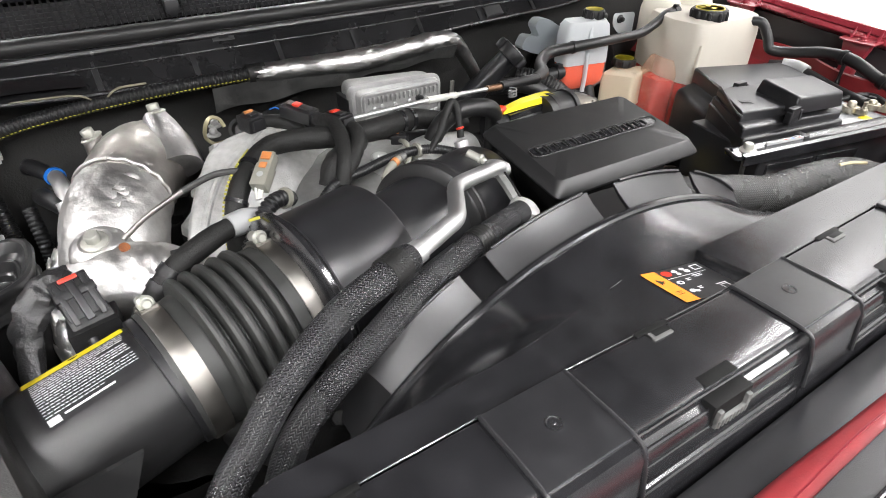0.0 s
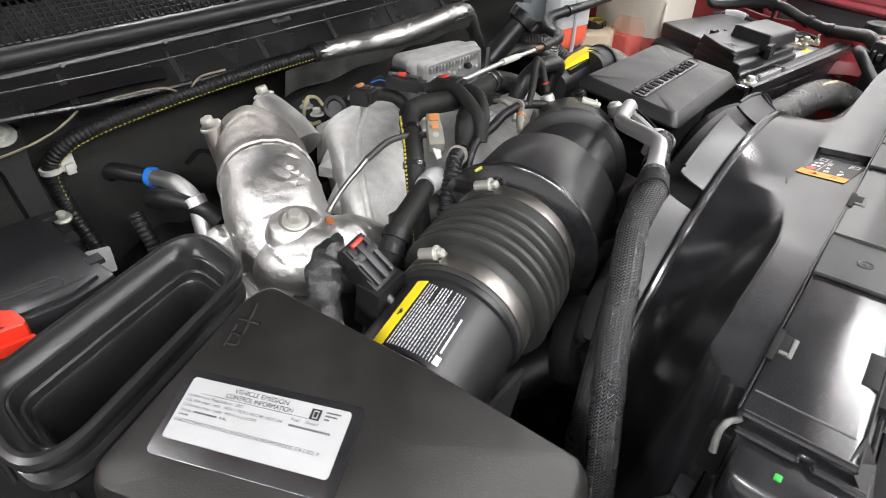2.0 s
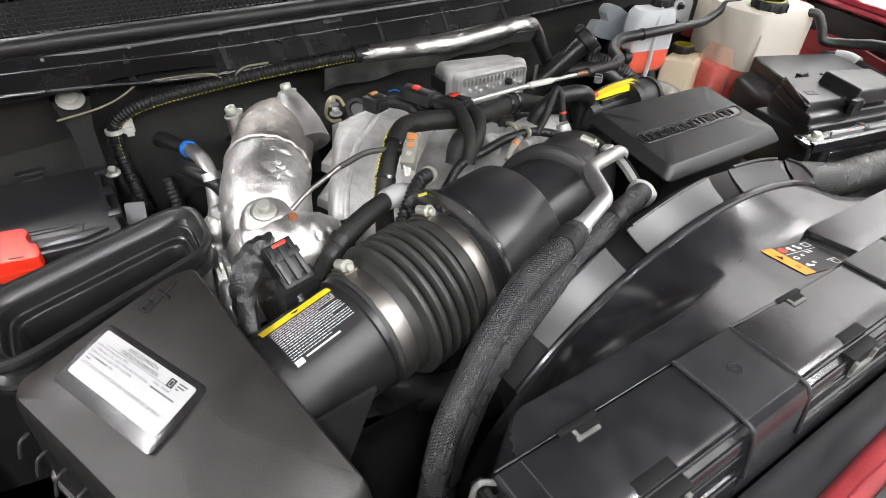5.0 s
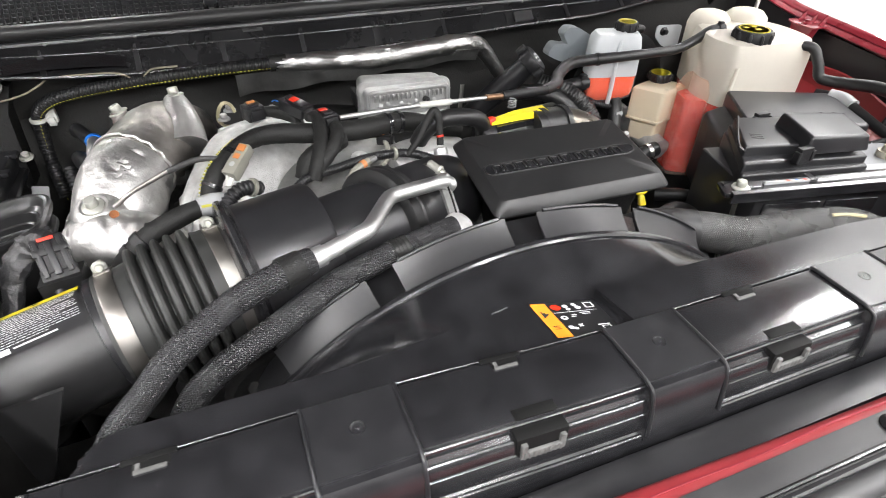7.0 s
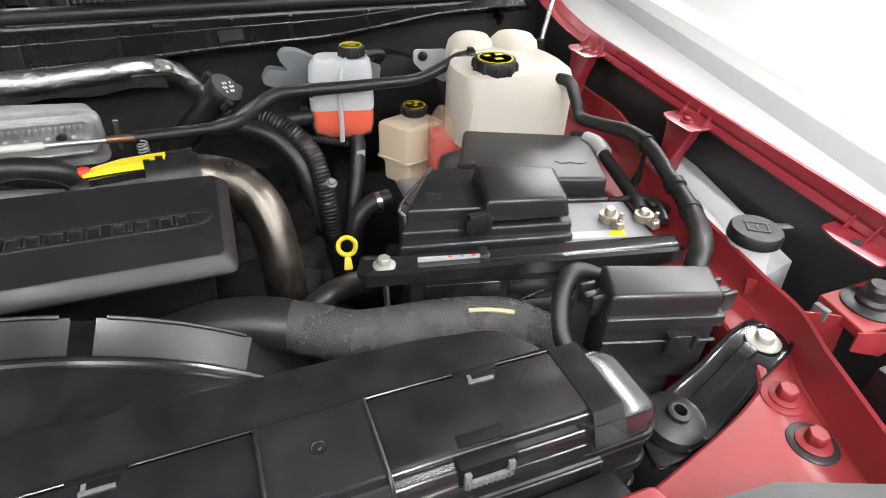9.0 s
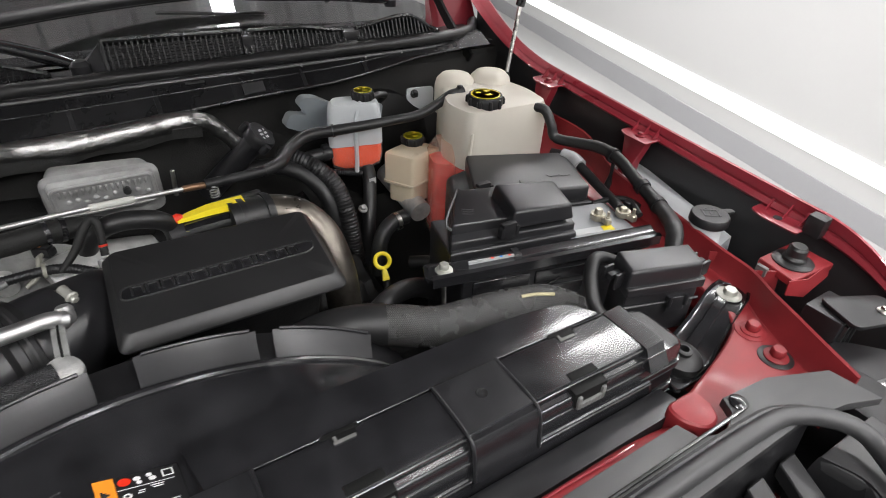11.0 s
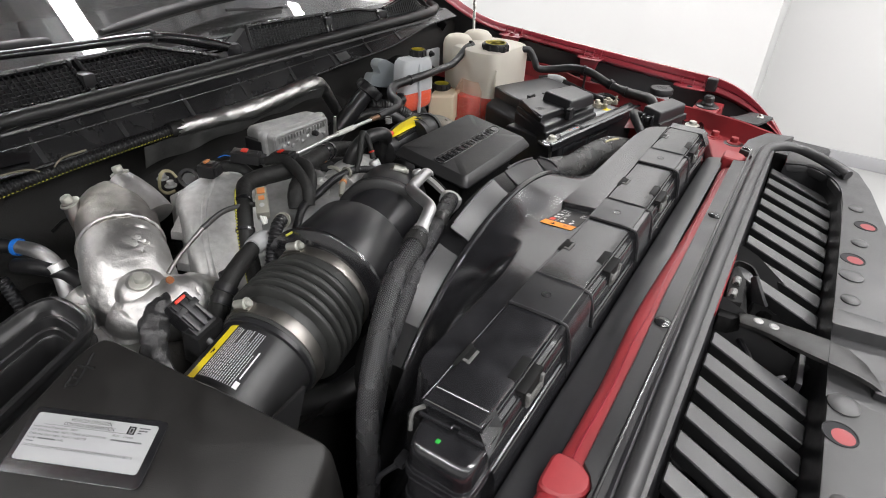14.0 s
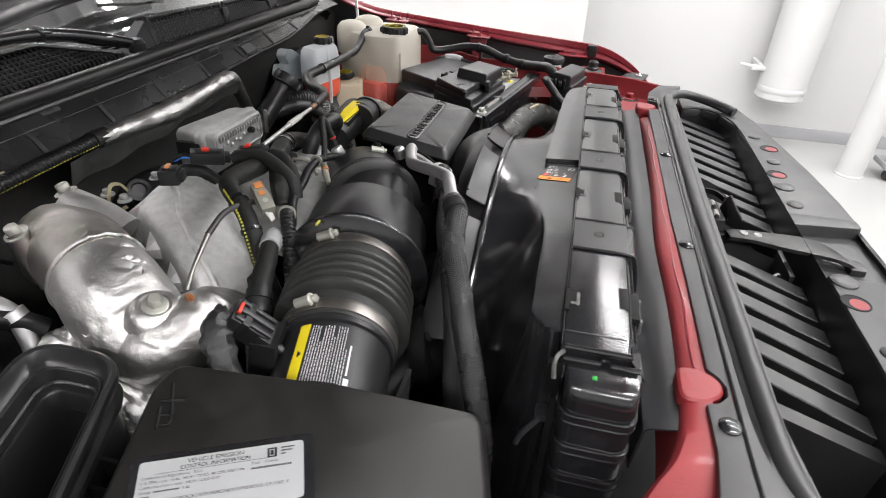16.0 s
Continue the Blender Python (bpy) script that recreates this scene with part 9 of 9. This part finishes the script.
def rear_box():
    t = thing("fuse_block_cover", (0.71, 0.53, 1.1), "plain black plastic cover box behind the battery", "cover")
    part("lid", quad_box([(0.585, 0.505), (0.778, 0.443), (0.816, 0.556), (0.647, 0.628)], 1.19, [1.219, 1.219, 1.226, 1.226], 0.007), satin, t)
    part("side_lip", quad_box([(0.580, 0.497), (0.782, 0.434), (0.822, 0.556), (0.643, 0.634)], 1.172, 1.192, 0.004), satin, t)
    part("body", quad_box([(0.585, 0.505), (0.778, 0.443), (0.812, 0.55), (0.647, 0.62)], 1.05, 1.178, 0.006), matt, t)
    part("left_bulge", quad_box([(0.545, 0.50), (0.60, 0.50), (0.655, 0.62), (0.61, 0.632)], 1.06, [1.185, 1.20, 1.205, 1.19], 0.012), matt, t)
    for k in range(4):
        part("moulded_mark", moved(box(-0.006, 0.006, -0.001, 0.001, 0, 0.0008, 0.0002, 1), Matrix.Translation((0.735 + 0.010 * k, 0.50 - 0.004 * k, 1.2215)) @ pose(0, 0, 0, 0, 0, -60 + 55 * (k % 2))), satin, t)
    return t


rear_box()


def relay_box():
    t = thing("relay_box", (0.66, 0.21, 1.12), "black plastic relay box with moulded symbols on its lid", "fuse box")
    part("lid", quad_box([(0.606, 0.205), (0.706, 0.175), (0.720, 0.212), (0.622, 0.246)], 1.228, [1.2585, 1.2585, 1.2615, 1.2615], 0.005, 3, 0.05), satin, t)
    part("lid_skirt", quad_box([(0.602, 0.200), (0.711, 0.168), (0.726, 0.213), (0.619, 0.250)], 1.222, 1.236, 0.003), satin, t)
    part("body", quad_box([(0.606, 0.204), (0.708, 0.173), (0.721, 0.211), (0.622, 0.246)], 1.15, 1.225, 0.004), satin, t)
    part("foot", quad_box([(0.635, 0.20), (0.69, 0.183), (0.70, 0.21), (0.645, 0.23)], 1.08, 1.155, 0.006, 2, -0.15), satin, t)
    part("body_rib", tube([(0.605, 0.2015, 1.205), (0.709, 0.170, 1.205)], 0.002, 6, 2), satin, t)
    part("front_lock", join(quad_box([(0.662, 0.180), (0.688, 0.172), (0.691, 0.180), (0.665, 0.188)], 1.19, 1.214, 0.002), tube([(0.664, 0.179, 1.216), (0.664, 0.179, 1.20)], 0.003, 8, 2), tube([(0.687, 0.172, 1.216), (0.687, 0.172, 1.20)], 0.003, 8, 2)), satin, t)
    for s, (x, y) in ((1, (0.722, 0.192)), (-1, (0.604, 0.228))):
        part("side_catch", join(box(x - 0.008, x + 0.008, y - 0.012, y - 0.008, 1.228, 1.250, 0.001), box(x - 0.008, x + 0.008, y + 0.008, y + 0.012, 1.228, 1.250, 0.001), box(x - 0.009, x + 0.009, y - 0.004, y + 0.004, 1.236, 1.246, 0.001)), satin, t)
    m = Matrix.Translation((0.663, 0.2095, 1.2605)) @ pose(0, 2, 0, 2.5, 0, -18)
    for a, b, w, h in ((-0.030, 0.002, 0.010, 0.010), (-0.012, 0.002, 0.012, 0.010), (0.008, 0.002, 0.010, 0.010), (0.026, 0.002, 0.012, 0.010), (-0.032, -0.012, 0.005, 0.003), (-0.024, -0.012, 0.005, 0.003)):
        part("moulded_symbol", moved(join(box(a, a + w, b, b + 0.001, 0, 0.0012, 0), box(a, a + w, b + h - 0.001, b + h, 0, 0.0012, 0), box(a, a + 0.001, b, b + h, 0, 0.0012, 0), box(a + w - 0.001, a + w, b, b + h, 0, 0.0012, 0)), m), clip_grey, t, smooth=False)
    part("drop_spring", tube([(0.655 + 0.007 * math.cos(k * 0.8), 0.185 + 0.007 * math.sin(k * 0.8), 1.10 - 0.0006 * k) for k in range(60)], 0.002, 6, 1), satin, t)
    part("loom", tube([(0.640, 0.252, 1.234), (0.612, 0.262, 1.244), (0.592, 0.255, 1.243), (0.578, 0.238, 1.228), (0.572, 0.215, 1.205), (0.585, 0.195, 1.195), (0.602, 0.170, 1.185)], [0.007, 0.0085, 0.009, 0.009, 0.009, 0.009, 0.0085], 14, 8), rubber, t)
    part("loom_clip", tube([(0.584, 0.196, 1.1955), (0.600, 0.174, 1.187)], 0.0115, 14, 3), satin, t)
    return t


relay_box()


def radiator_brace():
    t = thing("radiator_brace", (0.7, 0.14, 1.15), "black pressed steel brace with a rubber bush", "bracket")
    rows = []
    for (x, y, z), w in (((0.7920, 0.1660, 1.1915), 0.007), ((0.7885, 0.1650, 1.1925), 0.015), ((0.781, 0.163, 1.193), 0.0215), ((0.766, 0.1585, 1.193), 0.0245), ((0.748, 0.154, 1.192), 0.025), ((0.727, 0.148, 1.186), 0.0245), ((0.707, 0.143, 1.173), 0.025), ((0.690, 0.139, 1.163), 0.027), ((0.665, 0.132, 1.156), 0.029), ((0.635, 0.124, 1.155), 0.024)):
        c = Vector((x, y, z))
        s = Vector((-0.25, 0.97, 0))
        bead = 0.004 * smoothstep(0.760, 0.745, x) * smoothstep(0.668, 0.685, x)
        lip = 0.0055 * smoothstep(0.7915, 0.780, x)
        rows.append([c + s * w * q + Vector((0, 0, h)) for q, h in ((1.0, lip - 0.004), (1.02, lip), (0.97, lip + 0.001), (0.88, 0.001), (0.80, 0.0), (0.42, 0.0), (0.34, bead), (-0.12, bead), (-0.20, 0.0), (-0.80, 0.0), (-0.88, 0.001), (-0.97, lip + 0.001), (-1.02, lip), (-1.0, lip - 0.004))])
    part("strap", thickened(loft(rows, caps=False, closed=False), 0.002), gloss, t)
    part("bolt", hex_bolt((0.7645, 0.158, 1.1945), (0, 0, 1), 0.0165, 0.008, 0.0165), cap_zinc, t, "pale zinc flange bolt")
    part("bush", lathe([(0.027, -0.012), (0.0285, -0.004), (0.0275, 0.002), (0.016, 0.007), (0.011, 0.008), (0.011, 0.013), (0.0095, 0.014), (0.006, 0.014), (0.006, 0.0), (0, 0.0)], (0.645, 0.131, 1.163), (0.05, -0.1, 1), 30), rubber, t)
    part("bush_plate", prism(round_poly([(0.605, 0.10), (0.68, 0.10), (0.70, 0.118), (0.665, 0.165), (0.62, 0.16)], 0.012), 1.142, 1.150, bev=0.002), gloss, t)
    part("side_bolt", hex_bolt((0.692, 0.113, 1.150), (-0.6, -0.2, 0.5), 0.012, 0.007, 0.010), red_inner, t)
    return t


radiator_brace()


def washer_tank():
    t = thing("washer_fluid_tank", (0.85, 0.3, 0.9), "white plastic washer fluid tank with a black cap", "washer tank")
    part("neck", tube([(0.836, 0.262, 1.232), (0.838, 0.262, 1.20), (0.845, 0.26, 1.15)], [0.024, 0.026, 0.034], 22, 5), poly_clear, t)
    part("shoulder", bevelled(loft([[(0.862, 0.255, 1.16), (0.945, 0.27, 1.165), (0.965, 0.52, 1.20), (0.905, 0.52, 1.20)], [(0.87, 0.25, 0.9), (0.95, 0.25, 0.9), (0.975, 0.54, 0.9), (0.91, 0.54, 0.9)]]), 0.02, 3), poly_clear, t)
    part("body", bevelled(loft([[(0.82, 0.22, 1.14), (0.91, 0.22, 1.14), (0.925, 0.50, 1.16), (0.87, 0.50, 1.16)], [(0.82, 0.22, 0.9), (0.93, 0.22, 0.9), (0.94, 0.50, 0.9), (0.87, 0.50, 0.9)]]), 0.02, 3), poly_clear, t)
    part("filler_slope", tube([(0.85, 0.28, 1.15), (0.872, 0.36, 1.162), (0.895, 0.45, 1.168), (0.905, 0.52, 1.16)], [0.035, 0.034, 0.03, 0.026], 20, 6), poly_clear, t)
    c = part("cap", lathe([(0.0265, -0.010), (0.0285, -0.008), (0.0285, 0.002), (0.0265, 0.005), (0.0, 0.006)], (0.838, 0.260, 1.241), seg=32), matt, t, "black snap cap with a washer symbol")
    part("cap_tab", prism(round_poly([(0.863, 0.252), (0.882, 0.247), (0.882, 0.258), (0.864, 0.264)], 0.004), 1.240, 1.244, bev=0.001), matt, c)
    mk = [moved(box(a, a + w, b, b + h, 0.0062, 0.0068, 0), Matrix.Translation((0.838, 0.260, 1.241)) @ pose(0, 0, 0, 0, 0, -35)) for a, b, w, h in ((-0.012, -0.008, 0.0015, 0.016), (0.010, -0.008, 0.0015, 0.016), (-0.012, -0.009, 0.024, 0.0015), (-0.014, 0.008, 0.028, 0.0015), (-0.006, 0.012, 0.004, 0.0015), (0.004, 0.012, 0.004, 0.0015), (-0.002, -0.004, 0.002, 0.008))]
    part("symbol", join(*mk), print_grey, c, smooth=False)
    return t


washer_tank()


def wing_loom():
    t = thing("wing_wiring_loom", (0.83, 0.45, 1.2), "thick black wiring loom along the inner wing", "wiring loom")
    part("trunk", tube([(0.800, 0.632, 1.288), (0.812, 0.615, 1.285), (0.818, 0.600, 1.262), (0.822, 0.588, 1.240), (0.838, 0.555, 1.240), (0.848, 0.50, 1.250), (0.844, 0.45, 1.249), (0.840, 0.40, 1.232), (0.830, 0.35, 1.222), (0.80, 0.30, 1.227), (0.772, 0.268, 1.232), (0.752, 0.25, 1.222), (0.74, 0.235, 1.20)], [0.0085, 0.009, 0.009, 0.0095, 0.010, 0.0105, 0.0105, 0.010, 0.0115, 0.0125, 0.0125, 0.012, 0.011], 16, 8, wobble=0.05), rubber, t)
    for p, q in (((0.8385, 0.392, 1.2305), (0.8365, 0.382, 1.228)), ((0.846, 0.47, 1.2505), (0.845, 0.462, 1.250)), ((0.828, 0.345, 1.222), (0.822, 0.335, 1.2225))):
        part("tie", tube([p, q], 0.0135, 16, 2), matt, t)
    part("standoff", tube([(0.846, 0.462, 1.245), (0.846, 0.462, 1.215), (0.843, 0.462, 1.188)], [0.004, 0.003, 0.008], 10), matt, t)
    part("second_cable", tube([(0.806, 0.575, 1.218), (0.818, 0.535, 1.222), (0.812, 0.49, 1.215), (0.806, 0.44, 1.205), (0.798, 0.40, 1.202), (0.787, 0.38, 1.204)], 0.0085, 14, 8), rubber, t)
    part("white_sleeve", tube([(0.812, 0.552, 1.222), (0.818, 0.53, 1.223), (0.815, 0.507, 1.219)], 0.0115, 16, 4), label_white, t, "white label wrapped on a cable")
    part("thin_cable", tube([(0.78, 0.43, 1.19), (0.80, 0.41, 1.205), (0.812, 0.385, 1.21), (0.80, 0.35, 1.205)], 0.005, 10, 6), rubber, t)
    part("rail_clip", join(box(0.795, 0.830, 0.372, 0.392, 1.198, 1.206, 0.002), box(0.800, 0.815, 0.376, 0.388, 1.205, 1.212, 0.002)), matt, t)
    return t


wing_loom()


def upper_hose():
    t = thing("radiator_hose", (0.45, 0.3, 1.15), "woven covered radiator hose with a smooth black boot", "hose")
    part("hose", tube([(0.335, 0.350, 1.180), (0.362, 0.334, 1.180), (0.395, 0.315, 1.178), (0.430, 0.308, 1.178), (0.470, 0.301, 1.180), (0.515, 0.290, 1.181), (0.550, 0.277, 1.178), (0.578, 0.252, 1.168), (0.59, 0.225, 1.145), (0.59, 0.20, 1.10)], [0.0265, 0.0265, 0.026, 0.026, 0.026, 0.0265, 0.0265, 0.026, 0.026, 0.026], 26, 10), braid_fine, t)
    part("boot", tube([(0.185, 0.37, 1.14), (0.225, 0.368, 1.165), (0.27, 0.365, 1.178), (0.31, 0.358, 1.181), (0.342, 0.346, 1.180)], [0.030, 0.032, 0.031, 0.029, 0.0275], 26, 8), rubber, t)
    part("chalk_mark", tube([(0.505, 0.2830, 1.2058), (0.525, 0.2775, 1.2056), (0.548, 0.268, 1.2035)], 0.0024, 6, 4, flat=1.0), material("faded_yellow_print", (0.45, 0.40, 0.24), 0.6), t, "faded yellow line")
    return t


upper_hose()


def dipstick():
    t = thing("dipstick", (0.46, 0.58, 1.0), "bright yellow looped dipstick handle", "dipstick")
    c = Vector((0.4465, 0.566, 1.101))
    n = Vector((-0.15, -0.75, 0.62)).normalized()
    m = axes(c, n, (0, 0, 1))
    ring = [m @ Vector((0.0125 * math.cos(radians(k)), 0.0125 * math.sin(radians(k)), 0)) for k in range(0, 361, 15)]
    part("loop", tube(ring, 0.0036, 10, 1), yellow_plastic, t)
    part("stem", bevelled(prism(round_poly([(-0.034, -0.0065), (-0.015, -0.004), (-0.015, 0.004), (-0.034, 0.0065)], 0.003), -0.004, 0.004, m), 0.001), yellow_plastic, t)
    part("tube", tube([m @ Vector((-0.036, 0, 0)), m @ Vector((-0.09, 0, 0.0)), m @ Vector((-0.2, 0, -0.02))], 0.006, 10), near_black, t)
    return t


dipstick()


def hose_group():
    """Dark hoses between the engine and the brake booster."""
    t = thing("heater_hoses", (0.45, 0.7, 1.0), "bundle of dark ribbed and smooth hoses", "hose")
    part("ribbed_hose", tube([(0.36, 0.80, 1.215), (0.40, 0.765, 1.205), (0.435, 0.73, 1.17), (0.445, 0.70, 1.11), (0.45, 0.68, 1.02)], 0.0165, 18, 8, ribs=(0.006, 0.0012)), rubber, t)
    part("smooth_hose", tube([(0.30, 0.80, 1.20), (0.35, 0.775, 1.205), (0.395, 0.75, 1.185), (0.42, 0.72, 1.14), (0.43, 0.70, 1.05)], 0.014, 16, 8), rubber, t)
    part("cross_hose", tube([(0.40, 0.77, 1.185), (0.45, 0.76, 1.178), (0.50, 0.755, 1.165)], 0.006, 10, 8, ribs=(0.004, 0.0008)), matt, t)
    part("clamped_hose", tube([(0.535, 0.645, 1.12), (0.50, 0.64, 1.115), (0.475, 0.63, 1.09), (0.465, 0.62, 1.03)], 0.014, 16, 8), rubber, t)
    part("spring_clip", lathe([(0.0145, -0.004), (0.0165, -0.004), (0.0165, 0.004), (0.0145, 0.004)], (0.515, 0.642, 1.117), (1, 0.1, 0.1), 22), steel, t)
    part("booster", lathe([(0.0, 0.0), (0.10, 0.0), (0.115, 0.02), (0.115, 0.05), (0.09, 0.07), (0.0, 0.08)], (0.60, 0.925, 1.15), (0, -1, 0), 36), near_black, t, "dark brake booster drum")
    part("master_cylinder", tube([(0.60, 0.86, 1.10), (0.60, 0.70, 1.08)], 0.022, 18, 3), cast, t)
    part("low_pipe", tube([(0.52, 0.60, 1.05), (0.56, 0.56, 1.06), (0.60, 0.50, 1.05)], 0.012, 12), rubber, t)
    part("lower_hose", tube([(0.355, 0.44, 1.095), (0.40, 0.455, 1.115), (0.45, 0.475, 1.105), (0.50, 0.485, 1.07), (0.53, 0.49, 1.0)], 0.016, 16, 8), rubber, t)
    part("hose_screw", hex_bolt((0.445, 0.632, 1.168), (0, -0.5, 0.85), 0.010, 0.006, 0.008), grimy_cast, t)
    return t


hose_group()


def left_details():
    t = thing("heater_pipe_stub", (-0.45, 0.76, 1.15), "dark pipe stub with a paper tag and steel fitting", "pipe")
    part("elbow", tube([(-0.41, 0.79, 1.20), (-0.40, 0.76, 1.205), (-0.385, 0.735, 1.20), (-0.37, 0.72, 1.18)], 0.011, 14), matt, t)
    part("drop_pipe", tube([(-0.43, 0.80, 1.185), (-0.428, 0.78, 1.14), (-0.43, 0.765, 1.08)], [0.009, 0.009, 0.008], 14, ribs=(0.006, 0.0012)), matt, t)
    part("steel_fitting", tube([(-0.428, 0.765, 1.12), (-0.43, 0.75, 1.09)], 0.0085, 12, 2), steel, t)
    part("paper_tag", bevelled(prism(round_poly([(-0.013, -0.015), (0.013, -0.015), (0.013, 0.015), (-0.013, 0.015)], 0.003), 0, 0.0008, Matrix.Translation((-0.482, 0.801, 1.143)) @ pose(0, 0, 0, 62, 0, -20)), 0.0), label_white, t, "white paper tag")
    part("screw", hex_bolt((-0.491, 0.845, 1.188), (0, -0.3, 1), 0.011, 0.007, 0.010), cap_zinc, t)
    part("wire", tube([(-0.33, 0.86, 1.19), (-0.31, 0.85, 1.205), (-0.29, 0.845, 1.19)], 0.003, 8), near_black, t)
    return t


left_details()
